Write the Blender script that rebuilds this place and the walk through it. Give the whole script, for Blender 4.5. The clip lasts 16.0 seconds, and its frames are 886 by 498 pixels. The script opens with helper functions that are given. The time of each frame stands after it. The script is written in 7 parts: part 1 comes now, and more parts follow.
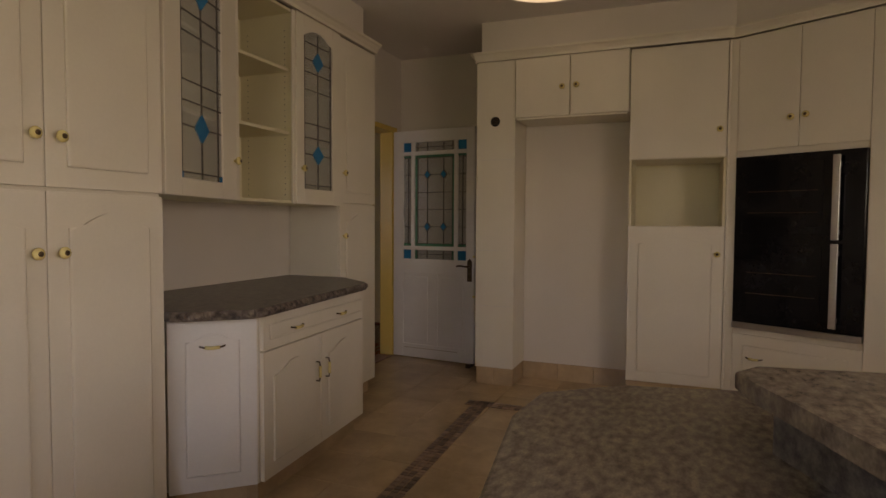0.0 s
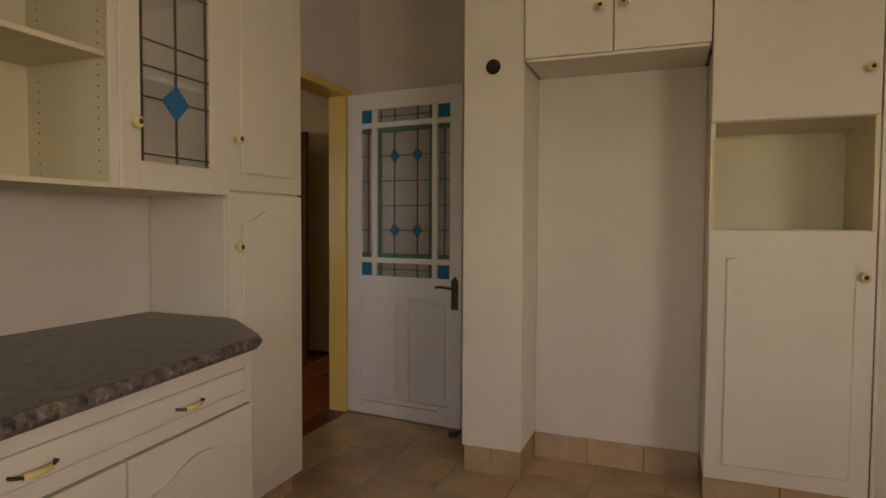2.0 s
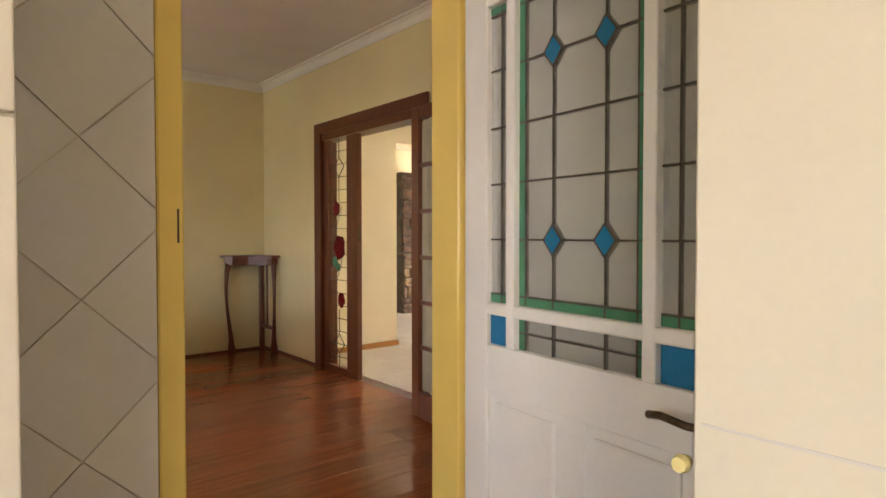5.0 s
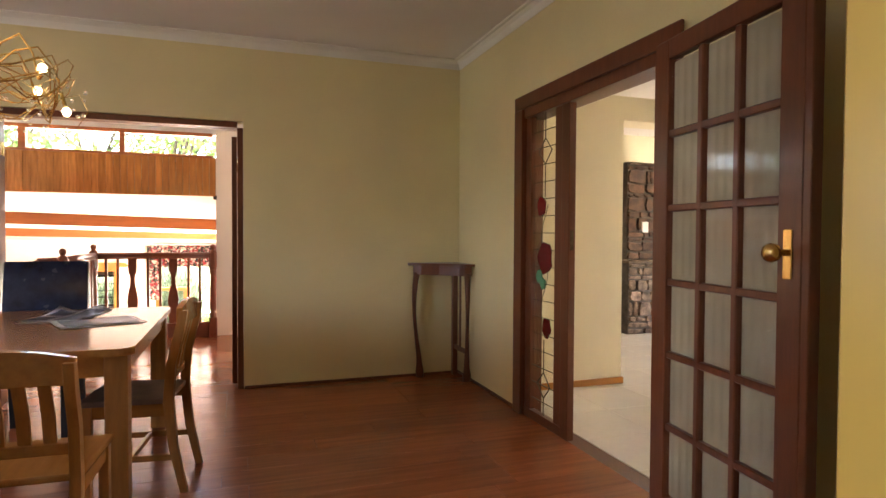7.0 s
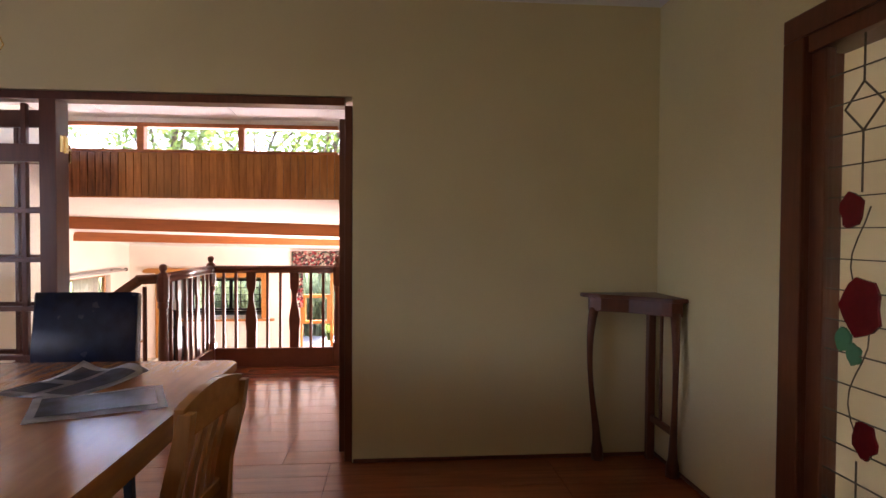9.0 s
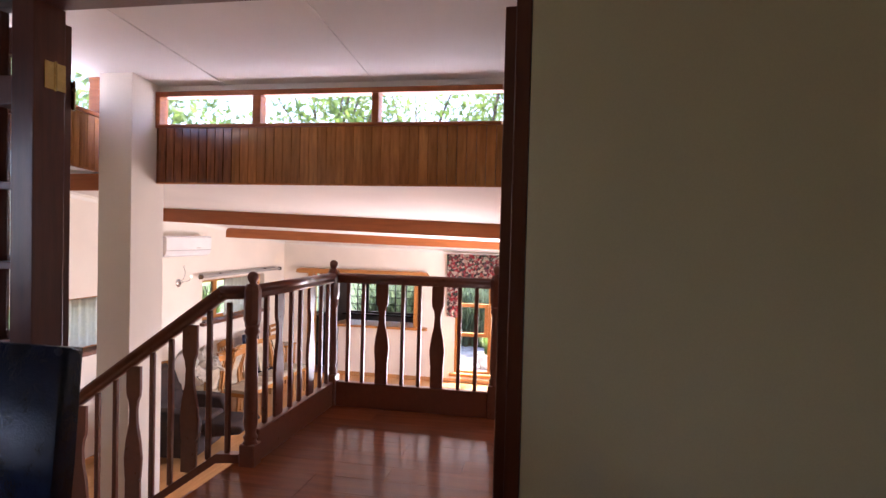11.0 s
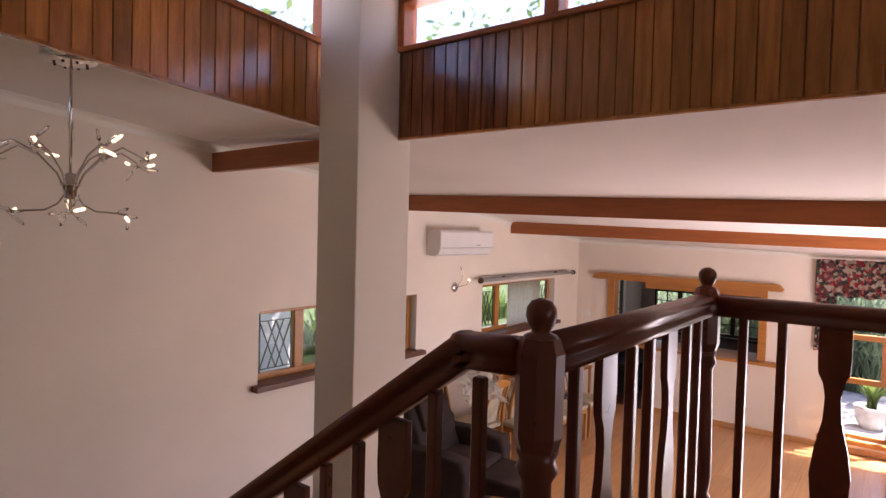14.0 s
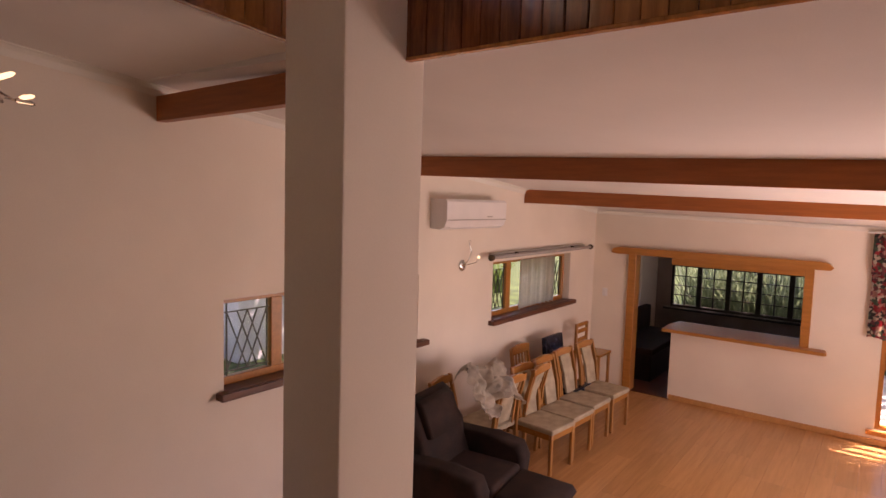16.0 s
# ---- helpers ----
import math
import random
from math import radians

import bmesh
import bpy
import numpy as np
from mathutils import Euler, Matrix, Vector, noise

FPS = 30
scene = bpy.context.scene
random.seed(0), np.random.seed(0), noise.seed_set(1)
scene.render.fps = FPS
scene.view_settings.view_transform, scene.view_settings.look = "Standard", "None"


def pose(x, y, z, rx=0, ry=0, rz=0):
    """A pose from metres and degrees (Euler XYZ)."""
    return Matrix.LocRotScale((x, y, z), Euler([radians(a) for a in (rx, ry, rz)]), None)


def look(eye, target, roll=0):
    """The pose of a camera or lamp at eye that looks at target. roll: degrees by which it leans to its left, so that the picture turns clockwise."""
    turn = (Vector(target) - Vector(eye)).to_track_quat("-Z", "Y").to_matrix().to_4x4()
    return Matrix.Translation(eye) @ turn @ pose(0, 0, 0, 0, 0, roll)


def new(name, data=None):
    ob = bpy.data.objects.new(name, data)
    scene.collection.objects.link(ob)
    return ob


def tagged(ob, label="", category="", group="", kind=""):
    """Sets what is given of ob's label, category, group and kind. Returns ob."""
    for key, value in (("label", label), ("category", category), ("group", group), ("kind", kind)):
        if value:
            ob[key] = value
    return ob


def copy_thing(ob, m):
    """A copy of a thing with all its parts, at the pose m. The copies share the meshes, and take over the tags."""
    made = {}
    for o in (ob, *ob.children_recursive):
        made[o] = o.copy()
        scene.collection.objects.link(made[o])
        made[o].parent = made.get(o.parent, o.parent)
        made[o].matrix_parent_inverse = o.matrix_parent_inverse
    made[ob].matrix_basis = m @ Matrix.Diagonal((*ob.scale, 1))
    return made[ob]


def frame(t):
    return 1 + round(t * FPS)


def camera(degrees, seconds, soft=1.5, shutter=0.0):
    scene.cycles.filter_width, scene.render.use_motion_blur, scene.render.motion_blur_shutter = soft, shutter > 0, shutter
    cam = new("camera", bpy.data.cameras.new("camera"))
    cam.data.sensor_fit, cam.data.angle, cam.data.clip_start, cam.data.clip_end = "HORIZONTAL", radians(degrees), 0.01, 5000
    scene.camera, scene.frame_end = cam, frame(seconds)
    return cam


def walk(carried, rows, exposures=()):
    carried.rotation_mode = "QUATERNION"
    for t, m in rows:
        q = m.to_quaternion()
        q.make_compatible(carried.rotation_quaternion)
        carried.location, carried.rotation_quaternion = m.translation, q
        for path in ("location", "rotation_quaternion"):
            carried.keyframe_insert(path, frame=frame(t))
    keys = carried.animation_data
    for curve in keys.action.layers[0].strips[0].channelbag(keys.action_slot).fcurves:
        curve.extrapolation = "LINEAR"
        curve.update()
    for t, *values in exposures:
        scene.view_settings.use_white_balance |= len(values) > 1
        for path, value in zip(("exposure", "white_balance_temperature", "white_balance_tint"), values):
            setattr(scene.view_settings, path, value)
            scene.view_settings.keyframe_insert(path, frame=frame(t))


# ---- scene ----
PATH = [
    (0, (-4.87, -2.439, 1.228), (-3.015, -1.697, 1.14), 0.3),
    (0.5, (-4.509, -2.29, 1.246), (-2.646, -1.569, 1.158), 0.3),
    (1, (-4.128, -2.189, 1.241), (-2.26, -1.479, 1.153), 0.3),
    (1.5, (-3.746, -2.068, 1.228), (-1.879, -1.358, 1.143), 0.3),
    (2, (-3.355, -1.948, 1.23), (-1.489, -1.234, 1.147), 0.3),
    (2.5, (-2.952, -1.835, 1.235), (-1.098, -1.09, 1.154), 0.4),
    (3, (-2.554, -1.745, 1.228), (-0.73, -0.929, 1.151), 0.4),
    (3.2, (-2.405, -1.712, 1.226), (-0.601, -0.856, 1.149), 0.4),
    (5.3, (-1.021, -1.171, 1.196), (0.16, 0.442, 1.153), 0.1),
    (5.5, (-0.945, -1.082, 1.191), (0.177, 0.572, 1.148), 0.2),
    (6, (-0.755, -0.781, 1.194), (0.234, 0.956, 1.151), 0.1),
    (6.5, (-0.595, -0.494, 1.197), (0.24, 1.323, 1.158), 0.2),
    (7, (-0.448, -0.194, 1.251), (0.208, 1.694, 1.202), 0.3),
    (7.5, (-0.335, 0.141, 1.272), (0.163, 2.077, 1.22), 0.3),
    (8, (-0.256, 0.461, 1.3), (0.123, 2.424, 1.249), 0.4),
    (8.5, (-0.194, 0.864, 1.324), (0.09, 2.843, 1.274), 0.3),
    (9, (-0.166, 1.32, 1.345), (0.001, 3.312, 1.297), 0.3),
    (11.3, (-0.385, 3.381, 1.334), (-0.850, 5.326, 1.289), 1.5),
    (11.5, (-0.435, 3.556, 1.333), (-0.962, 5.484, 1.290), 1.5),
    (12, (-0.620, 3.958, 1.310), (-1.275, 5.848, 1.268), 1.6),
    (12.5, (-0.793, 4.318, 1.301), (-1.522, 6.18, 1.263), 1.5),
    (13, (-1.036, 4.666, 1.297), (-1.908, 6.466, 1.257), 1.6),
    (13.5, (-1.259, 4.898, 1.248), (-2.379, 6.554, 1.205), 1.6),
    (14, (-1.436, 5.154, 1.233), (-2.67, 6.726, 1.167), 1.5),
    (14.5, (-1.633, 5.414, 1.232), (-2.907, 6.954, 1.141), 1.6),
    (15, (-1.82, 5.598, 1.232), (-3.099, 7.131, 1.109), 1.6),
    (15.5, (-2.024, 5.775, 1.25), (-3.292, 7.315, 1.111), 1.8),
    (16, (-2.182, 5.887, 1.223), (-3.391, 7.471, 1.054), 1.7),
]
# exposure follows the clip's own brightening and darkening
EXPO = [(0, 2.35, 8700, 30), (0.5, 2.5, 8700, 29), (1.5, 2.75, 8700, 28), (2.5, 3.3, 8000, 27), (3.0, 3.54, 7900, 27), (5.5, 4.85, 7400, 22), (7.0, 4.45, 7300, 24), (8.0, 4.0, 7100, 28), (9.0, 3.5, 6700, 31),
        (11.5, 2.7, 5900, 30), (12.5, 2.4, 6000, 28), (14.0, 2.0, 6300, 34), (15.0, 1.8, 6700, 38), (16.0, 1.6, 7600, 46)]
cam = camera(73.8, 16.0)
walk(cam, [(t, look(eye, target, roll)) for t, eye, target, roll in PATH], EXPO)

# ---- world, sun and the large lights ----
world = bpy.data.worlds.new("sky")
scene.world = world
world.use_nodes = True
wn = world.node_tree.nodes
sky = wn.new("ShaderNodeTexSky")
sky.sky_type, sky.sun_disc = "NISHITA", False
sky.sun_elevation, sky.sun_rotation = radians(66), radians(43)
world.node_tree.links.new(sky.outputs[0], wn["Background"].inputs[0])
wn["Background"].inputs[1].default_value = 0.15
sun = new("sun", bpy.data.lights.new("sun", "SUN"))
sun.data.energy, sun.data.angle, sun.data.color = 5.0, radians(0.5), (1.0, 0.95, 0.86)
sun.matrix_world = look((8, -10, 20), (8 - 0.28, -10 - 0.30, 20 - 0.91))


def window_light(name, place, target, w, h, power, colour):
    """An area lamp set at a wall opening to stand for daylight."""
    ob = new(name, bpy.data.lights.new(name, "AREA"))
    ob.data.shape, ob.data.size, ob.data.size_y, ob.data.energy, ob.data.color = "RECTANGLE", w, h, power, colour
    ob.matrix_world = look(place, target)
    return ob


DAY = (1.0, 0.97, 0.93)
window_light("kitchen_window_light", (-6.93, -1.9, 1.55), (-1, -1.7, 1.0), 2.2, 1.1, 0.48, DAY)
window_light("kitchen_side_light", (-4.7, -4.93, 1.5), (-4.2, 0, 1.0), 1.8, 1.0, 4.8, DAY)
window_light("dining_window_light", (-4.33, 2.2, 1.45), (1.4, 3.2, 0.7), 1.6, 1.2, 1.75, (0.56, 0.73, 1.0))
# added fill lamp at an unseen east opening, tilted up like bounce light
window_light("living_door_light", (-0.76, 11.4, -0.35), (-5.8, 11.0, 4.2), 2.6, 1.9, 27.0, DAY)
# added bluish lamp at an unseen stair opening, narrowed onto the pillar's south face
pillar_fill = window_light("stair_window_light", (-5.0, 3.13, 0.0), (-3.7, 7.2, -0.5), 1.0, 1.5, 0.30, (0.55, 0.70, 1.0))
pillar_fill.data.spread = radians(70)
# added fill lamp for the landing, at an unseen opening in its east wall
window_light("landing_light", (1.33, 6.2, 1.3), (-2.5, 6.0, 1.0), 1.2, 1.6, 0.9, DAY)
window_light("hall_window_light", (8.1, 4.6, 1.3), (2.5, 4.4, 0.4), 2.6, 1.9, 3.2, DAY)
window_light("hall_north_light", (6.28, 8.45, 1.35), (5.0, 3.0, 0.0), 1.9, 1.4, 2.0, DAY)
lamp_glow = new("chandelier_glow", bpy.data.lights.new("chandelier_glow", "POINT"))
lamp_glow.data.energy, lamp_glow.data.shadow_soft_size, lamp_glow.data.color = 0.36, 0.25, (1.0, 0.63, 0.22)
lamp_glow.matrix_world = pose(-1.45, 2.66, 2.12)


# ---- materials ----
def material(name, colour, rough=0.5, amount=0.12, scale=3.0, fine=60.0, bump=0.05, metal=0.0, stretch=(1, 1, 1), random_amount=0.0, coat=0.0,
             second=None, transmission=0.0, ior=1.45, emit=None, sheen=0.0, island=False):
    m = bpy.data.materials.new(name)
    m.use_nodes = True
    n, l = m.node_tree.nodes, m.node_tree.links
    b = n["Principled BSDF"]
    b.inputs["Roughness"].default_value = rough
    b.inputs["Metallic"].default_value = metal
    b.inputs["Coat Weight"].default_value = coat
    b.inputs["Coat Roughness"].default_value = 0.12
    b.inputs["Transmission Weight"].default_value = transmission
    b.inputs["IOR"].default_value = ior
    b.inputs["Sheen Weight"].default_value = sheen
    if emit:
        b.inputs["Emission Color"].default_value = (*emit[0], 1)
        b.inputs["Emission Strength"].default_value = emit[1]
    tc = n.new("ShaderNodeTexCoord")
    mp = n.new("ShaderNodeMapping")
    mp.inputs["Scale"].default_value = stretch
    l.new(tc.outputs["Object"], mp.inputs["Vector"])
    big, small = n.new("ShaderNodeTexNoise"), n.new("ShaderNodeTexNoise")
    big.inputs["Scale"].default_value, big.inputs["Detail"].default_value = scale, 4
    small.inputs["Scale"].default_value, small.inputs["Detail"].default_value = fine, 3
    rand = n.new("ShaderNodeNewGeometry").outputs["Random Per Island"] if island else n.new("ShaderNodeObjectInfo").outputs["Random"]
    shift = n.new("ShaderNodeVectorMath")
    shift.operation = "MULTIPLY_ADD"
    l.new(rand, shift.inputs[0])
    shift.inputs[1].default_value = (37, 19, 53)
    l.new(mp.outputs[0], shift.inputs[2])
    for t in (big, small):
        l.new(shift.outputs[0] if random_amount else mp.outputs[0], t.inputs["Vector"])
    mix1 = n.new("ShaderNodeMix")
    mix1.data_type = "RGBA"
    dark = second or tuple(c * (1 - 2.2 * amount) for c in colour)
    mix1.inputs[6].default_value, mix1.inputs[7].default_value = (*dark, 1), (*(min(1, c * (1 + 0.6 * amount)) for c in colour), 1)
    ramp = n.new("ShaderNodeMapRange")
    ramp.inputs[1].default_value, ramp.inputs[2].default_value = 0.32, 0.66
    l.new(big.outputs[0], ramp.inputs[0])
    l.new(ramp.outputs[0], mix1.inputs[0])
    mix2 = n.new("ShaderNodeMix")
    mix2.data_type, mix2.blend_type = "RGBA", "MULTIPLY"
    mix2.inputs[0].default_value = min(1, amount * 2.2)
    l.new(mix1.outputs[2], mix2.inputs[6])
    l.new(small.outputs[0], mix2.inputs[7])
    gain = n.new("ShaderNodeMix")
    gain.data_type, gain.blend_type = "RGBA", "MULTIPLY"
    gain.inputs[0].default_value = 1
    value = n.new("ShaderNodeMapRange")
    value.inputs[3].default_value = 1 - random_amount + min(1, amount * 2.2) * 0.45
    value.inputs[4].default_value = 1 + random_amount + min(1, amount * 2.2) * 0.45
    l.new(rand, value.inputs[0])
    l.new(mix2.outputs[2], gain.inputs[6])
    l.new(value.outputs[0], gain.inputs[7])
    l.new(gain.outputs[2], b.inputs["Base Color"])
    rr = n.new("ShaderNodeMapRange")
    rr.inputs[3].default_value, rr.inputs[4].default_value = max(0.02, rough - 0.03), min(1, rough + 0.05)
    l.new(big.outputs[0], rr.inputs[0])
    l.new(rr.outputs[0], b.inputs["Roughness"])
    if bump:
        bp = n.new("ShaderNodeBump")
        bp.inputs["Strength"].default_value, bp.inputs["Distance"].default_value = bump, 0.004
        l.new(small.outputs[0], bp.inputs["Height"])
        l.new(bp.outputs[0], b.inputs["Normal"])
    return m


CREAM = material("cream_lacquer", (0.74, 0.69, 0.58), 0.38, 0.03, 2.0, 90, 0.03)
CREAM_IN = material("cream_melamine", (0.74, 0.68, 0.48), 0.5, 0.03, 2.0, 90, 0.02)
KWALL = material("kitchen_plaster", (0.72, 0.66, 0.58), 0.7, 0.03, 1.2, 120, 0.10)
KTILE_W = material("white_wall_tile", (0.74, 0.72, 0.68), 0.22, 0.03, 4, 60, 0.03, random_amount=0.02)
GROUT = material("grey_grout", (0.40, 0.31, 0.215), 0.9, 0.1, 8, 120, 0.15)
WGROUT = material("pale_wall_grout", (0.68, 0.62, 0.53), 0.9, 0.1, 8, 120, 0.15)
YELLOW = material("yellow_gloss_paint", (0.76, 0.55, 0.15), 0.25, 0.02, 3, 40, 0.04)
DOOR_W = material("white_door_paint", (0.76, 0.74, 0.71), 0.38, 0.03, 2.5, 70, 0.05)
DWALL = material("dining_plaster", (0.76, 0.65, 0.36), 0.55, 0.04, 1.0, 140, 0.12)
LWALL = material("living_plaster", (0.82, 0.73, 0.63), 0.65, 0.04, 1.0, 140, 0.12)
HWALL = material("hall_plaster", (0.82, 0.74, 0.56), 0.65, 0.04, 1.0, 140, 0.12)
CEIL = material("ceiling_paint", (0.82, 0.78, 0.75), 0.8, 0.03, 1.0, 140, 0.06)
COVE = material("white_coving", (0.80, 0.77, 0.70), 0.6, 0.03, 2.0, 140, 0.04)
TILE = material("beige_floor_tile", (0.52, 0.375, 0.225), 0.20, 0.10, 4, 30, 0.04, random_amount=0.05)
MOSAIC = material("mosaic_stone", (0.30, 0.20, 0.14), 0.45, 0.25, 6, 80, 0.15, random_amount=0.45, island=True)
HTILE = material("hall_floor_tile", (0.62, 0.58, 0.50), 0.06, 0.03, 2, 30, 0.02, random_amount=0.02)
LAMINATE = material("red_brown_laminate", (0.31, 0.088, 0.031), 0.19, 0.10, 5, 40, 0.03, stretch=(0.35, 6, 1), random_amount=0.09)
BEECH = material("beech_laminate", (0.54, 0.27, 0.105), 0.22, 0.05, 5, 40, 0.03, stretch=(6, 0.35, 1), random_amount=0.07)
MAHOG = material("mahogany_frame", (0.14, 0.038, 0.015), 0.30, 0.10, 8, 60, 0.08, stretch=(5, 5, 0.5), coat=0.10)
MAHOG_H = material("mahogany_rail", (0.19, 0.055, 0.027), 0.28, 0.05, 18, 60, 0.06, stretch=(1.5, 1.5, 1.5), coat=0.2)
BOARD = material("varnished_pine_board", (0.46, 0.17, 0.040), 0.19, 0.14, 7, 50, 0.08, stretch=(5, 5, 0.6), random_amount=0.26, coat=0.4)
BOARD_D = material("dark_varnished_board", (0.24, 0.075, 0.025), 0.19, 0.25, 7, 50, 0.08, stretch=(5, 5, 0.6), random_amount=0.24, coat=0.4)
BEAM = material("pine_beam", (0.40, 0.12, 0.030), 0.40, 0.09, 6, 50, 0.10, stretch=(0.5, 6, 6), random_amount=0.05)
PINE = material("orange_pine", (0.46, 0.19, 0.045), 0.30, 0.07, 6, 50, 0.08, stretch=(0.7, 5, 5))
SILL = material("brown_sill", (0.16, 0.06, 0.03), 0.4, 0.18, 7, 60, 0.08, stretch=(4, 0.6, 4))
OAK = material("honey_oak", (0.41, 0.175, 0.046), 0.15, 0.07, 7, 60, 0.06, stretch=(5, 0.7, 5), coat=0.2)
OAK_V = material("honey_oak_upright", (0.40, 0.175, 0.048), 0.32, 0.10, 7, 60, 0.06, stretch=(5, 5, 0.7), coat=0.15)
GRANITE = material("dark_granite_top", (0.16, 0.145, 0.13), 0.32, 0.30, 38, 160, 0.10, second=(0.05, 0.045, 0.045))
GRANITE_E = material("chiselled_granite", (0.24, 0.20, 0.17), 0.7, 0.35, 30, 90, 0.9, second=(0.05, 0.04, 0.04))
MARBLE = material("grey_brown_stone_top", (0.27, 0.225, 0.18), 0.24, 0.24, 32, 130, 0.12, second=(0.125, 0.105, 0.09), stretch=(1, 1.7, 1))
BRASS = material("brass", (0.72, 0.50, 0.18), 0.25, 0.08, 20, 90, 0.02, metal=1.0)
BRONZE = material("aged_bronze", (0.13, 0.09, 0.055), 0.42, 0.2, 30, 120, 0.1, metal=0.9)
CHROME = material("chrome", (0.72, 0.71, 0.70), 0.10, 0.03, 20, 90, 0.0, metal=1.0)
STEEL = material("brushed_steel", (0.46, 0.44, 0.42), 0.30, 0.04, 10, 90, 0.03, metal=1.0, stretch=(1, 1, 12))
PORCELAIN = material("cream_porcelain", (0.78, 0.66, 0.30), 0.15, 0.04, 20, 90, 0.0)
BLACK_GLASS = material("black_oven_glass", (0.005, 0.005, 0.006), 0.07, 0.1, 6, 90, 0.0, ior=1.28)
BLACK = material("black_void", (0.012, 0.010, 0.010), 0.7, 0.2, 6, 90, 0.05)
# navy tint in the base colour stands for bluish reflections on the leather
LEATHER = material("black_leather", (0.013, 0.020, 0.048), 0.25, 0.2, 12, 220, 0.25)
BROWN_SUEDE = material("dark_brown_suede", (0.034, 0.015, 0.010), 0.85, 0.25, 7, 160, 0.3)
UPHOL = material("beige_upholstery", (0.44, 0.36, 0.25), 0.9, 0.12, 9, 260, 0.3)
CLOTH = material("crumpled_beige_cloth", (0.74, 0.65, 0.54), 0.9, 0.14, 8, 200, 0.25)
TAUPE = material("taupe_seat_cloth", (0.20, 0.13, 0.10), 0.75, 0.12, 9, 220, 0.25)
PLASTIC = material("white_plastic", (0.78, 0.76, 0.75), 0.35, 0.02, 5, 90, 0.01)
LEAD = material("lead_came", (0.10, 0.085, 0.065), 0.5, 0.15, 30, 90, 0.1, metal=0.6)
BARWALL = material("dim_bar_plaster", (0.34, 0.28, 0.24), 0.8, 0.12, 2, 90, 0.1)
CARPET = material("beige_stair_pad", (0.55, 0.43, 0.28), 0.9, 0.12, 9, 260, 0.3)
BLACKFRAME = material("dark_window_frame", (0.030, 0.020, 0.017), 0.45, 0.2, 10, 90, 0.05)
PAPER = material("printed_paper", (0.80, 0.82, 0.86), 0.3, 0.10, 14, 60, 0.02)
INK = material("printed_ink", (0.075, 0.095, 0.15), 0.3, 0.4, 18, 60, 0.02)
LACE = material("lace_curtain", (0.80, 0.76, 0.68), 0.9, 0.12, 30, 160, 0.2)


def floral_cloth():
    """Printed cloth: small blots of red, pink, green and cream on near-black."""
    m = material("floral_curtain", (0.4, 0.1, 0.1), 0.9, 0.2, 16, 160, 0.2)
    n, l = m.node_tree.nodes, m.node_tree.links
    v = n.new("ShaderNodeTexVoronoi")
    v.inputs["Scale"].default_value = 30
    tc = n.new("ShaderNodeTexCoord")
    mp = n.new("ShaderNodeMapping")
    mp.inputs["Scale"].default_value = (1, 0.1, 1)
    l.new(tc.outputs["Object"], mp.inputs["Vector"])
    l.new(mp.outputs[0], v.inputs["Vector"])
    sep = n.new("ShaderNodeSeparateColor")
    l.new(v.outputs["Color"], sep.inputs[0])
    r = n.new("ShaderNodeValToRGB")
    r.color_ramp.interpolation = "CONSTANT"
    stops = ((0.0, (0.07, 0.06, 0.06)), (0.22, (0.42, 0.05, 0.06)), (0.38, (0.10, 0.15, 0.10)), (0.50, (0.55, 0.27, 0.23)), (0.66, (0.24, 0.08, 0.09)), (0.78, (0.62, 0.53, 0.43)))
    r.color_ramp.elements[0].color, r.color_ramp.elements[1].position = (*stops[0][1], 1), stops[1][0]
    r.color_ramp.elements[1].color = (*stops[1][1], 1)
    for p, c in stops[2:]:
        r.color_ramp.elements.new(p).color = (*c, 1)
    l.new(sep.outputs[0], r.inputs[0])
    l.new(r.outputs[0], n["Principled BSDF"].inputs["Base Color"])
    return m


FLORAL = floral_cloth()
STONE = material("rubble_stone", (0.33, 0.22, 0.145), 0.85, 0.35, 9, 50, 0.7, random_amount=0.40)
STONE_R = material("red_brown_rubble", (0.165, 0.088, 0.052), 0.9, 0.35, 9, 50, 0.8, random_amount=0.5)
MORTAR = material("dark_mortar", (0.12, 0.095, 0.075), 0.95, 0.2, 12, 90, 0.4)
GRASS = material("grass", (0.10, 0.15, 0.04), 0.9, 0.35, 3, 60, 0.5)
LEAF = material("leaf_green", (0.13, 0.20, 0.05), 0.55, 0.25, 0.8, 40, 0.0, random_amount=0.4, island=True)
ROD = material("grey_rod_paint", (0.42, 0.39, 0.37), 0.5, 0.05, 8, 90, 0.03)
ln, ll = LEAF.node_tree.nodes, LEAF.node_tree.links
tl = ln.new("ShaderNodeBsdfTranslucent")
tl.inputs[0].default_value = (0.16, 0.24, 0.05, 1)
mx = ln.new("ShaderNodeMixShader")
mx.inputs[0].default_value = 0.45
ll.new(ln["Principled BSDF"].outputs[0], mx.inputs[1])
ll.new(tl.outputs[0], mx.inputs[2])
ll.new(mx.outputs[0], ln["Material Output"].inputs[0])
ln, ll = LACE.node_tree.nodes, LACE.node_tree.links
tl = ln.new("ShaderNodeBsdfTranslucent")
tl.inputs[0].default_value = (0.90, 0.88, 0.82, 1)
mx = ln.new("ShaderNodeMixShader")
mx.inputs[0].default_value = 0.70
ll.new(ln["Principled BSDF"].outputs[0], mx.inputs[1])
ll.new(tl.outputs[0], mx.inputs[2])
ll.new(mx.outputs[0], ln["Material Output"].inputs[0])
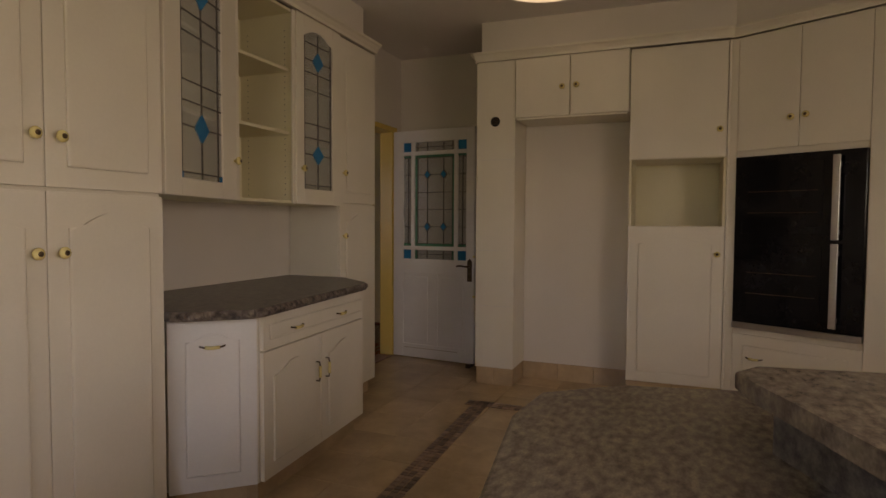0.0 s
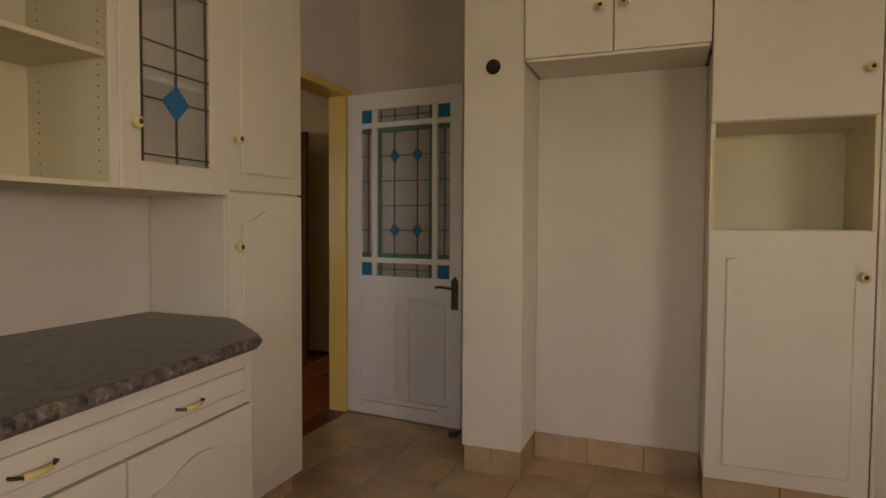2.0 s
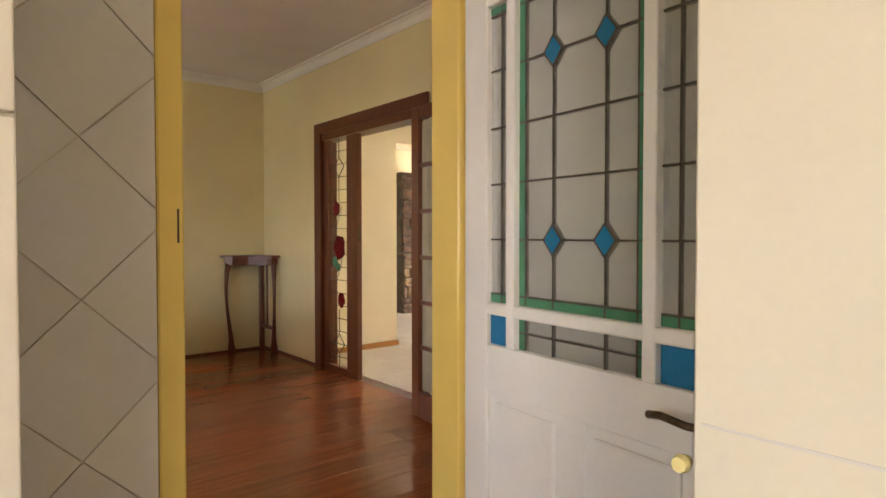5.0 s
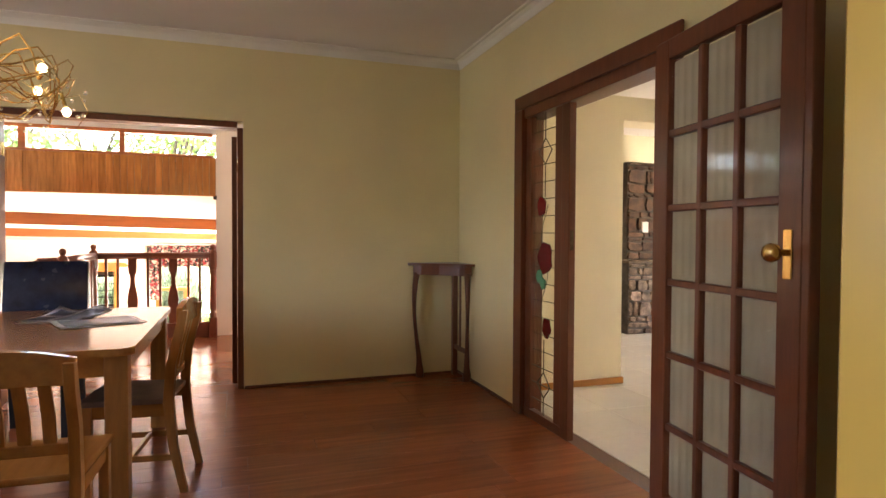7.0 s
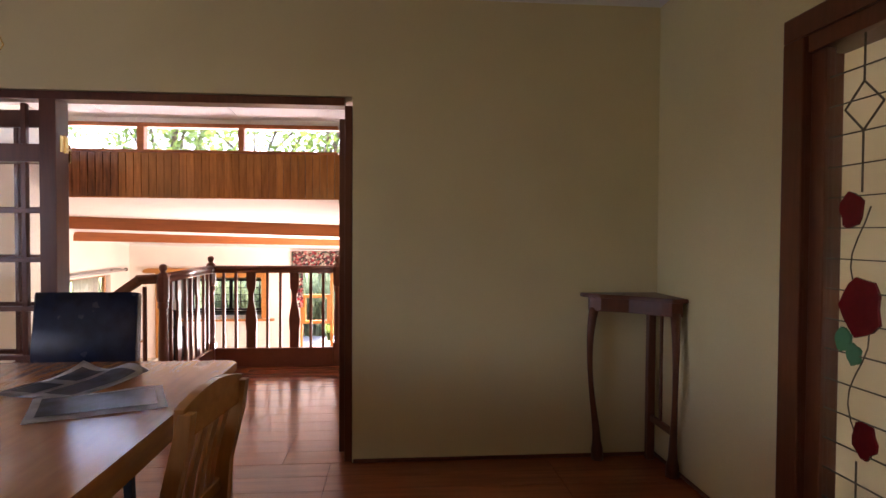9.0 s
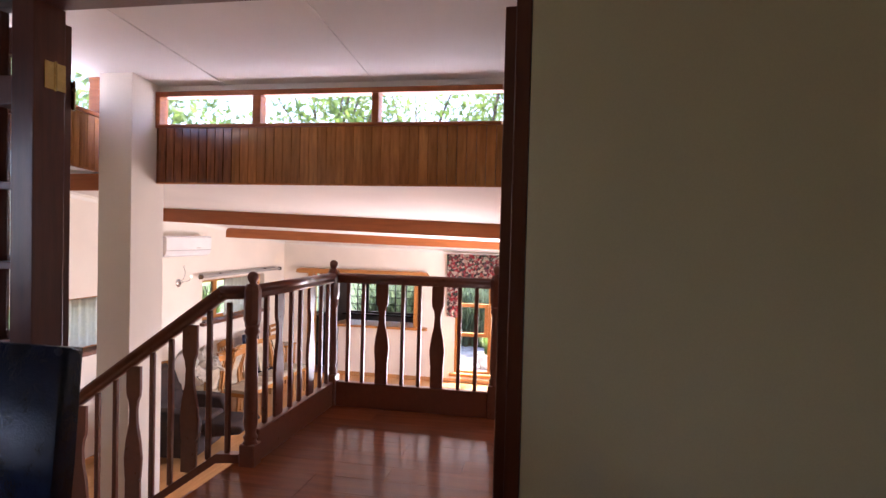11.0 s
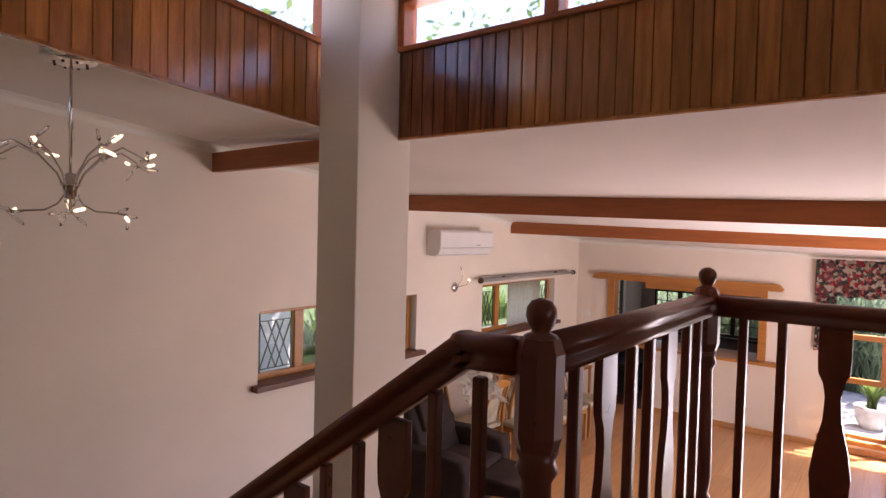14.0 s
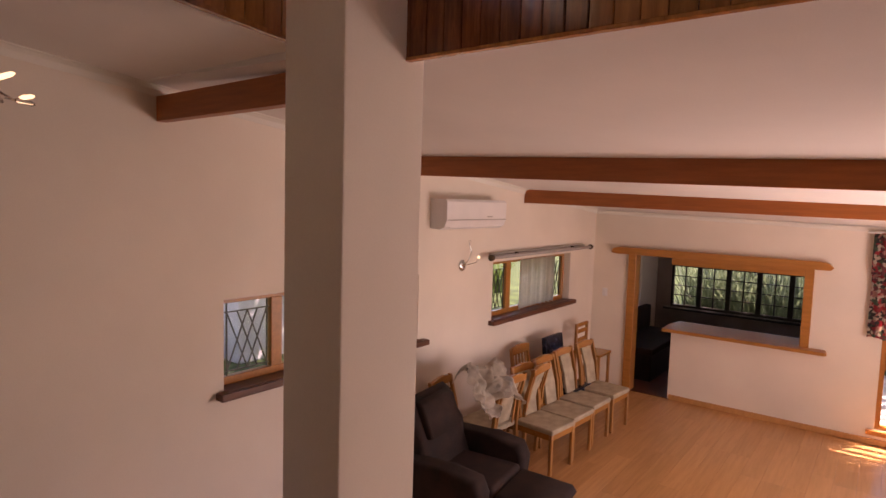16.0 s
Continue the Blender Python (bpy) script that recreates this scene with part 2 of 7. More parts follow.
BARK = material("bark", (0.14, 0.10, 0.07), 0.9, 0.3, 12, 60, 0.6, stretch=(3, 3, 0.6))
REED = material("reed_leaf", (0.20, 0.25, 0.14), 0.5, 0.25, 9, 60, 0.0, random_amount=0.4, island=True)
ln, ll = REED.node_tree.nodes, REED.node_tree.links
tl = ln.new("ShaderNodeBsdfTranslucent")
tl.inputs[0].default_value = (0.24, 0.31, 0.17, 1)
mx = ln.new("ShaderNodeMixShader")
mx.inputs[0].default_value = 0.5
ll.new(ln["Principled BSDF"].outputs[0], mx.inputs[1])
ll.new(tl.outputs[0], mx.inputs[2])
ll.new(mx.outputs[0], ln["Material Output"].inputs[0])
GARDEN = material("garden_wall_plaster", (0.50, 0.40, 0.36), 0.9, 0.12, 2, 60, 0.3)
GARDEN_P = material("pale_pillar_plaster", (0.66, 0.64, 0.66), 0.9, 0.08, 2, 60, 0.2)
PAVE = material("garden_paving", (0.56, 0.53, 0.49), 0.9, 0.2, 3, 60, 0.3)
GLASS = material("window_glass", (0.97, 0.98, 0.97), 0.02, 0.0, 3, 60, 0.0, transmission=1.0, ior=1.15)
CLOUDY = material("rolled_glass", (0.80, 0.82, 0.80), 0.16, 0.02, 8, 60, 0.05, transmission=0.82, ior=1.2)
GREEN_GLASS = material("green_glass", (0.13, 0.44, 0.26), 0.12, 0.05, 8, 60, 0.05, transmission=0.5, ior=1.3)
BLUE_GLASS = material("blue_glass", (0.02, 0.26, 0.52), 0.15, 0.05, 8, 60, 0.05, transmission=0.3, ior=1.3)
RED_GLASS = material("red_glass", (0.20, 0.010, 0.016), 0.15, 0.1, 8, 60, 0.05, transmission=0.25, ior=1.3)
CURTAIN_IN = material("pleated_net_curtain", (0.35, 0.29, 0.195), 0.9, 0.06, 8, 160, 0.15)
BULB = material("lit_bulb", (1, 0.9, 0.7), 0.3, 0.0, 3, 60, 0.0, emit=((1.0, 0.78, 0.44), 0.6))
RING = material("ceiling_ring_lamp", (0.9, 0.85, 0.7), 0.4, 0.02, 3, 60, 0.0, emit=((1.0, 0.86, 0.62), 0.12))
CRYSTAL = material("crystal_bead", (0.95, 0.95, 0.95), 0.03, 0.0, 3, 60, 0.0, transmission=1.0, ior=1.5)


# ---- builders ----
def thing(name, m, label, category, group="", kind=""):
    ob = new(name)
    ob.matrix_world = m
    ob.empty_display_size = 0.1
    return tagged(ob, label, category, group, kind)


def part(name, bm, mat, parent, label="", smooth=False):
    me = bpy.data.meshes.new(name)
    bmesh.ops.recalc_face_normals(bm, faces=bm.faces)
    for f in bm.faces:
        f.smooth = smooth
    bm.to_mesh(me)
    bm.free()
    me.materials.append(mat)
    ob = new(name, me)
    if parent is not None:
        ob.parent = parent
    if label:
        ob["label"] = label
    return ob


def structure(name, bm, mat, label, category):
    return tagged(part(name, bm, mat, None), label, category, "", "structure")


def box(bm, x0, x1, y0, y1, z0, z1, bevel=0.0, seg=1):
    r = bmesh.ops.create_cube(bm, size=1.0)
    vs = r["verts"]
    for v in vs:
        v.co = Vector((x0 + (v.co.x + 0.5) * (x1 - x0), y0 + (v.co.y + 0.5) * (y1 - y0), z0 + (v.co.z + 0.5) * (z1 - z0)))
    if bevel:
        es = list({e for v in vs for e in v.link_edges})
        bmesh.ops.bevel(bm, geom=es, offset=bevel, segments=seg, affect="EDGES", profile=0.6)
    return bm


def boxed(x0, x1, y0, y1, z0, z1, bevel=0.0, seg=1):
    return box(bmesh.new(), x0, x1, y0, y1, z0, z1, bevel, seg)


def prism(bm, pts, a, b, axis="z", bevel=0.0, seg=2):
    """A polygon drawn in the plane across an axis and pushed along it from a to b."""
    def at(p, h):
        return {"z": (p[0], p[1], h), "y": (p[0], h, p[1]), "x": (h, p[0], p[1])}[axis]
    lo = [bm.verts.new(at(p, a)) for p in pts]
    hi = [bm.verts.new(at(p, b)) for p in pts]
    n = len(pts)
    faces = [bm.faces.new(lo), bm.faces.new(hi)]
    for i in range(n):
        faces.append(bm.faces.new((lo[i], lo[(i + 1) % n], hi[(i + 1) % n], hi[i])))
    if bevel:
        es = list({e for f in faces[:2] for e in f.edges})
        bmesh.ops.bevel(bm, geom=es, offset=bevel, segments=seg, affect="EDGES", profile=0.6)
    return bm


def tube(bm, pts, r, n=8, radii=None):
    pts = [Vector(p) for p in pts]
    rings, up = [], None
    for i, p in enumerate(pts):
        d = (pts[min(i + 1, len(pts) - 1)] - pts[max(i - 1, 0)]).normalized()
        if up is None:
            up = Vector((0, 0, 1)) if abs(d.z) < 0.9 else Vector((1, 0, 0))
        side = d.cross(up).normalized()
        up = side.cross(d).normalized()
        q = radii[i] if radii else r
        rings.append([bm.verts.new(p + (side * math.cos(a) + up * math.sin(a)) * q) for a in [2 * math.pi * k / n for k in range(n)]])
    for a, b in zip(rings, rings[1:]):
        for k in range(n):
            bm.faces.new((a[k], a[(k + 1) % n], b[(k + 1) % n], b[k]))
    bm.faces.new(rings[0])
    bm.faces.new(rings[-1])
    return bm


def lathe(bm, profile, n=16, at=(0, 0, 0), turn=None):
    m = turn or Matrix.Identity(3)
    rings = [[bm.verts.new(Vector(at) + m @ Vector((r * math.cos(2 * math.pi * k / n), r * math.sin(2 * math.pi * k / n), z))) for k in range(n)] for r, z in profile]
    for a, b in zip(rings, rings[1:]):
        for k in range(n):
            bm.faces.new((a[k], a[(k + 1) % n], b[(k + 1) % n], b[k]))
    bm.faces.new(rings[0])
    bm.faces.new(rings[-1])
    return bm


def ball(bm, at, r, n=10, squash=1.0):
    res = bmesh.ops.create_uvsphere(bm, u_segments=n, v_segments=max(4, n // 2 + 1), radius=r)
    for v in res["verts"]:
        v.co = Vector((v.co.x, v.co.y, v.co.z * squash)) + Vector(at)
    return bm


def strip(bm, a, b, w, d, normal):
    """A flat bar of width w and depth d from a to b, lying in the plane with that normal."""
    a, b, nrm = Vector(a), Vector(b), Vector(normal).normalized()
    way = (b - a).normalized()
    side = way.cross(nrm) * w / 2
    q = nrm * d / 2
    c = [[bm.verts.new(p + s * side + t * q) for s, t in ((-1, -1), (1, -1), (1, 1), (-1, 1))] for p in (a, b)]
    bm.faces.new(c[0])
    bm.faces.new(c[1])
    for k in range(4):
        bm.faces.new((c[0][k], c[0][(k + 1) % 4], c[1][(k + 1) % 4], c[1][k]))
    return bm


def wall_cells(bm, u0, u1, z0, z1, d0, d1, axis, holes):
    """A wall from u0 to u1 along an axis, d0 to d1 thick, with openings (u0, u1, z0, z1) right through it."""
    us = sorted({u0, u1, *(h[0] for h in holes), *(h[1] for h in holes)})
    zs = sorted({z0, z1, *(h[2] for h in holes), *(h[3] for h in holes)})
    for a, b in zip(us, us[1:]):
        for c, d in zip(zs, zs[1:]):
            if any(h[0] <= a and b <= h[1] and h[2] <= c and d <= h[3] for h in holes):
                continue
            if axis == "x":
                box(bm, a, b, d0, d1, c, d)
            else:
                box(bm, d0, d1, a, b, c, d)
    bmesh.ops.remove_doubles(bm, verts=bm.verts, dist=1e-5)
    inner = [f for f in bm.faces if any(all(v in g.verts for v in f.verts) and g is not f for g in f.verts[0].link_faces)]
    bmesh.ops.delete(bm, geom=inner, context="FACES_ONLY")
    return bm


def wall(name, axis, u0, u1, z0, z1, d0, d1, mat, label, holes=()):
    return structure(name, wall_cells(bmesh.new(), u0, u1, z0, z1, d0, d1, axis, holes), mat, label, "wall")


def arch(x0, x1, z0, z1, rise, n=12):
    """Outline of a cathedral panel: straight sides, shoulders and a low arch on top."""
    w = x1 - x0
    s = w * 0.12
    pts = [(x0, z0), (x1, z0), (x1, z1 - rise), (x1 - s, z1 - rise)]
    for k in range(1, n):
        a = k / n
        pts.append((x1 - s - (w - 2 * s) * a, z1 - rise + rise * math.sin(math.pi * a)))
    return pts + [(x0 + s, z1 - rise), (x0, z1 - rise)]


def panel_door(parent, x0, x1, z0, z1, y=0.0, knob=None, arched=True, pull=None, mat=None, name="door", rise=0.05, margin=0.07, raised=True):
    """A lacquered door with a raised panel; front face at y, towards -y."""
    mat = mat or CREAM
    bm = boxed(x0 + 0.0015, x1 - 0.0015, y - 0.02, y, z0 + 0.0015, z1 - 0.0015, 0.003, 2)
    d = part(name, bm, mat, parent)
    a = min(margin, (x1 - x0) * 0.2, (z1 - z0) * 0.28)
    out = arch(x0 + a, x1 - a, z0 + a, z1 - a, rise) if arched else [(x0 + a, z0 + a), (x1 - a, z0 + a), (x1 - a, z1 - a), (x0 + a, z1 - a)]
    if raised:
        part("raised_panel", prism(bmesh.new(), out, y - 0.0295, y - 0.019, "y", 0.008, 2), mat, d)
    if knob:
        knob_at(d, knob[0], y - 0.02, knob[1])
    if pull:
        pull_at(d, pull[0], y - 0.02, pull[1], pull[2])
    return d


def knob_at(parent, x, y, z):
    turn = Matrix.Rotation(math.pi / 2, 3, "X")
    bm = lathe(bmesh.new(), [(0.006, 0), (0.007, 0.010), (0.015, 0.014), (0.0195, 0.020), (0.0195, 0.026), (0.014, 0.032), (0.009, 0.034)], 14, (x, y, z), turn)
    k = part("knob", bm, PORCELAIN, parent, "cream porcelain knob with brass centre", True)
    part("knob_centre", lathe(bmesh.new(), [(0.009, 0.032), (0.009, 0.0355), (0.003, 0.037)], 12, (x, y, z), turn), BRONZE, k, "", True)


def pull_at(parent, x, y, z, upright):
    w = 0.048
    pts = [(-w, 0, 0), (-w, -0.018, 0), (-w * 0.6, -0.024, -0.004), (0, -0.026, -0.006), (w * 0.6, -0.024, -0.004), (w, -0.018, 0), (w, 0, 0)]
    pts = [(x + (p[2] if upright else p[0]), y + p[1], z + (p[0] if upright else p[2])) for p in pts]
    k = part("pull_handle", tube(bmesh.new(), pts, 0.004, 8), BRONZE, parent, "bronze pull handle with cream grip", True)
    part("grip", tube(bmesh.new(), pts[2:5], 0.0075, 10), PORCELAIN, k, "", True)


# ---- large structure: kitchen ----
KC = 2.74
structure("floor_kitchen", boxed(-7.0, 0.30, -5.0, 0.0, -0.16, -0.006), GROUT, "grout bed under the beige kitchen floor tiles", "floor")
wall("wall_kitchen_north", "x", -7.0, -0.838, 0, KC, 0.0, 0.14, KWALL, "cream plastered kitchen wall")
wall("wall_kitchen_door_head", "x", -0.838, 1.43, 0, 2.90, 0.002, 0.138, KWALL, "cream plastered wall above the kitchen door", [(-0.838, 0.05, 0, 2.07)])
wall("wall_kitchen_east", "y", -5.0, 0.0, 0, KC, 0.16, 0.30, KWALL, "cream plastered wall behind the kitchen cabinets")
wall("wall_kitchen_west", "y", -5.0, 0.0, 0, KC, -7.14, -7.0, KWALL, "cream plastered kitchen wall with a window", [(-3.0, -0.8, 1.0, 2.1)])
wall("wall_kitchen_south", "x", -7.0, 0.3, 0, KC, -5.14, -5.0, KWALL, "cream plastered kitchen wall with a window", [(-5.6, -3.8, 1.0, 2.0)])
structure("ceiling_kitchen", boxed(-7.0, 0.30, -5.0, 0.0, KC, KC + 0.12), CEIL, "off-white painted kitchen ceiling", "ceiling")


def window_sheet(name, axis, u0, u1, z0, z1, d, frame_mat, cols, rows, label, bar=0.05, thin=0.022):
    """A window: outer frame, bars and panes, d is the middle of its depth."""
    ob = thing(name, Matrix.Identity(4), label, "window", "", "structure")

    def put(bm, a, b, c, e, h):
        box(bm, *((a, b, d - h, d + h) if axis == "x" else (d - h, d + h, a, b)), c, e, 0.003)
    bm = bmesh.new()
    put(bm, u0, u0 + bar, z0, z1, 0.03)
    put(bm, u1 - bar, u1, z0, z1, 0.03)
    put(bm, u0 + bar, u1 - bar, z0, z0 + bar, 0.03)
    put(bm, u0 + bar, u1 - bar, z1 - bar, z1, 0.03)
    part("window_frame", bm, frame_mat, ob)
    w, h = (u1 - u0 - 2 * bar) / cols, (z1 - z0 - 2 * bar) / rows
    for i in range(1, cols):
        bm = bmesh.new()
        put(bm, u0 + bar + i * w - thin / 2, u0 + bar + i * w + thin / 2, z0 + bar, z1 - bar, 0.015)
        part("glazing_bar", bm, frame_mat, ob)
    for j in range(1, rows):
        bm = bmesh.new()
        put(bm, u0 + bar, u1 - bar, z0 + bar + j * h - thin / 2, z0 + bar + j * h + thin / 2, 0.012)
        part("glazing_bar", bm, frame_mat, ob)
    bm = bmesh.new()
    put(bm, u0 + bar - 0.004, u1 - bar + 0.004, z0 + bar - 0.004, z1 - bar + 0.004, 0.003)
    p = part("pane", bm, GLASS, ob)
    p.visible_shadow = False
    return ob


window_sheet("window_1", "y", -3.0, -0.8, 1.0, 2.1, -7.08, DOOR_W, 3, 2, "white kitchen window behind the island")
window_sheet("window_2", "x", -5.6, -3.8, 1.0, 2.0, -5.08, DOOR_W, 3, 2, "white kitchen window over the worktop")

# bulkheads and cornice over the cabinets
structure("bulkhead_north", boxed(-4.9, -1.14, -0.33, -0.001, 2.47, KC), KWALL, "plastered bulkhead above the kitchen wall cabinets", "bulkhead")
bm = prism(bmesh.new(), [(-0.55, -1.02), (0.16, -1.02), (0.16, -3.9), (-1.0, -3.9), (-0.93, -3.60), (-0.50, -2.76)], 2.47, KC)
structure("bulkhead_east", bm, KWALL, "plastered bulkhead above the oven cabinets", "bulkhead")


def cornice_run(name, pts, label):
    """A stepped cream cornice along the cabinet tops."""
    prof = [(0.0, 0.0), (0.012, 0.0), (0.016, 0.018), (0.030, 0.040), (0.044, 0.052), (0.044, 0.066), (0.0, 0.066)]
    bm = bmesh.new()
    for (a, b) in zip(pts, pts[1:]):
        a, b = Vector((*a, 0)), Vector((*b, 0))
        way = (b - a).normalized()
        out = way.cross(Vector((0, 0, 1)))
        r0 = [bm.verts.new(a - way * p[0] * 0.4 + out * p[0] + Vector((0, 0, 2.43 + p[1]))) for p in prof]
        r1 = [bm.verts.new(b + way * p[0] * 0.4 + out * p[0] + Vector((0, 0, 2.43 + p[1]))) for p in prof]
        for k in range(len(prof)):
            q = (k + 1) % len(prof)
            bm.faces.new((r0[k], r0[q], r1[q], r1[k]))
        bm.faces.new(r0)
        bm.faces.new(r1)
    return tagged(part(name, bm, CREAM, None), label, "cornice", "", "structure")


cornice_run("cornice_north", [(-4.9, -0.575), (-3.14, -0.575), (-2.53, -0.405), (-1.09, -0.398), (-1.09, -0.01)], "cream cornice on top of the wall cabinets")
cornice_run("cornice_east", [(0.15, -1.0), (-0.605, -1.0), (-0.605, -2.70), (-0.585, -2.745), (-1.0, -3.545)], "cream cornice on top of the tall cabinets")

# ---- large structure: dining room ----
DC = 2.80
structure("floor_dining", boxed(-4.4, 1.56, 0.0, 4.80, -0.16, -0.006), MAHOG, "underlay below the red-brown laminate floor", "floor")
DW = [(-2.98, -0.405, 0.0, 2.145)]
wall("wall_dining_north", "x", -4.4, 1.44, 0, 2.95, 4.80, 4.94, DWALL, "pale yellow dining room wall with a wide doorway", DW)
wall("wall_dining_east", "y", 0.138, 4.80, 0, 2.95, 1.44, 1.56, DWALL, "pale yellow dining room wall with a glazed door", [(1.98, 3.575, 0.0, 2.19)])
wall("wall_dining_west", "y", 0.14, 4.80, 0, 2.95, -4.54, -4.4, DWALL, "pale yellow dining room wall with a window", [(1.4, 3.0, 0.85, 2.05)])
wall("wall_dining_south", "x", -4.54, -0.838, 0, 2.95, 0.141, 0.152, DWALL, "pale yellow dining room wall")
wall("wall_dining_south_east", "x", 0.05, 1.44, 0, 2.95, 0.141, 0.152, DWALL, "pale yellow dining room wall")
wall("wall_dining_south_head", "x", -0.838, 0.05, 2.07, 2.95, 0.141, 0.152, DWALL, "pale yellow wall above the kitchen door")
structure("ceiling_dining", boxed(-4.4, 1.44, 0.152, 4.80, DC, DC + 0.12), CEIL, "off-white dining room ceiling", "ceiling")
window_sheet("window_3", "y", 1.4, 3.0, 0.85, 2.05, -4.47, MAHOG, 3, 2, "dark-framed dining room window")


def coving(name, a, b, out, z, size, mat, label):
    a, b, out = Vector(a), Vector(b), Vector(out)
    prof = [(0, -size), (0.006, -size), (0.010, -size * 0.82), (size * 0.30, -size * 0.42), (size * 0.62, -size * 0.14), (size * 0.86, -0.010), (size, -0.006), (size, 0), (0, 0)]
    bm = bmesh.new()
    r = [[bm.verts.new(p + out * q[0] + Vector((0, 0, zz + q[1]))) for q in prof] for p, zz in ((a, z if not isinstance(z, tuple) else z[0]), (b, z if not isinstance(z, tuple) else z[1]))]
    for k in range(len(prof)):
        j = (k + 1) % len(prof)
        bm.faces.new((r[0][k], r[0][j], r[1][j], r[1][k]))
    bm.faces.new(r[0])
    bm.faces.new(r[1])
    return tagged(part(name, bm, mat, None), label, "coving", "", "structure")


coving("coving_north", (-4.4, 4.80, 0), (1.44, 4.80, 0), (0, -1, 0), DC, 0.075, COVE, "white plaster coving")
coving("coving_east", (1.44, 0.2, 0), (1.44, 4.80, 0), (-1, 0, 0), DC, 0.075, COVE, "white plaster coving")
coving("coving_south", (-4.4, 0.152, 0), (1.44, 0.152, 0), (0, 1, 0), DC, 0.075, COVE, "white plaster coving")
coving("coving_west", (-4.4, 0.2, 0), (-4.4, 4.80, 0), (1, 0, 0), DC, 0.075, COVE, "white plaster coving")
for n, q in (("baseboard_north", (-0.40, 1.44, 4.786, 4.80)), ("baseboard_east", (1.426, 1.44, 3.58, 4.786)), ("baseboard_east_b", (1.426, 1.44, 0.2, 1.97))):
    structure(n, boxed(*q, 0.0, 0.022, 0.004), MAHOG, "narrow dark wooden floor bead", "baseboard")

# ---- large structure: landing, stair well and living room ----
LF = -1.52


def low_ceiling(y):
    return 1.85 - 0.107 * (y - 7.7)


def high_ceiling(y):
    return 2.51 + 0.095 * (7.48 - y)


structure("floor_landing", boxed(-2.10, 1.4, 4.80, 7.52, -0.22, -0.006), MAHOG, "underlay below the landing laminate", "floor")
structure("floor_living", boxed(-5.9, -0.70, 3.0, 14.4, LF - 0.15, LF - 0.006), GROUT, "screed below the beech living room floor", "floor")
structure("floor_bar", boxed(-5.9, -2.62, 14.4, 17.6, LF - 0.15, LF + 0.004), MAHOG, "dark floor of the bar room", "floor")
W_HOLES = [(8.15, 10.23, -0.145, 0.49), (11.55, 13.57, -0.145, 0.52)]
wall("wall_living_west", "y", 3.0, 17.6, LF, 2.1, -5.95, -5.78, LWALL, "cream living room wall with two low leaded windows", W_HOLES + [(15.0, 16.6, -0.6, 0.45)])
wall("wall_living_north", "x", -5.78, -0.58, LF, 1.25, 14.40, 14.54, LWALL, "cream living room wall with a bar hatch",
     [(-5.22, -4.58, LF, 0.50), (-4.58, -2.93, -0.53, 0.50), (-2.20, -0.95, -1.34, 0.55)])
# opening is unseen, added for the living room fill lamp; no doors built
wall("wall_living_east", "y", 7.66, 14.40, LF, 2.1, -0.70, -0.58, LWALL, "cream living room wall with an unseen added opening", [(9.7, 12.7, LF + 0.1, 0.62)])
wall("wall_landing_north", "x", -0.70, 1.4, LF, 2.62, 7.52, 7.66, LWALL, "cream wall at the end of the landing")
wall("wall_landing_east", "y", 4.94, 7.52, 0, 2.9, 1.40, 1.54, LWALL, "cream wall of the landing", [(5.6, 6.8, 0.5, 2.1)])
wall("wall_stair_south", "x", -5.78, -4.54, LF, 3.0, 2.86, 3.0, LWALL, "cream wall closing the stair well", [(-5.6, -4.6, -0.8, 0.8)])
wall("wall_stair_side", "y", 3.0, 4.94, LF, 3.0, -4.53, -4.40, LWALL, "cream wall beside the stair well")
wall("wall_under_landing", "y", 4.80, 7.52, LF, -0.22, -0.72, -0.58, LWALL, "plain wall under the landing")
wall("wall_under_dining", "x", -4.40, -0.58, LF, -0.16, 4.80, 4.94, LWALL, "plain wall under the dining room")
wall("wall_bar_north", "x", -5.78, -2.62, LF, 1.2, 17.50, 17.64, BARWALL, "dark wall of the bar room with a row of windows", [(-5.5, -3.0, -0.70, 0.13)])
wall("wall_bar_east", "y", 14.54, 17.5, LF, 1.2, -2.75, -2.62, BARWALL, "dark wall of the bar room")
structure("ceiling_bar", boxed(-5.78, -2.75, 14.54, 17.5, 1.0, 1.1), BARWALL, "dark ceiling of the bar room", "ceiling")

# lower, sloping ceiling in two sheets: over the living room and over the west bay
for nm, x0, x1, y0, y1 in (("ceiling_living", -5.95, -0.58, 7.60, 14.54), ("ceiling_west_bay", -5.95, -3.98, 2.86, 7.60)):
    bm = prism(bmesh.new(), [(y0, low_ceiling(y0)), (y1, low_ceiling(y1)), (y1, low_ceiling(y1) + 0.1), (y0, low_ceiling(y0) + 0.1)], x0, x1, "x")
    if nm == "ceiling_living":
        for v in bm.verts:
            v.co.z -= 0.0260 * (v.co.x + 5.78)
    structure(nm, bm, CEIL, "white sloping ceiling", "ceiling")
bm = prism(bmesh.new(), [(4.80, high_ceiling(4.80)), (7.62, high_ceiling(7.62)), (7.62, high_ceiling(7.62) + 0.1), (4.80, high_ceiling(4.80) + 0.1)], -4.05, 1.54, "x")
for xs in (-3.0, -1.75, -0.5, 0.75):
    prism(bm, [(4.95, high_ceiling(4.95) - 0.008), (7.5, high_ceiling(7.5) - 0.008), (7.5, high_ceiling(7.5) + 0.01), (4.95, high_ceiling(4.95) + 0.01)], xs - 0.02, xs + 0.02, "x")
structure("ceiling_upper", bm, CEIL, "white sloping board ceiling with cover strips", "ceiling")
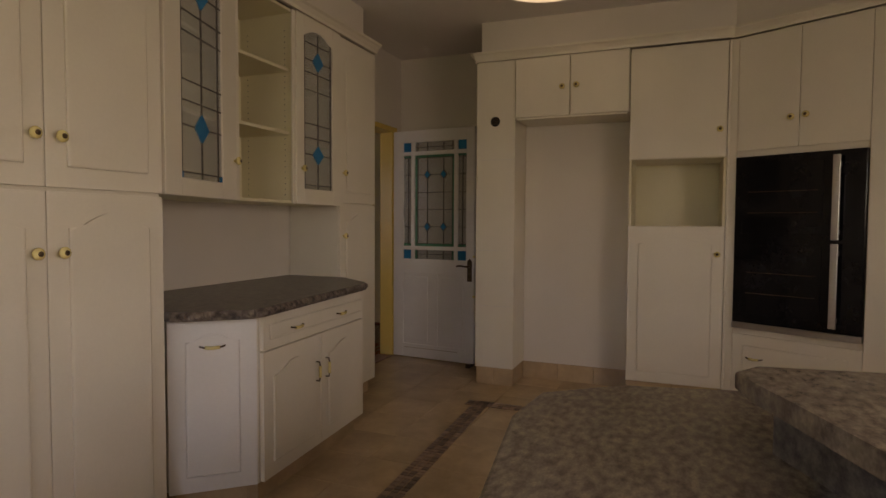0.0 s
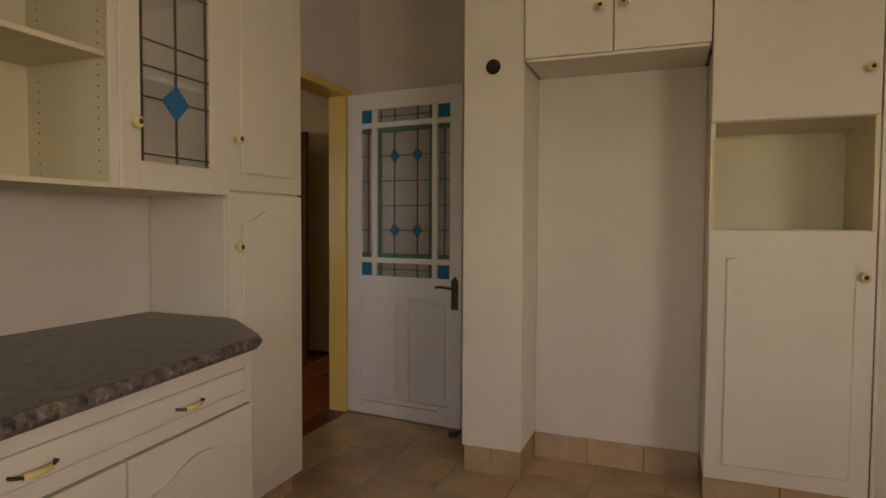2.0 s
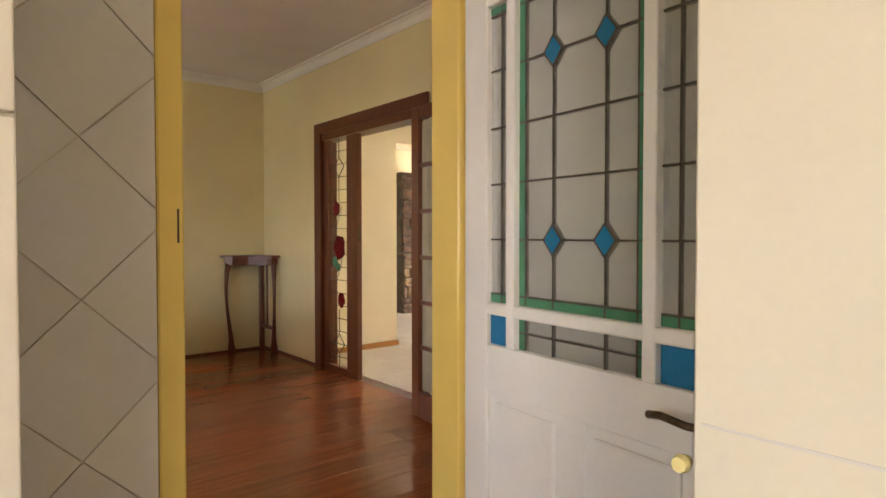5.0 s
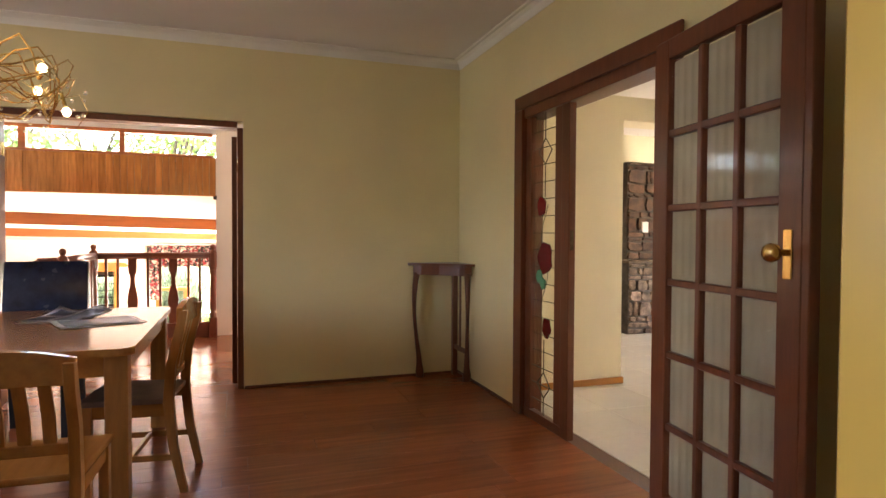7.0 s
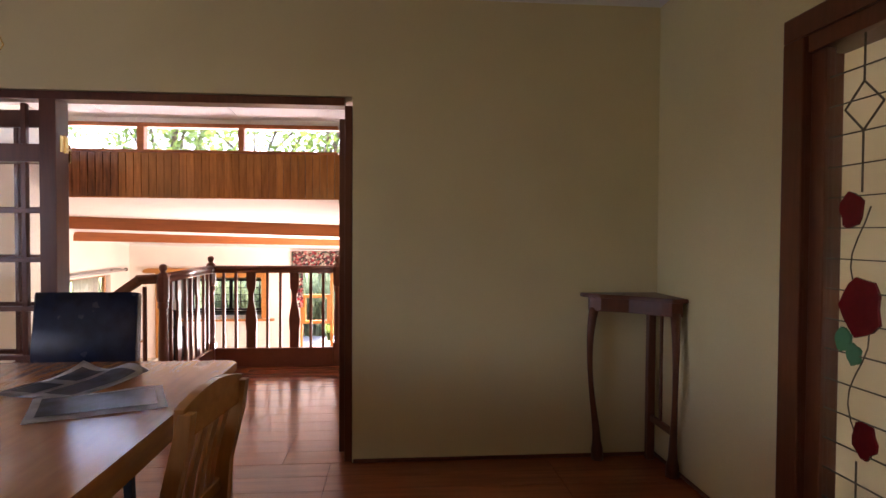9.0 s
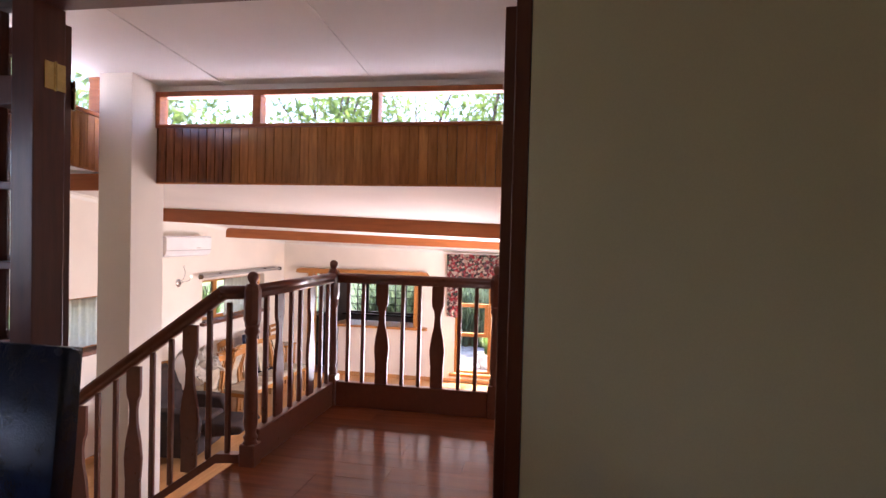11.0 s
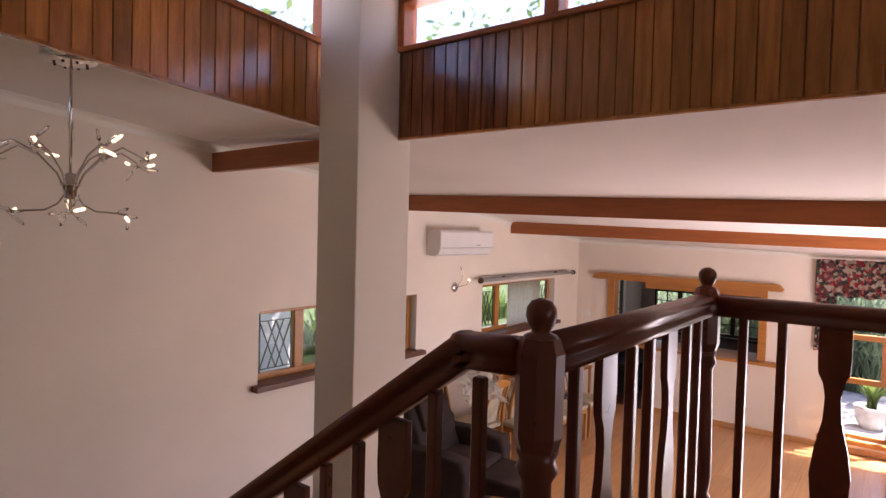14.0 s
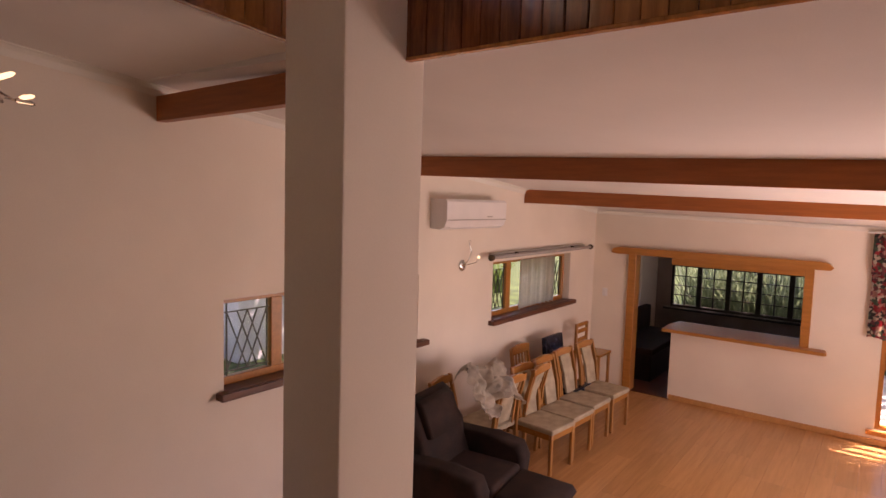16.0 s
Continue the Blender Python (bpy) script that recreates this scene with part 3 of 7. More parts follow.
wall("wall_upper_south", "x", -4.05, -4.40 + 0.41, 1.9, 3.0, 4.80, 4.94, LWALL, "cream wall of the upper hall")
structure("eave_north", boxed(-4.3, 1.6, 7.63, 7.73, 2.605, 2.70), CEIL, "pale eave board keeping the sun off the clerestory", "eave")
# next two eaves are unseen, added to block direct sun at the west windows
structure("eave_west", prism(bmesh.new(), [(4.8, 2.93), (7.62, 2.71), (7.62, 2.79), (4.8, 3.01)], -4.22, -4.06, "x"), CEIL, "pale eave board keeping the sun off the clerestory", "eave")
structure("eave_low", prism(bmesh.new(), [(2.86, low_ceiling(2.86) + 0.02), (14.54, low_ceiling(14.54) + 0.02), (14.54, low_ceiling(14.54) + 0.09), (2.86, low_ceiling(2.86) + 0.09)], -6.40, -5.955, "x"), CEIL, "unseen pale eave added to keep the sun off the low windows", "eave")
structure("pillar", boxed(-3.88, -3.585, 7.19, 7.58, LF, 2.62, 0.006, 2), LWALL, "square cream plastered pillar", "pillar")
for nm, a, b, out, zz in (("coving_living_west", (-5.78, 3.0, 0), (-5.78, 14.4, 0), (1, 0, 0), (low_ceiling(3.0), low_ceiling(14.4))),
                          ("coving_living_north", (-5.78, 14.4, 0), (-0.7, 14.4, 0), (0, -1, 0), (low_ceiling(14.4), low_ceiling(14.4) - 0.132))):
    coving(nm, a, b, out, zz, 0.06, COVE, "white plaster coving under the sloping ceiling")

# stairs down to the living room
steps = thing("staircase", pose(-2.1, 5.6, LF), "wooden flight of stairs down to the living room", "stairs", "", "structure")
RISE, GO = -LF / 8, 0.252
for i in range(7):
    x1 = -0.0 - i * GO
    z = -LF - (i + 1) * RISE
    part("tread", boxed(x1 - GO - 0.02, x1, -0.62, 0.60, z - 0.035, z, 0.006), MAHOG_H, steps)
    part("tread_pad", boxed(x1 - GO + 0.015, x1 - 0.03, -0.55, 0.53, z - 0.002, z + 0.006, 0.002), CARPET, steps, "beige tread pad")
    part("riser", boxed(x1 - 0.018, x1, -0.62, 0.60, z, z + RISE - 0.036), MAHOG_H, steps)
part("string_board", prism(bmesh.new(), [(0.0, -LF - 0.05), (0.0, -LF - 0.42), (-1.85, -0.20 + 0.1), (-1.85, 0.15)], 0.60, 0.64, "y"), MAHOG_H, steps, "dark brown string board")

# baseboards of the living room
structure("baseboard_living_north", boxed(-4.56, -0.72, 14.375, 14.40, LF, LF + 0.07, 0.004), BEECH, "pale wooden skirting board", "baseboard")
structure("baseboard_living_west", boxed(-5.78, -5.755, 7.0, 14.37, LF, LF + 0.07, 0.004), BEECH, "pale wooden skirting board", "baseboard")

# ---- large structure: entrance hall ----
HC = 2.42
structure("floor_hall", boxed(1.56, 8.0, 1.0, 8.5, -0.16, -0.006), GROUT, "bed under the polished hall tiles", "floor")
wall("wall_hall_pier", "x", 1.56, 2.62, 0, HC, 4.02, 4.30, HWALL, "cream hall wall ending in a pier")
wall("wall_hall_south", "x", 1.56, 8.0, 0, 2.7, 0.9, 1.0, HWALL, "cream hall wall")
wall("wall_hall_east", "y", 1.0, 8.5, 0, 2.7, 7.6, 7.74, HWALL, "cream hall wall with a large window", [(3.3, 5.9, 0.4, 2.2)])
wall("wall_hall_north", "x", 1.56, 5.25, 0, 2.7, 6.62, 6.76, HWALL, "cream hall wall")
wall("wall_hall_far", "x", 5.25, 7.6, 0, 2.7, 7.9, 8.04, HWALL, "cream hall wall with a leaded window", [(5.36, 7.2, 0.62, 1.95)])
wall("wall_hall_return", "y", 6.76, 7.9, 0, 2.7, 5.12, 5.25, HWALL, "cream return wall in the hall")
structure("hall_beam", boxed(2.62, 7.6, 4.02, 4.30, 2.22, 2.42), HWALL, "cream beam across the hall", "beam")
structure("ceiling_hall", boxed(1.56, 7.7, 1.0, 8.04, 2.62, 2.72), CEIL, "white hall ceiling", "ceiling")
structure("ceiling_hall_low", boxed(1.56, 2.62, 1.0, 4.02, 2.42, 2.46), CEIL, "white hall ceiling above the door", "ceiling")
structure("baseboard_hall", boxed(1.60, 2.635, 4.0, 4.02, 0, 0.055, 0.004), PINE, "pale wooden skirting board in the hall", "baseboard")
window_sheet("window_4", "x", 5.36, 7.2, 0.62, 1.95, 7.97, PINE, 5, 5, "wooden hall window with small panes")
window_sheet("window_5", "y", 3.3, 5.9, 0.4, 2.2, 7.67, PINE, 6, 5, "wooden hall window with small panes")

# ---- kitchen door, frame and leaf ----
fr = thing("door_frame_1", Matrix.Identity(4), "yellow painted door frame between kitchen and dining room", "door frame", "", "structure")
part("jamb", boxed(-0.838, -0.787, -0.012, 0.160, 0, 2.05, 0.004), YELLOW, fr)
part("strike_plate", boxed(-0.801, -0.797, -0.0145, -0.010, 1.19, 1.26, 0.001), BRONZE, fr, "dark strike plate")
part("jamb", boxed(-0.022, 0.05, 0.003, 0.128, 0, 2.05, 0.004), YELLOW, fr)
part("head", boxed(-0.838, 0.05, -0.012, 0.160, 2.05, 2.095, 0.004), YELLOW, fr)
structure("threshold", boxed(-0.785, -0.022, 0.0, 0.148, -0.006, 0.006, 0.003), MAHOG, "dark wooden threshold strip", "threshold")

leaf = thing("door_1", pose(0.0, 0.0, 0.008, 0, 0, -95.5), "white half-glazed kitchen door with leaded glass, standing open", "door", "", "structure")
LW, LH, LT = 0.812, 2.045, 0.042
# local x along the leaf from the hinge, y across it; the side seen faces -y
GX0, GX1, GZ0, GZ1 = 0.103, 0.735, 0.895, 1.940


def rails(bm, spans, y0, y1, bevel=0.004):
    for a, b, c, d in spans:
        box(bm, a, b, y0, y1, c, d, bevel)
    return bm


part("stile", boxed(0, GX0, 0, LT, 0, LH, 0.003), DOOR_W, leaf)
part("stile", boxed(GX1, LW, 0, LT, 0, LH, 0.003), DOOR_W, leaf)
part("top_rail", boxed(GX0, GX1, 0, LT, GZ1, LH, 0.002), DOOR_W, leaf)
part("lock_rail", boxed(GX0, GX1, 0, LT, 0.765, GZ0, 0.002), DOOR_W, leaf)
part("bottom_rail", boxed(GX0, GX1, 0, LT, 0, 0.12, 0.002), DOOR_W, leaf)
part("muntin", boxed(0.385, 0.455, 0, LT, 0.12, 0.765, 0.002), DOOR_W, leaf)
for a, b in ((GX0, 0.385), (0.455, GX1)):
    part("panel", boxed(a, b, 0.014, LT - 0.014, 0.12, 0.765), DOOR_W, leaf)
    part("raised_panel", prism(bmesh.new(), [(a + 0.03, 0.15), (b - 0.03, 0.15), (b - 0.03, 0.735), (a + 0.03, 0.735)], 0.006, LT - 0.006, "y", 0.006), DOOR_W, leaf)
part("groove_bead", boxed(0.12, 0.66, -0.003, 0.002, 0.085, 0.089), GROUT, leaf)
BW = 0.034
bx0, bx1, bz0, bz1 = 0.187, 0.652, 0.978, 1.858
for q in ((bx0, bx0 + BW, GZ0, GZ1), (bx1 - BW, bx1, GZ0, GZ1)):
    part("glazing_bar", boxed(q[0], q[1], -0.004, LT + 0.004, q[2], q[3], 0.006, 2), DOOR_W, leaf)
for q in ((GX0, GX1, bz0, bz0 + BW), (GX0, GX1, bz1 - BW, bz1)):
    part("glazing_bar", boxed(q[0], q[1], -0.003, LT + 0.003, q[2], q[3], 0.006, 2), DOOR_W, leaf)
ym = LT / 2
part("pane", boxed(GX0 - 0.004, GX1 + 0.004, ym - 0.003, ym + 0.003, GZ0 - 0.004, GZ1 + 0.004), CLOUDY, leaf, "cloudy leaded glass").visible_shadow = False
for a, b in ((GX0, bx0), (bx1, GX1)):
    for c, d in ((GZ0, bz0), (bz1, GZ1)):
        part("corner_pane", boxed(a, b, ym - 0.006, ym + 0.006, c, d), BLUE_GLASS, leaf, "blue corner pane")
gx0, gx1, gz0, gz1 = bx0 + BW, bx1 - BW, bz0 + BW, bz1 - BW
gb = 0.024
for q in ((gx0, gx0 + gb, gz0, gz1), (gx1 - gb, gx1, gz0, gz1), (gx0 + gb, gx1 - gb, gz0, gz0 + gb), (gx0 + gb, gx1 - gb, gz1 - gb, gz1),
          (gx0, gx0 + gb, GZ0, bz0), (gx1 - gb, gx1, GZ0, bz0), (GX0, bx0, bz0 + BW, bz0 + 0.058), (bx1, GX1, bz0 + BW, bz0 + 0.058),
          (GX0, bx0, bz1 - 0.052, bz1 - BW), (bx1, GX1, bz1 - 0.052, bz1 - BW)):
    part("border_pane", boxed(q[0], q[1], ym - 0.0055, ym + 0.0055, q[2], q[3]), GREEN_GLASS, leaf, "green border glass").visible_shadow = False
bm = bmesh.new()
NY = (0, 1, 0)


def came(bm, x0, z0, x1, z1, w=0.0046, y=ym, d=0.0125):
    strip(bm, (x0, y, z0), (x1, y, z1), w, d, NY)


dx = [0.344, 0.507]
for x in dx:
    came(bm, x, GZ0, x, GZ1)
for x in (gx0 + gb, gx1 - gb):
    came(bm, x, GZ0, x, GZ1)
for x in (GX0 + (bx0 - GX0) * 0.55, bx1 + (GX1 - bx1) * 0.5):
    came(bm, x, bz0, x, bz1)
dz = [1.186, 1.338, 1.492, 1.650]
for z in (dz[0], dz[1], dz[2], dz[3], gz0 + gb, gz1 - gb):
    came(bm, GX0, z, GX1, z)
came(bm, GX0 + 0.08, GZ0 + 0.045, GX1 - 0.08, GZ0 + 0.045)
came(bm, GX0 + 0.08, GZ1 - 0.045, GX1 - 0.08, GZ1 - 0.045)
part("lead_came", bm, LEAD, leaf)
for x in dx:
    for z in (dz[0], dz[3]):
        s = 0.038
        bm = prism(bmesh.new(), [(x - s * 0.8, z), (x, z - s), (x + s * 0.8, z), (x, z + s)], ym - 0.008, ym + 0.008, "y")
        dmd = part("diamond_pane", bm, BLUE_GLASS, leaf, "blue glass diamond")
        bm = bmesh.new()
        c = [(x - s * 0.8, z), (x, z - s), (x + s * 0.8, z), (x, z + s)]
        for k in range(4):
            came(bm, *c[k], *c[(k + 1) % 4], 0.004, ym, 0.018)
        part("came", bm, LEAD, dmd)
h = part("handle_plate", prism(bmesh.new(), arch(0.750, 0.795, 0.715, 0.912, 0.02), -0.004, 0.0, "y", 0.001), BRONZE, leaf, "aged bronze lever handle")
part("lever", tube(bmesh.new(), [(0.772, -0.002, 0.845), (0.772, -0.045, 0.845), (0.755, -0.055, 0.847), (0.70, -0.055, 0.853), (0.67, -0.05, 0.847)], 0.008, 8), BRONZE, h, "", True)
part("lever", tube(bmesh.new(), [(0.772, LT, 0.845), (0.772, LT + 0.045, 0.845), (0.755, LT + 0.055, 0.847), (0.68, LT + 0.055, 0.851)], 0.008, 8), BRONZE, h, "", True)
stop = thing("door_stop", pose(-0.14, -0.80, 0.0), "small brown rubber door wedge on the tiles", "door stop")
part("wedge", prism(bmesh.new(), [(-0.06, 0), (0.06, 0), (0.06, 0.012), (-0.06, 0.035)], -0.02, 0.02, "y", 0.002), BRONZE, stop)

# ---- kitchen cabinets ----
pantry = thing("pantry_cabinet", pose(-4.95, -0.555, 0.0), "tall cream lacquered pantry cabinet with panelled doors", "cabinet")
part("carcass", boxed(0, 1.81, 0.0, 0.55, 0.10, 2.43, 0.002), CREAM, pantry)
part("plinth", boxed(0.02, 1.79, 0.03, 0.5, 0.0, 0.10), TILE, pantry)
for x0, x1, kx in ((0.0, 0.45, 0.40), (0.45, 0.90, 0.50), (0.90, 1.352, 1.31), (1.352, 1.808, 1.395)):
    panel_door(pantry, x0, x1, 1.335, 2.42, 0.0, (kx, 1.50), True)
    panel_door(pantry, x0, x1, 0.10, 1.325, 0.0, (kx, 1.125), True)


def leaded_door(parent, x0, x1, z0, z1, gx0, gx1, gz0, gz1, knob, corners):
    """A glazed cabinet door: frame, cloudy pane, leads and blue diamonds."""
    d = part("door", rails(bmesh.new(), [(x0, gx0, z0, z1), (gx1, x1, z0, z1), (gx0, gx1, z0, gz0), (gx0, gx1, gz1, z1)], -0.02, 0.0, 0.002), CREAM, parent)
    if not corners:
        n = 10
        top = [(gx0, gz1), (gx1, gz1)] + [(gx1 - (gx1 - gx0) * k / n, gz1 - 0.055 + 0.05 * math.sin(math.pi * k / n)) for k in range(n + 1)]
        part("arched_head", prism(bmesh.new(), top, -0.0195, -0.0005, "y"), CREAM, d)
    part("pane", boxed(gx0, gx1, -0.012, -0.008, gz0, gz1), CLOUDY, d, "cloudy leaded glass").visible_shadow = False
    n3, w, hgt = (0, 1, 0), gx1 - gx0, gz1 - gz0
    xm = (gx0 + gx1) / 2
    d1 = gz0 + (0.222 if corners else 0.205)
    zs = [gz0 + 0.026, d1, d1 + 0.103, d1 + 0.187, d1 + 0.387, d1 + 0.471, d1 + 0.574, gz1 - 0.03] if corners else \
         [gz0 + 0.024, d1, d1 + 0.097, d1 + 0.180, d1 + 0.378, d1 + 0.480, d1 + 0.555, gz1 - 0.085]
    for x in (gx0 + 0.012, gx1 - 0.030 if corners else gx1 - 0.014, xm):
        part("lead_strip", strip(bmesh.new(), (x, -0.010, gz0), (x, -0.010, gz1 - (0 if corners else 0.02)), 0.005, 0.009, n3), LEAD, d)
    for z in zs:
        part("lead_strip", strip(bmesh.new(), (gx0, -0.010, z), (gx1, -0.010, z), 0.0045, 0.009, n3), LEAD, d)
    for z in (zs[1], zs[6]):
        q, r = (0.060, 0.062) if corners else (0.056, 0.056)
        part("diamond_pane", prism(bmesh.new(), [(xm - q, z), (xm, z - r), (xm + q, z), (xm, z + r)], -0.0155, -0.005, "y"), BLUE_GLASS, d, "blue glass diamond")
    if corners:
        for x in (gx0 + 0.008, gx1 - 0.008):
            part("corner_pane", boxed(x - 0.008, x + 0.008, -0.0165, -0.006, gz0 + 0.002, gz0 + 0.026), BLUE_GLASS, d)
    knob_at(d, knob[0], -0.02, knob[1])
    return d


def open_carcass(parent, x0, x1, y1, z0, z1, t=0.016, shelves=(), inner=None):
    inner = inner or CREAM_IN
    part("side", boxed(x0, x0 + t, 0, y1, z0, z1, 0.001), inner, parent)
    part("side", boxed(x1 - t, x1, 0, y1, z0, z1, 0.001), inner, parent)
    part("base_board", boxed(x0 + t, x1 - t, 0, y1, z0, z0 + t, 0.001), inner, parent)
    part("top_board", boxed(x0 + t, x1 - t, 0, y1, z1 - t, z1, 0.001), inner, parent)
    part("back", boxed(x0 + t, x1 - t, y1 - 0.008, y1, z0 + t, z1 - t), inner, parent)
    for z in shelves:
        part("shelf", boxed(x0 + t, x1 - t, 0.02, y1 - 0.01, z, z + 0.018, 0.002), inner, parent)
    for sx, face in ((x0 + t, 1), (x1 - t, -1)):
        for y in (0.05, y1 - 0.06):
            bm = bmesh.new()
            for k in range(int((z1 - z0 - 0.1) / 0.032)):
                z = z0 + 0.05 + k * 0.032
                box(bm, *sorted((sx - face * 0.001, sx + face * 0.0006)), y - 0.0025, y + 0.0025, z - 0.0025, z + 0.0025)
            tagged(part("shelf_pin_holes", bm, BLACK, parent), kind="stuff")


w1 = thing("corner_display_cabinet", pose(-3.135, -0.556, 1.335, 0, 0, 15.6), "cream wall cabinet with a leaded glass door", "cabinet")
open_carcass(w1, 0.0, 0.622, 0.30, 0, 1.09, shelves=(0.36, 0.72))
leaded_door(w1, 0.004, 0.618, 0.0, 1.09, 0.125, 0.475, 0.075, 1.02, (0.592, 0.19), True)
w2 = thing("open_shelf_cabinet", pose(-2.530, -0.385, 1.335), "open cream wall shelf unit between two glazed cabinets", "shelf unit")
open_carcass(w2, 0.0, 0.495, 0.37, 0, 1.09, shelves=(0.39, 0.745))
part("front_edge", rails(bmesh.new(), [(0, 0.03, 0, 1.09), (0.465, 0.495, 0, 1.09)], -0.012, 0.0, 0.002), CREAM, w2)
w3 = thing("arched_display_cabinet", pose(-2.035, -0.385, 1.335), "cream wall cabinet with an arched leaded glass door", "cabinet")
open_carcass(w3, 0.0, 0.468, 0.37, 0, 1.09, shelves=(0.36, 0.72))
leaded_door(w3, 0.0, 0.468, 0.0, 1.09, 0.074, 0.374, 0.09, 1.03, (0.045, 0.205), False)
tall = thing("tall_cabinet", pose(-1.567, -0.378, 0.0), "tall narrow cream cabinet with two panelled doors", "cabinet")
part("carcass", boxed(0, 0.474, 0.0, 0.372, 0.10, 2.43, 0.002), CREAM, tall)
part("plinth", boxed(0.01, 0.46, 0.03, 0.36, 0.0, 0.10), TILE, tall)
panel_door(tall, 0.0, 0.474, 1.355, 2.42, 0.0, (0.040, 1.55), True)
panel_door(tall, 0.0, 0.474, 0.10, 1.35, 0.0, (0.040, 1.14), True)

base = thing("base_cabinet", pose(-2.838, -0.775, 0.0, 0, 0, 4.0), "cream base cabinet with a drawer and two arched doors", "cabinet")
part("carcass", prism(bmesh.new(), [(0.0, 0.0), (1.0, 0.0), (1.18, 0.20), (1.24, 0.36), (1.24, 0.62), (-0.20, 0.76), (-0.20, 0.26)], 0.10, 0.835), CREAM, base)
part("plinth", prism(bmesh.new(), [(0.02, 0.03), (0.97, 0.03), (1.2, 0.3), (1.2, 0.6), (-0.19, 0.72), (-0.19, 0.27)], 0.0, 0.10), TILE, base, "beige tiled plinth")
dr = panel_door(base, 0.01, 0.995, 0.672, 0.83, 0.0, None, False, (0.26, 0.745, False), None, "drawer", margin=0.045)
pull_at(dr, 0.70, -0.02, 0.745, False)
panel_door(base, 0.01, 0.50, 0.10, 0.667, 0.0, None, True, (0.455, 0.482, True), rise=0.045)
panel_door(base, 0.505, 0.995, 0.10, 0.667, 0.0, None, True, (0.55, 0.482, True), rise=0.045)
pts = [Vector((1.065, 0.072, 0.70)), Vector((1.085, 0.054, 0.70)), Vector((1.105, 0.076, 0.695)), Vector((1.125, 0.100, 0.70)), Vector((1.115, 0.128, 0.70))]
part("side_pull", tube(bmesh.new(), pts, 0.006, 8), BRONZE, base, "bronze pull handle on the chamfered end", True)
end = thing("angled_base_cabinet", pose(-3.072, -0.508, 0.0, 0, 0, -48.5), "white angled end cabinet with an arched panel door", "cabinet")
part("carcass", boxed(0.0, 0.352, 0.004, 0.12, 0.10, 0.835, 0.002), CREAM, end)
part("plinth", boxed(0.0, 0.352, 0.03, 0.1, 0.0, 0.10), TILE, end)
panel_door(end, 0.0, 0.352, 0.10, 0.832, 0.003, None, True, (0.175, 0.715, False), DOOR_W, rise=0.03)
top = thing("worktop", pose(0, 0, 0.835), "dark grey stone worktop with a chiselled edge", "worktop")
WT = [(-3.14, -0.004), (-3.14, -0.60), (-3.12, -0.65), (-2.945, -0.845), (-2.88, -0.852), (-1.840, -0.742), (-1.80, -0.715), (-1.600, -0.46), (-1.575, -0.40), (-1.575, -0.004)]
part("slab", prism(bmesh.new(), WT, 0.0, 0.040, "z", 0.004, 2), GRANITE, top)
bm = bmesh.new()
rnd = random.Random(3)
for a, b in zip(WT[1:7], WT[2:8]):
    a, b = Vector((*a, 0)), Vector((*b, 0))
    way = (b - a)
    out = way.normalized().cross(Vector((0, 0, 1)))
    n = max(2, int(way.length / 0.022))
    for k in range(n):
        p, q = a + way * k / n, a + way * (k + 1) / n
        e = [0.004 + rnd.random() * 0.009 for _ in range(3)]
        lo = [bm.verts.new(v + out * o + Vector((0, 0, z))) for v, o, z in ((p, 0, 0.0), (q, 0, 0.0), (q, e[0], 0.012), (q, e[1], 0.030), (q, 0, 0.039), (p, 0, 0.039), (p, e[1], 0.028), (p, e[2], 0.010))]
        bm.faces.new(lo)
        c = bm.verts.new((p + q) / 2 + out * (0.010 + rnd.random() * 0.009) + Vector((0, 0, 0.02)))
        for i in range(1, 7):
            bm.faces.new((lo[i], lo[i + 1], c))
part("chiselled_edge", bm, GRANITE_E, top, "rough chiselled edge")

M_E = pose(-0.60, -1.0, 0.0, 0, 0, -90)
col = thing("boxed_column", M_E, "boxed cream column beside the fridge recess", "column panel")
part("body", boxed(0.0, 0.30, 0.0, 0.74, 0.13, 2.43, 0.003), CREAM, col)
part("plinth", boxed(0.01, 0.145, 0.005, 0.70, 0.0, 0.13, 0.002), TILE, col, "beige tiled plinth")
part("plinth", boxed(0.147, 0.298, 0.005, 0.70, 0.0, 0.13, 0.002), TILE, col, "beige tiled plinth")
for z in (0.60, 1.02, 1.70):
    part("joint_line", boxed(0.01, 0.29, -0.0015, 0.001, z, z + 0.003), KTILE_W, col)
turn90 = Matrix.Rotation(math.pi / 2, 3, "X")
v = part("vent", lathe(bmesh.new(), [(0.036, 0.0), (0.036, 0.004), (0.030, 0.006), (0.028, 0.002)], 24, (0.147, 0.0, 1.985), turn90), BLACK, col, "round black vent hole")
bm = bmesh.new()
for k in range(5):
    box(bm, 0.122, 0.172, -0.006, -0.002, 1.965 + k * 0.01, 1.969 + k * 0.01)
part("vent_slats", bm, BRONZE, v)
for z in (0.66, 0.97):
    bm = lathe(bmesh.new(), [(0.006, 0), (0.010, 0.012), (0.008, 0.02)], 10, (-0.02, 0.03, z), turn90)
    part("hook", bm, PORCELAIN, col, "small porcelain hook on the column's side")
structure("recess_back", boxed(-0.280, -0.262, -2.106, -1.302, 0.13, 1.984), KWALL, "white plastered back of the empty fridge recess", "recess wall")
rk = thing("recess_skirting", Matrix.Identity(4), "beige tile skirting at the foot of the fridge recess", "skirting", "", "structure")
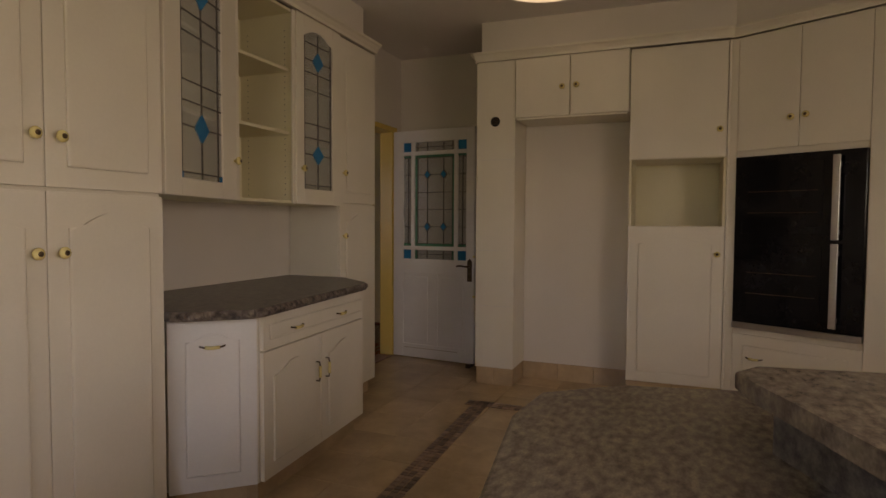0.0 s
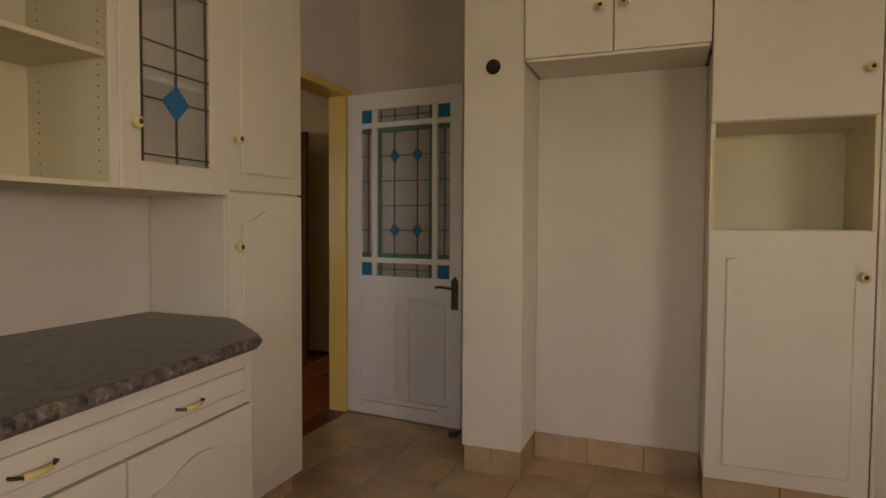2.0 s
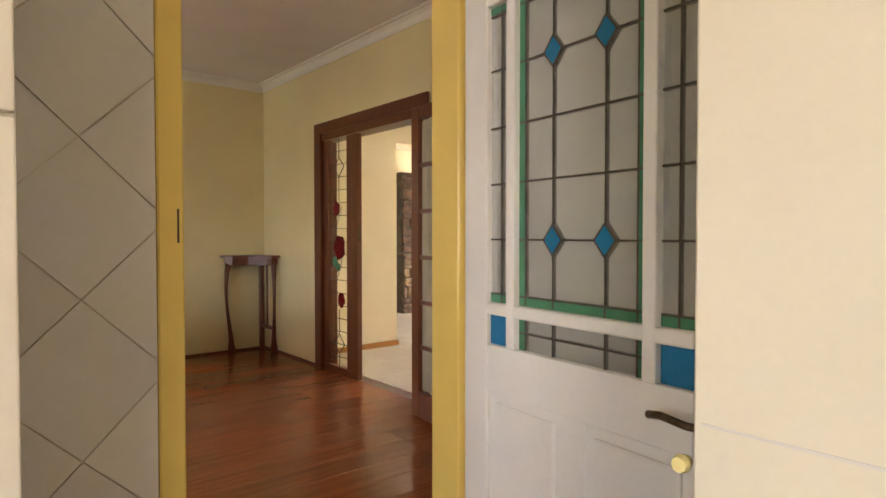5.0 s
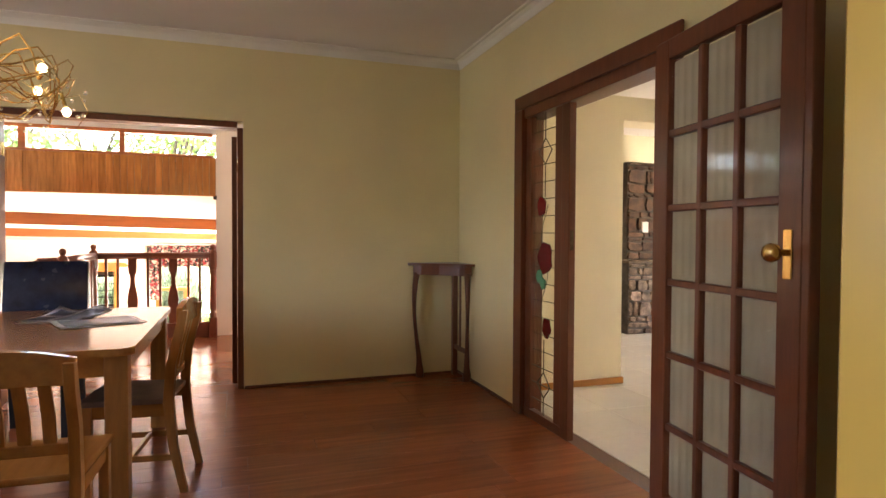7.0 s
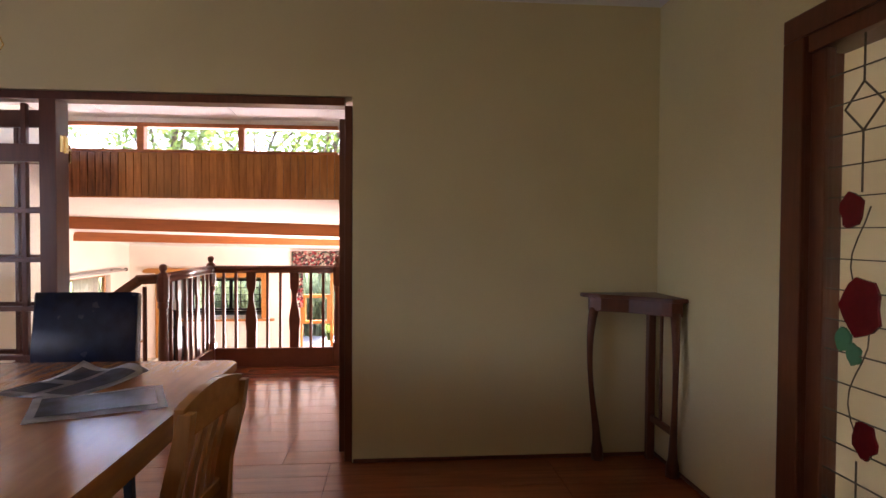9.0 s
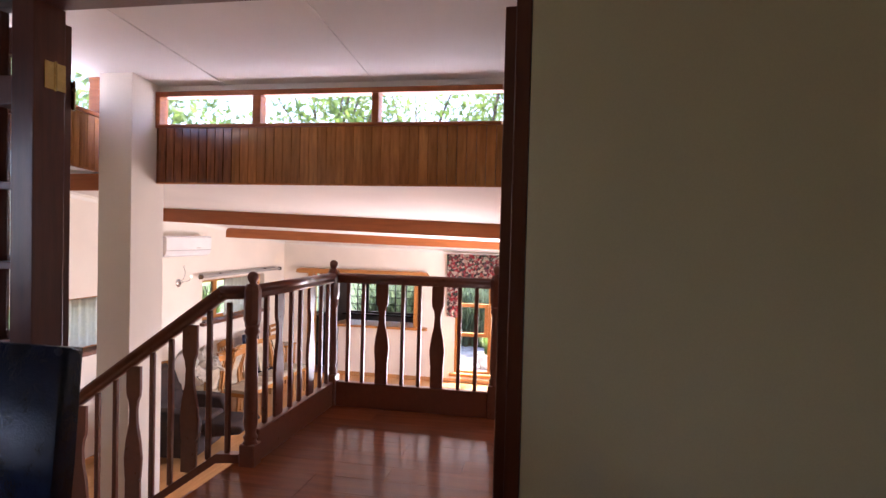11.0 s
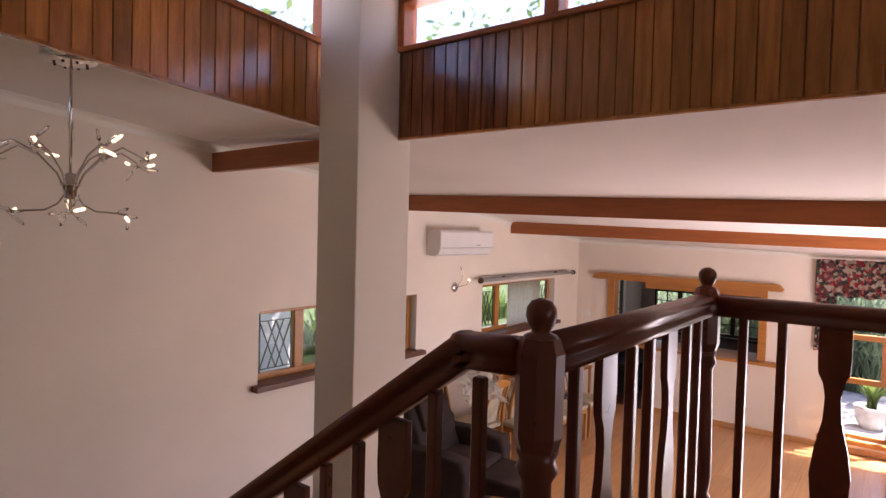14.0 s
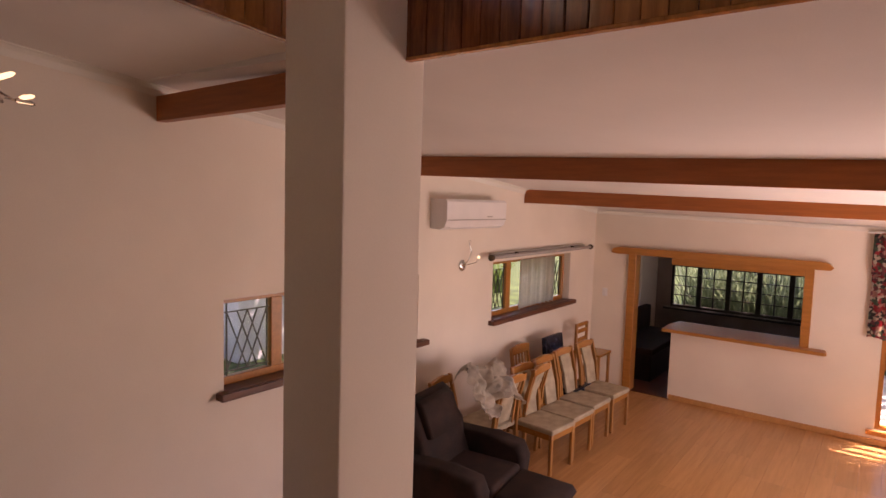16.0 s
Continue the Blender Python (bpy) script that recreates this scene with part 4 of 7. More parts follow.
for a, b in ((-1.302, -1.575), (-1.578, -1.85), (-1.853, -2.106)):
    part("skirting_tile", boxed(-0.292, -0.270, b, a, 0.0, 0.13, 0.002), TILE, rk)
over = thing("over_fridge_cabinet", pose(-0.60, -1.302, 0.0, 0, 0, -90), "cream cabinet with two doors above the empty fridge recess", "cabinet")
part("carcass", boxed(0, 0.80, 0.0, 0.35, 2.0, 2.43, 0.002), CREAM, over)
part("soffit", boxed(0.01, 0.79, -0.015, 0.35, 1.985, 2.0, 0.002), CREAM, over)
panel_door(over, 0.002, 0.398, 2.0, 2.42, 0.0, (0.345, 2.20), False, raised=False)
panel_door(over, 0.402, 0.798, 2.0, 2.42, 0.0, (0.445, 2.205), False, raised=False)
micro = thing("microwave_cabinet", pose(-0.565, -2.108, 0.0, 0, 0, -90), "tall cream cabinet with an open microwave niche", "cabinet")
part("carcass", boxed(0, 0.61, 0.0, 0.70, 0.13, 1.215, 0.002), CREAM, micro)
part("carcass", boxed(0, 0.61, 0.0, 0.70, 1.668, 2.43, 0.002), CREAM, micro)
part("side", boxed(0, 0.018, 0.0, 0.70, 1.215, 1.668), CREAM_IN, micro)
part("side", boxed(0.592, 0.61, 0.0, 0.70, 1.215, 1.668), CREAM_IN, micro)
part("back", boxed(0.018, 0.592, 0.42, 0.44, 1.215, 1.668), CREAM_IN, micro)
part("plinth", boxed(0.0, 0.30, 0.02, 0.6, 0.0, 0.13, 0.002), TILE, micro, "beige tiled plinth")
part("plinth", boxed(0.303, 0.61, 0.02, 0.6, 0.0, 0.13, 0.002), TILE, micro, "beige tiled plinth")
panel_door(micro, 0.0, 0.605, 0.135, 1.213, 0.0, (0.565, 1.03), True)
panel_door(micro, 0.0, 0.605, 1.67, 2.42, 0.0, (0.565, 1.85), False, raised=False)
part("filler_plinth", boxed(0.611, 0.68, 0.012, 0.3, 0.0, 0.13, 0.002), TILE, micro, "beige tiled plinth")
part("filler_post", boxed(0.612, 0.655, -0.01, 0.3, 0.13, 2.43, 0.002), CREAM, micro)
oven = thing("oven_cabinet", pose(-0.555, -2.735, 0.0, 0, 0, 180 + 62.5), "diagonal cream corner cabinet with a built-in double oven", "cabinet")
part("carcass", boxed(0, 0.92, 0.0, 0.5, 0.13, 2.43, 0.002), CREAM, oven)
part("plinth", boxed(0.0, 0.92, 0.03, 0.45, 0.0, 0.13), TILE, oven, "beige tiled plinth")
part("pilaster", boxed(0.0, 0.055, -0.018, 0.0, 0.13, 2.42, 0.003), CREAM, oven)
part("pilaster", boxed(0.775, 0.92, -0.018, 0.0, 0.13, 2.42, 0.003), CREAM, oven)
panel_door(oven, 0.055, 0.415, 1.70, 2.42, 0.0, (0.375, 1.88), False, raised=False)
panel_door(oven, 0.415, 0.775, 1.70, 2.42, 0.0, (0.455, 1.885), False, raised=False)
panel_door(oven, 0.055, 0.775, 0.135, 0.52, 0.0, None, False, (0.20, 0.375, False), None, "drawer")
pull_at(oven, 0.62, -0.02, 0.375, False)
ov = part("oven_front", boxed(0.058, 0.772, -0.035, 0.0, 0.598, 1.660, 0.006, 2), BLACK_GLASS, oven, "black glass double oven")
part("oven_base_trim", boxed(0.058, 0.772, -0.045, 0.0, 0.560, 0.598, 0.003), STEEL, ov, "brushed steel trim")
for z0, z1 in ((0.66, 1.10), (1.17, 1.61)):
    part("oven_door", boxed(0.10, 0.56, -0.038, -0.034, z0, z1, 0.003), BLACK_GLASS, ov)
    bm = bmesh.new()
    for k in (0.3, 0.6):
        tube(bm, [(0.14, -0.039, z0 + (z1 - z0) * k), (0.53, -0.039, z0 + (z1 - z0) * k)], 0.002, 6)
    part("oven_rack", bm, BRONZE, ov)
    part("oven_handle", boxed(0.615, 0.655, -0.085, -0.070, z0 - 0.03, z1 + 0.02, 0.005, 2), STEEL, ov, "vertical steel bar handle")
    for zp in (z0, z1 - 0.05):
        part("handle_post", boxed(0.622, 0.648, -0.072, -0.034, zp, zp + 0.03, 0.002), STEEL, ov)
side = thing("tall_side_cabinet", pose(-0.985, -3.56, 0.0, 0, 0, 180 + 40), "cream tall cabinet with a dark lever handle", "cabinet")
part("carcass", boxed(0.02, 0.75, 0.0, 0.55, 0.0, 2.43, 0.002), CREAM, side)
panel_door(side, 0.05, 0.74, 0.12, 2.40, 0.0, None, False)
part("lever_handle", tube(bmesh.new(), [(0.12, -0.02, 0.93), (0.12, -0.06, 0.93), (0.22, -0.065, 0.93)], 0.010, 8), BRONZE, side, "dark lever handle")

isl = thing("kitchen_island", pose(0, 0, 0), "stone-topped kitchen island on two levels", "island")
LOWT = [(-4.24, -2.25), (-3.96, -2.139), (-3.53, -2.08), (-3.31, -2.105), (-3.15, -2.297), (-3.085, -2.589), (-3.085, -3.3), (-4.35, -3.3), (-4.35, -2.42)]
part("lower_top", prism(bmesh.new(), LOWT, 0.735, 0.775, "z", 0.008, 2), MARBLE, isl, "grey-brown stone table top")
part("lower_body", prism(bmesh.new(), [(-3.9, -2.5), (-3.4, -2.4), (-3.25, -2.7), (-3.25, -3.2), (-4.2, -3.2)], 0.0, 0.735), CREAM, isl)
UPT = [(-3.52, -2.553), (-3.45, -2.60), (-3.42, -2.84), (-3.42, -3.4), (-4.6, -3.4), (-4.10, -2.80), (-3.925, -2.699), (-3.74, -2.631), (-3.60, -2.575)]
part("upper_top", prism(bmesh.new(), UPT, 0.885, 0.925, "z", 0.010, 3), MARBLE, isl, "grey-brown stone worktop")
part("upper_body", prism(bmesh.new(), [(-3.56, -2.62), (-3.48, -2.70), (-3.48, -3.3), (-4.4, -3.3), (-3.9, -2.78)], 0.775, 0.885), GRANITE, isl)

lamp = thing("ceiling_lamp", pose(-1.27, -1.66, KC), "round ceiling lamp with a glowing rim", "ceiling lamp")
part("plate", lathe(bmesh.new(), [(0.05, 0.0), (0.30, 0.0), (0.31, -0.03), (0.28, -0.05), (0.05, -0.055)], 40), CEIL, lamp, "", True)
part("ring", lathe(bmesh.new(), [(0.285, -0.02), (0.335, -0.03), (0.345, -0.05), (0.315, -0.062), (0.28, -0.052)], 40), RING, lamp, "warm glowing ring", True)
socket = thing("wall_switch", pose(0, 0, 0), "small white light switch by the hatch", "switch")
part("plate", boxed(-5.62, -5.54, 14.388, 14.4, -0.16, -0.04, 0.004), PLASTIC, socket)
part("rocker", boxed(-5.60, -5.56, 14.380, 14.39, -0.13, -0.07, 0.003), PLASTIC, socket)


# ---- dining room ----
def bar_thing(parent, name, x0, x1, y0, y1, z0, z1, mat, bevel=0.004, label=""):
    return part(name, boxed(x0, x1, y0, y1, z0, z1, bevel, 2), mat, parent, label)


# glazed doorway to the hall: frame, side light with roses, open door leaf
EX = 1.44
gf = thing("door_frame_2", Matrix.Identity(4), "dark mahogany door frame with a stained glass side light", "door frame", "", "structure")
bar_thing(gf, "jamb", 1.415, 1.57, 3.478, 3.58, 0, 2.195, MAHOG)
bar_thing(gf, "jamb", 1.415, 1.57, 1.975, 2.13, 0, 2.195, MAHOG)
bar_thing(gf, "head", 1.416, 1.57, 2.13, 3.475, 2.05, 2.195, MAHOG)
bar_thing(gf, "mullion", 1.43, 1.476, 2.910, 3.000, 0.0, 2.05, MAHOG)
bar_thing(gf, "side_light_stile", 1.434, 1.474, 3.000, 3.085, 0.06, 2.05, MAHOG)
bar_thing(gf, "side_light_stile", 1.434, 1.474, 3.400, 3.478, 0.06, 2.05, MAHOG)
bar_thing(gf, "side_light_sill", 1.43, 1.48, 3.000, 3.478, 0.0, 0.06, MAHOG)
bar_thing(gf, "architrave", 1.400, 1.418, 3.48, 3.60, 0, 2.114, MAHOG, 0.006)
bar_thing(gf, "architrave", 1.400, 1.418, 1.94, 2.05, 0, 2.114, MAHOG, 0.006)
bar_thing(gf, "architrave", 1.400, 1.418, 1.94, 3.60, 2.115, 2.208, MAHOG, 0.006)
gp = part("pane", boxed(1.449, 1.455, 3.085, 3.400, 0.06, 2.05), GLASS, gf, "clear leaded glass with three red roses")
gp.visible_shadow = False
bm = bmesh.new()
NX = (1, 0, 0)
yc, XG = 3.24, 1.452
for k in range(17):
    z = 0.145 + k * 0.112
    strip(bm, (XG, 3.085, z), (XG, 3.400, z), 0.0042, 0.008, NX)
for zc in (0.26, 1.80):
    q = [(yc - 0.085, zc), (yc, zc - 0.085), (yc + 0.085, zc), (yc, zc + 0.085)]
    for k in range(4):
        strip(bm, (XG, *q[k]), (XG, *q[(k + 1) % 4]), 0.0045, 0.008, NX)
for z0, z1 in ((0.06, 0.175), (0.345, 0.56), (1.50, 1.715), (1.885, 2.05)):
    strip(bm, (XG, yc, z0), (XG, yc, z1), 0.0035, 0.008, NX)
stem = [(XG, yc + 0.045 * math.sin(k * 0.7), 0.64 + k * 0.054) for k in range(16)]
tube(bm, stem, 0.003, 6)
part("lead_came", bm, LEAD, gp)


def petals(bm, y, z, r, seed):
    rr = random.Random(seed)
    pts = []
    for k in range(14):
        a = 2 * math.pi * k / 14
        q = r * (0.90 + 0.10 * math.sin(5 * a + seed) + 0.12 * rr.random())
        pts.append((y + q * 0.86 * math.cos(a), z + q * math.sin(a) * 1.05))
    return prism(bm, pts, 1.446, 1.458, "x")


for y, z, r, sd in ((yc + 0.045, 1.44, 0.064, 1), (yc - 0.005, 1.10, 0.105, 2), (yc - 0.035, 0.645, 0.064, 3)):
    part("rose", petals(bmesh.new(), y, z, r, sd), RED_GLASS, gp, "red glass rose")
for y, z, r, sd in ((yc + 0.07, 0.975, 0.045, 7), (yc + 0.02, 0.93, 0.038, 8)):
    part("leaf", petals(bmesh.new(), y, z, r, sd), GREEN_GLASS, gp, "green glass leaf")
part("strike_plate", boxed(1.440, 1.462, 2.906, 2.911, 1.16, 1.28), BRONZE, gf, "dark strike plate")


def french_leaf(parent, w, h, cols, zs, stile, top, bottom, lock=None, pane_mat=None, curtain=True):
    """A glazed door leaf, hinged at x = 0, 40 mm thick, its face towards -y."""
    t = 0.04
    part("stile", boxed(0, stile, 0, t, 0, h, 0.003), MAHOG, parent)
    part("stile", boxed(w - stile, w, 0, t, 0, h, 0.003), MAHOG, parent)
    part("top_rail", boxed(stile, w - stile, 0, t, h - top, h, 0.003), MAHOG, parent)
    part("bottom_rail", boxed(stile, w - stile, 0, t, 0, bottom, 0.003), MAHOG, parent)
    gw = (w - 2 * stile) / cols
    for i in range(1, cols):
        part("glazing_bar", boxed(stile + i * gw - 0.014, stile + i * gw + 0.014, 0.004, t - 0.004, bottom, h - top, 0.004), MAHOG, parent)
    for z in zs:
        part("glazing_bar", boxed(stile, w - stile, 0.005, t - 0.005, z - 0.014, z + 0.014, 0.004), MAHOG, parent)
    p = part("pane", boxed(stile, w - stile, t / 2 - 0.002, t / 2 + 0.002, bottom, h - top), pane_mat or GLASS, parent)
    p.visible_shadow = False
    if curtain:
        bm = bmesh.new()
        n = 70
        rows = [[bm.verts.new((stile + (w - 2 * stile) * k / n, t / 2 + 0.010 + 0.0018 * math.sin(k * 1.1), z)) for k in range(n + 1)] for z in (bottom + 0.01, h - top - 0.01)]
        back = [[bm.verts.new(v.co + Vector((0, 0.003, 0))) for v in r] for r in rows]
        for k in range(n):
            bm.faces.new((rows[0][k], rows[0][k + 1], rows[1][k + 1], rows[1][k]))
            bm.faces.new((back[0][k], back[1][k], back[1][k + 1], back[0][k + 1]))
        part("net_curtain", bm, CURTAIN_IN, parent, "pleated beige net curtain", True)


gl = thing("door_2", pose(1.205, 1.865, 0.012, 0, 0, -97.8), "mahogany glazed door with fifteen panes, folded back open", "door", "", "structure")
french_leaf(gl, 0.79, 2.03, 3, [0.46, 0.755, 1.05, 1.35, 1.65], 0.095, 0.08, 0.165)
part("lock_stile", boxed(0.79, 0.820, 0, 0.04, 0, 2.03, 0.003), MAHOG, gl)
lk = part("lock_plate", boxed(0.722, 0.758, -0.005, 0.0, 1.11, 1.26, 0.003), BRASS, gl, "brass lock plate and knob")
part("door_knob", lathe(bmesh.new(), [(0.010, 0), (0.010, 0.03), (0.026, 0.04), (0.030, 0.055), (0.024, 0.068), (0.008, 0.072)], 16, (0.738, -0.004, 1.19), turn90), BRASS, lk, "", True)

# wide doorway to the landing: frame, fixed glazed side panel, folded leaf
nf = thing("door_frame_3", Matrix.Identity(4), "dark mahogany frame of the wide landing doorway", "door frame", "", "structure")
bar_thing(nf, "jamb", -0.452, -0.408, 4.815, 4.935, 0, 2.095, MAHOG)
bar_thing(nf, "head", -2.98, -0.452, 4.815, 4.935, 2.095, 2.142, MAHOG)
bar_thing(nf, "mullion", -2.145, -2.055, 4.81, 4.94, 0, 2.095, MAHOG)
bar_thing(nf, "jamb", -2.98, -2.93, 4.815, 4.935, 0, 2.095, MAHOG)
bar_thing(nf, "transom", -2.93, -2.145, 4.83, 4.93, 1.745, 1.845, MAHOG)
for z in (1.47, 1.19, 0.91, 0.63, 0.35):
    bar_thing(nf, "glazing_bar", -2.93, -2.145, 4.86, 4.90, z - 0.014, z + 0.014, MAHOG)
for x in (-2.78, -2.52, -2.26):
    bar_thing(nf, "glazing_bar", x - 0.014, x + 0.014, 4.862, 4.898, 0.1, 2.08, MAHOG)
bar_thing(nf, "bottom_rail", -2.93, -2.145, 4.84, 4.92, 0.0, 0.14, MAHOG)
part("pane", boxed(-2.93, -2.145, 4.878, 4.882, 0.14, 2.095), GLASS, nf).visible_shadow = False
for z in (0.26, 1.805):
    hn = part("hinge", boxed(-2.0565, -2.0515, 4.850, 4.938, z, z + 0.095, 0.001), BRASS, nf, "brass butt hinge")
    part("hinge_pin", tube(bmesh.new(), [(-2.052, 4.894, z - 0.004), (-2.052, 4.894, z + 0.099)], 0.005, 8), BRASS, hn)
for px, pr, nm in ((-2.085, 177, "door_3"), (-0.455, 88, "door_4")):
    lf = thing(nm, pose(px, 5.0 if nm == "door_3" else 4.945, 0.012, 0, 0, pr), "mahogany glazed door leaf folded open into the landing", "door", "", "structure")
    if nm == "door_3":
        french_leaf(lf, 0.78, 2.05, 3, [0.35 + k * 0.28 for k in range(0, 6)], 0.07, 0.10, 0.14, curtain=False)
    else:
        part("door_edge", boxed(0, 0.05, 0.0, 0.04, 0, 2.03, 0.003), MAHOG, lf)
    for z in (0.28, 1.75):
        hn = part("hinge", boxed(-0.012, 0.030, -0.004, 0.0, z, z + 0.10, 0.001), BRASS, lf, "brass butt hinge")
        part("hinge_pin", tube(bmesh.new(), [(-0.004, -0.006, z - 0.004), (-0.004, -0.006, z + 0.104)], 0.006, 8), BRASS, hn)


def wooden_chair(name, m, label, group="", back_h=0.88, seat_mat=None):
    """A slatted wooden dining chair; its front looks towards -y, origin on the floor under the seat's middle."""
    c = thing(name, m, label, "chair", group)
    seat = [(-0.21, -0.22), (0.21, -0.22), (0.20, 0.18), (-0.20, 0.18)]
    part("seat", prism(bmesh.new(), seat, 0.435, 0.462, "z", 0.008, 2), seat_mat or OAK, c)
    for sx in (-1, 1):
        x = sx * 0.185
        part("leg", prism(bmesh.new(), [(-0.20, 0.0), (-0.165, 0.0), (-0.158, 0.435), (-0.205, 0.435)], x - 0.018, x + 0.018, "x", 0.004), OAK_V, c)
        side = [(0.26, 0.0), (0.225, 0.0), (0.175, 0.22), (0.150, 0.44), (0.165, 0.62), (0.215, back_h - 0.05), (0.225, back_h), (0.262, back_h),
                (0.250, back_h - 0.09), (0.205, 0.62), (0.192, 0.45), (0.215, 0.22)]
        part("back_post", prism(bmesh.new(), side, x - 0.017, x + 0.017, "x", 0.004), OAK_V, c)
        part("side_stretcher", boxed(x - 0.010, x + 0.010, -0.17, 0.19, 0.16, 0.19, 0.003), OAK, c)
        part("apron", boxed(x - 0.010, x + 0.010, -0.17, 0.165, 0.375, 0.435, 0.003), OAK, c)
    part("front_apron", boxed(-0.17, 0.17, -0.195, -0.175, 0.375, 0.435, 0.003), OAK, c)
    part("stretcher", boxed(-0.17, 0.17, -0.01, 0.012, 0.163, 0.187, 0.003), OAK, c)
    n = 12
    top = [(-0.20 + 0.40 * k / n, back_h + 0.012 + 0.028 * math.sin(math.pi * k / n)) for k in range(n + 1)] + [(0.20, back_h - 0.075), (-0.20, back_h - 0.075)]
    bm = prism(bmesh.new(), top, 0.212, 0.240, "y", 0.005)
    part("top_rail", bm, OAK, c)
    part("lower_rail", boxed(-0.17, 0.17, 0.158, 0.180, 0.525, 0.565, 0.004), OAK, c)
    for k in range(4):
        x = -0.108 + k * 0.072
        slat = [(0.160, 0.55), (0.172, 0.55), (0.190, 0.66), (0.232, back_h - 0.06), (0.220, back_h - 0.06), (0.178, 0.66)]
        part("slat", prism(bmesh.new(), slat, x - 0.019, x + 0.019, "x", 0.002), OAK_V, c)
    return c


table = thing("dining_table", pose(-1.595, 3.315, 0.0), "honey-coloured wooden dining table with square legs", "table")
TX, TY = 0.73, 0.755
rnd_pts = []
for cx, cy, a0 in ((TX - 0.05, TY - 0.05, 0), (-TX + 0.05, TY - 0.05, 90), (-TX + 0.05, -TY + 0.05, 180), (TX - 0.05, -TY + 0.05, 270)):
    rnd_pts += [(cx + 0.05 * math.cos(radians(a0 + k * 18)), cy + 0.05 * math.sin(radians(a0 + k * 18))) for k in range(6)]
part("tabletop", prism(bmesh.new(), rnd_pts, 0.735, 0.768, "z", 0.010, 3), OAK, table)
for sx in (-1, 1):
    for sy in (-1, 1):
        part("leg", boxed(sx * 0.66 - 0.045, sx * 0.66 + 0.045, sy * 0.685 - 0.045, sy * 0.685 + 0.045, 0, 0.735, 0.006, 2), OAK_V, table)
    part("apron", boxed(sx * 0.68 - 0.011, sx * 0.68 + 0.011, -0.640, 0.640, 0.645, 0.735, 0.003), OAK, table)
for sy in (-1, 1):
    part("apron", boxed(-0.615, 0.615, sy * 0.705 - 0.011, sy * 0.705 + 0.011, 0.645, 0.735, 0.003), OAK, table)
wooden_chair("dining_chair", pose(-0.915, 3.10, 0, 0, 0, -97), "honey oak slat-back chair with a taupe seat pad at the table", "wooden chairs round the table", 0.88, TAUPE)
wooden_chair("dining_chair", pose(-1.13, 2.20, 0, 0, 0, 178), "honey oak slat-back chair with its back to the kitchen", "wooden chairs round the table", 0.84)
lc = thing("leather_chair", pose(-1.615, 4.13, 0, 0, 0, 0), "high-backed black leather dining chair", "chair")
part("seat", boxed(-0.22, 0.22, -0.33, 0.06, 0.40, 0.49, 0.025, 3), LEATHER, lc)
part("backrest", prism(bmesh.new(), [(0.045, 0.44), (0.105, 0.44), (0.135, 0.80), (0.165, 1.055), (0.105, 1.065), (0.075, 0.80)], -0.235, 0.235, "x", 0.018, 3), LEATHER, lc, "", True)
for sx in (-1, 1):
    part("leg", prism(bmesh.new(), [(-0.30, 0), (-0.265, 0), (-0.26, 0.40), (-0.305, 0.40)], sx * 0.19 - 0.02, sx * 0.19 + 0.02, "x", 0.003), BLACK, lc)
    part("leg", prism(bmesh.new(), [(0.10, 0), (0.14, 0), (0.10, 0.44), (0.05, 0.44)], sx * 0.19 - 0.02, sx * 0.19 + 0.02, "x", 0.003), BLACK, lc)


def paper_sheet(name, m, w, d, curl, seed, label, blocks):
    ob = thing(name, m, label, "papers")
    bm = bmesh.new()
    n = 10
    g = []
    for i in range(n + 1):
        row = []
        for j in range(n + 1):
            x, y = w * (i / n - 0.5), d * (j / n - 0.5)
            z = 0.004 + curl * (max(0, j / n - 0.55) ** 2) * (1.2 + 0.8 * math.sin(i * 0.8 + seed)) + 0.0012 * math.sin(i * 1.3 + j)
            row.append(bm.verts.new((x, y, z)))
        g.append(row)
    fs = []
    for i in range(n):
        for j in range(n):
            fs.append(bm.faces.new((g[i][j], g[i + 1][j], g[i + 1][j + 1], g[i][j + 1])))
    bmesh.ops.solidify(bm, geom=fs, thickness=0.002)
    part("sheet", bm, PAPER, ob, "", True)
    for a, b, c, e in blocks:
        bm = bmesh.new()
        k = 8
        r = [[bm.verts.new((w * (a + (b - a) * i / k - 0.5), d * (c + (e - c) * j / k - 0.5),
                            0.0062 + curl * (max(0, c + (e - c) * j / k - 0.55) ** 2) * (1.2 + 0.8 * math.sin((a + (b - a) * i / k) * n * 0.8 + seed)) + 0.002)) for j in range(k + 1)] for i in range(k + 1)]
        for i in range(k):
            for j in range(k):
                bm.faces.new((r[i][j], r[i + 1][j], r[i + 1][j + 1], r[i][j + 1]))
        part("printed_block", bm, INK, ob, "dark printed picture")
    return ob


paper_sheet("brochure", pose(-1.15, 3.38, 0.7685, 0, 0, 24), 0.40, 0.30, 0.015, 1.0, "glossy printed brochure lying on the dining table", [(0.07, 0.93, 0.16, 0.90)])
paper_sheet("folded_leaflet", pose(-1.37, 3.66, 0.7685, 0, 0, -18), 0.32, 0.40, 0.10, 2.0, "crumpled printed leaflet on the dining table", [(0.10, 0.45, 0.10, 0.42), (0.10, 0.45, 0.55, 0.9), (0.55, 0.92, 0.12, 0.9)])

# corner console table with cabriole legs
con = thing("console_table", pose(1.43, 4.79, 0.0), "small dark corner table with curved legs", "table")
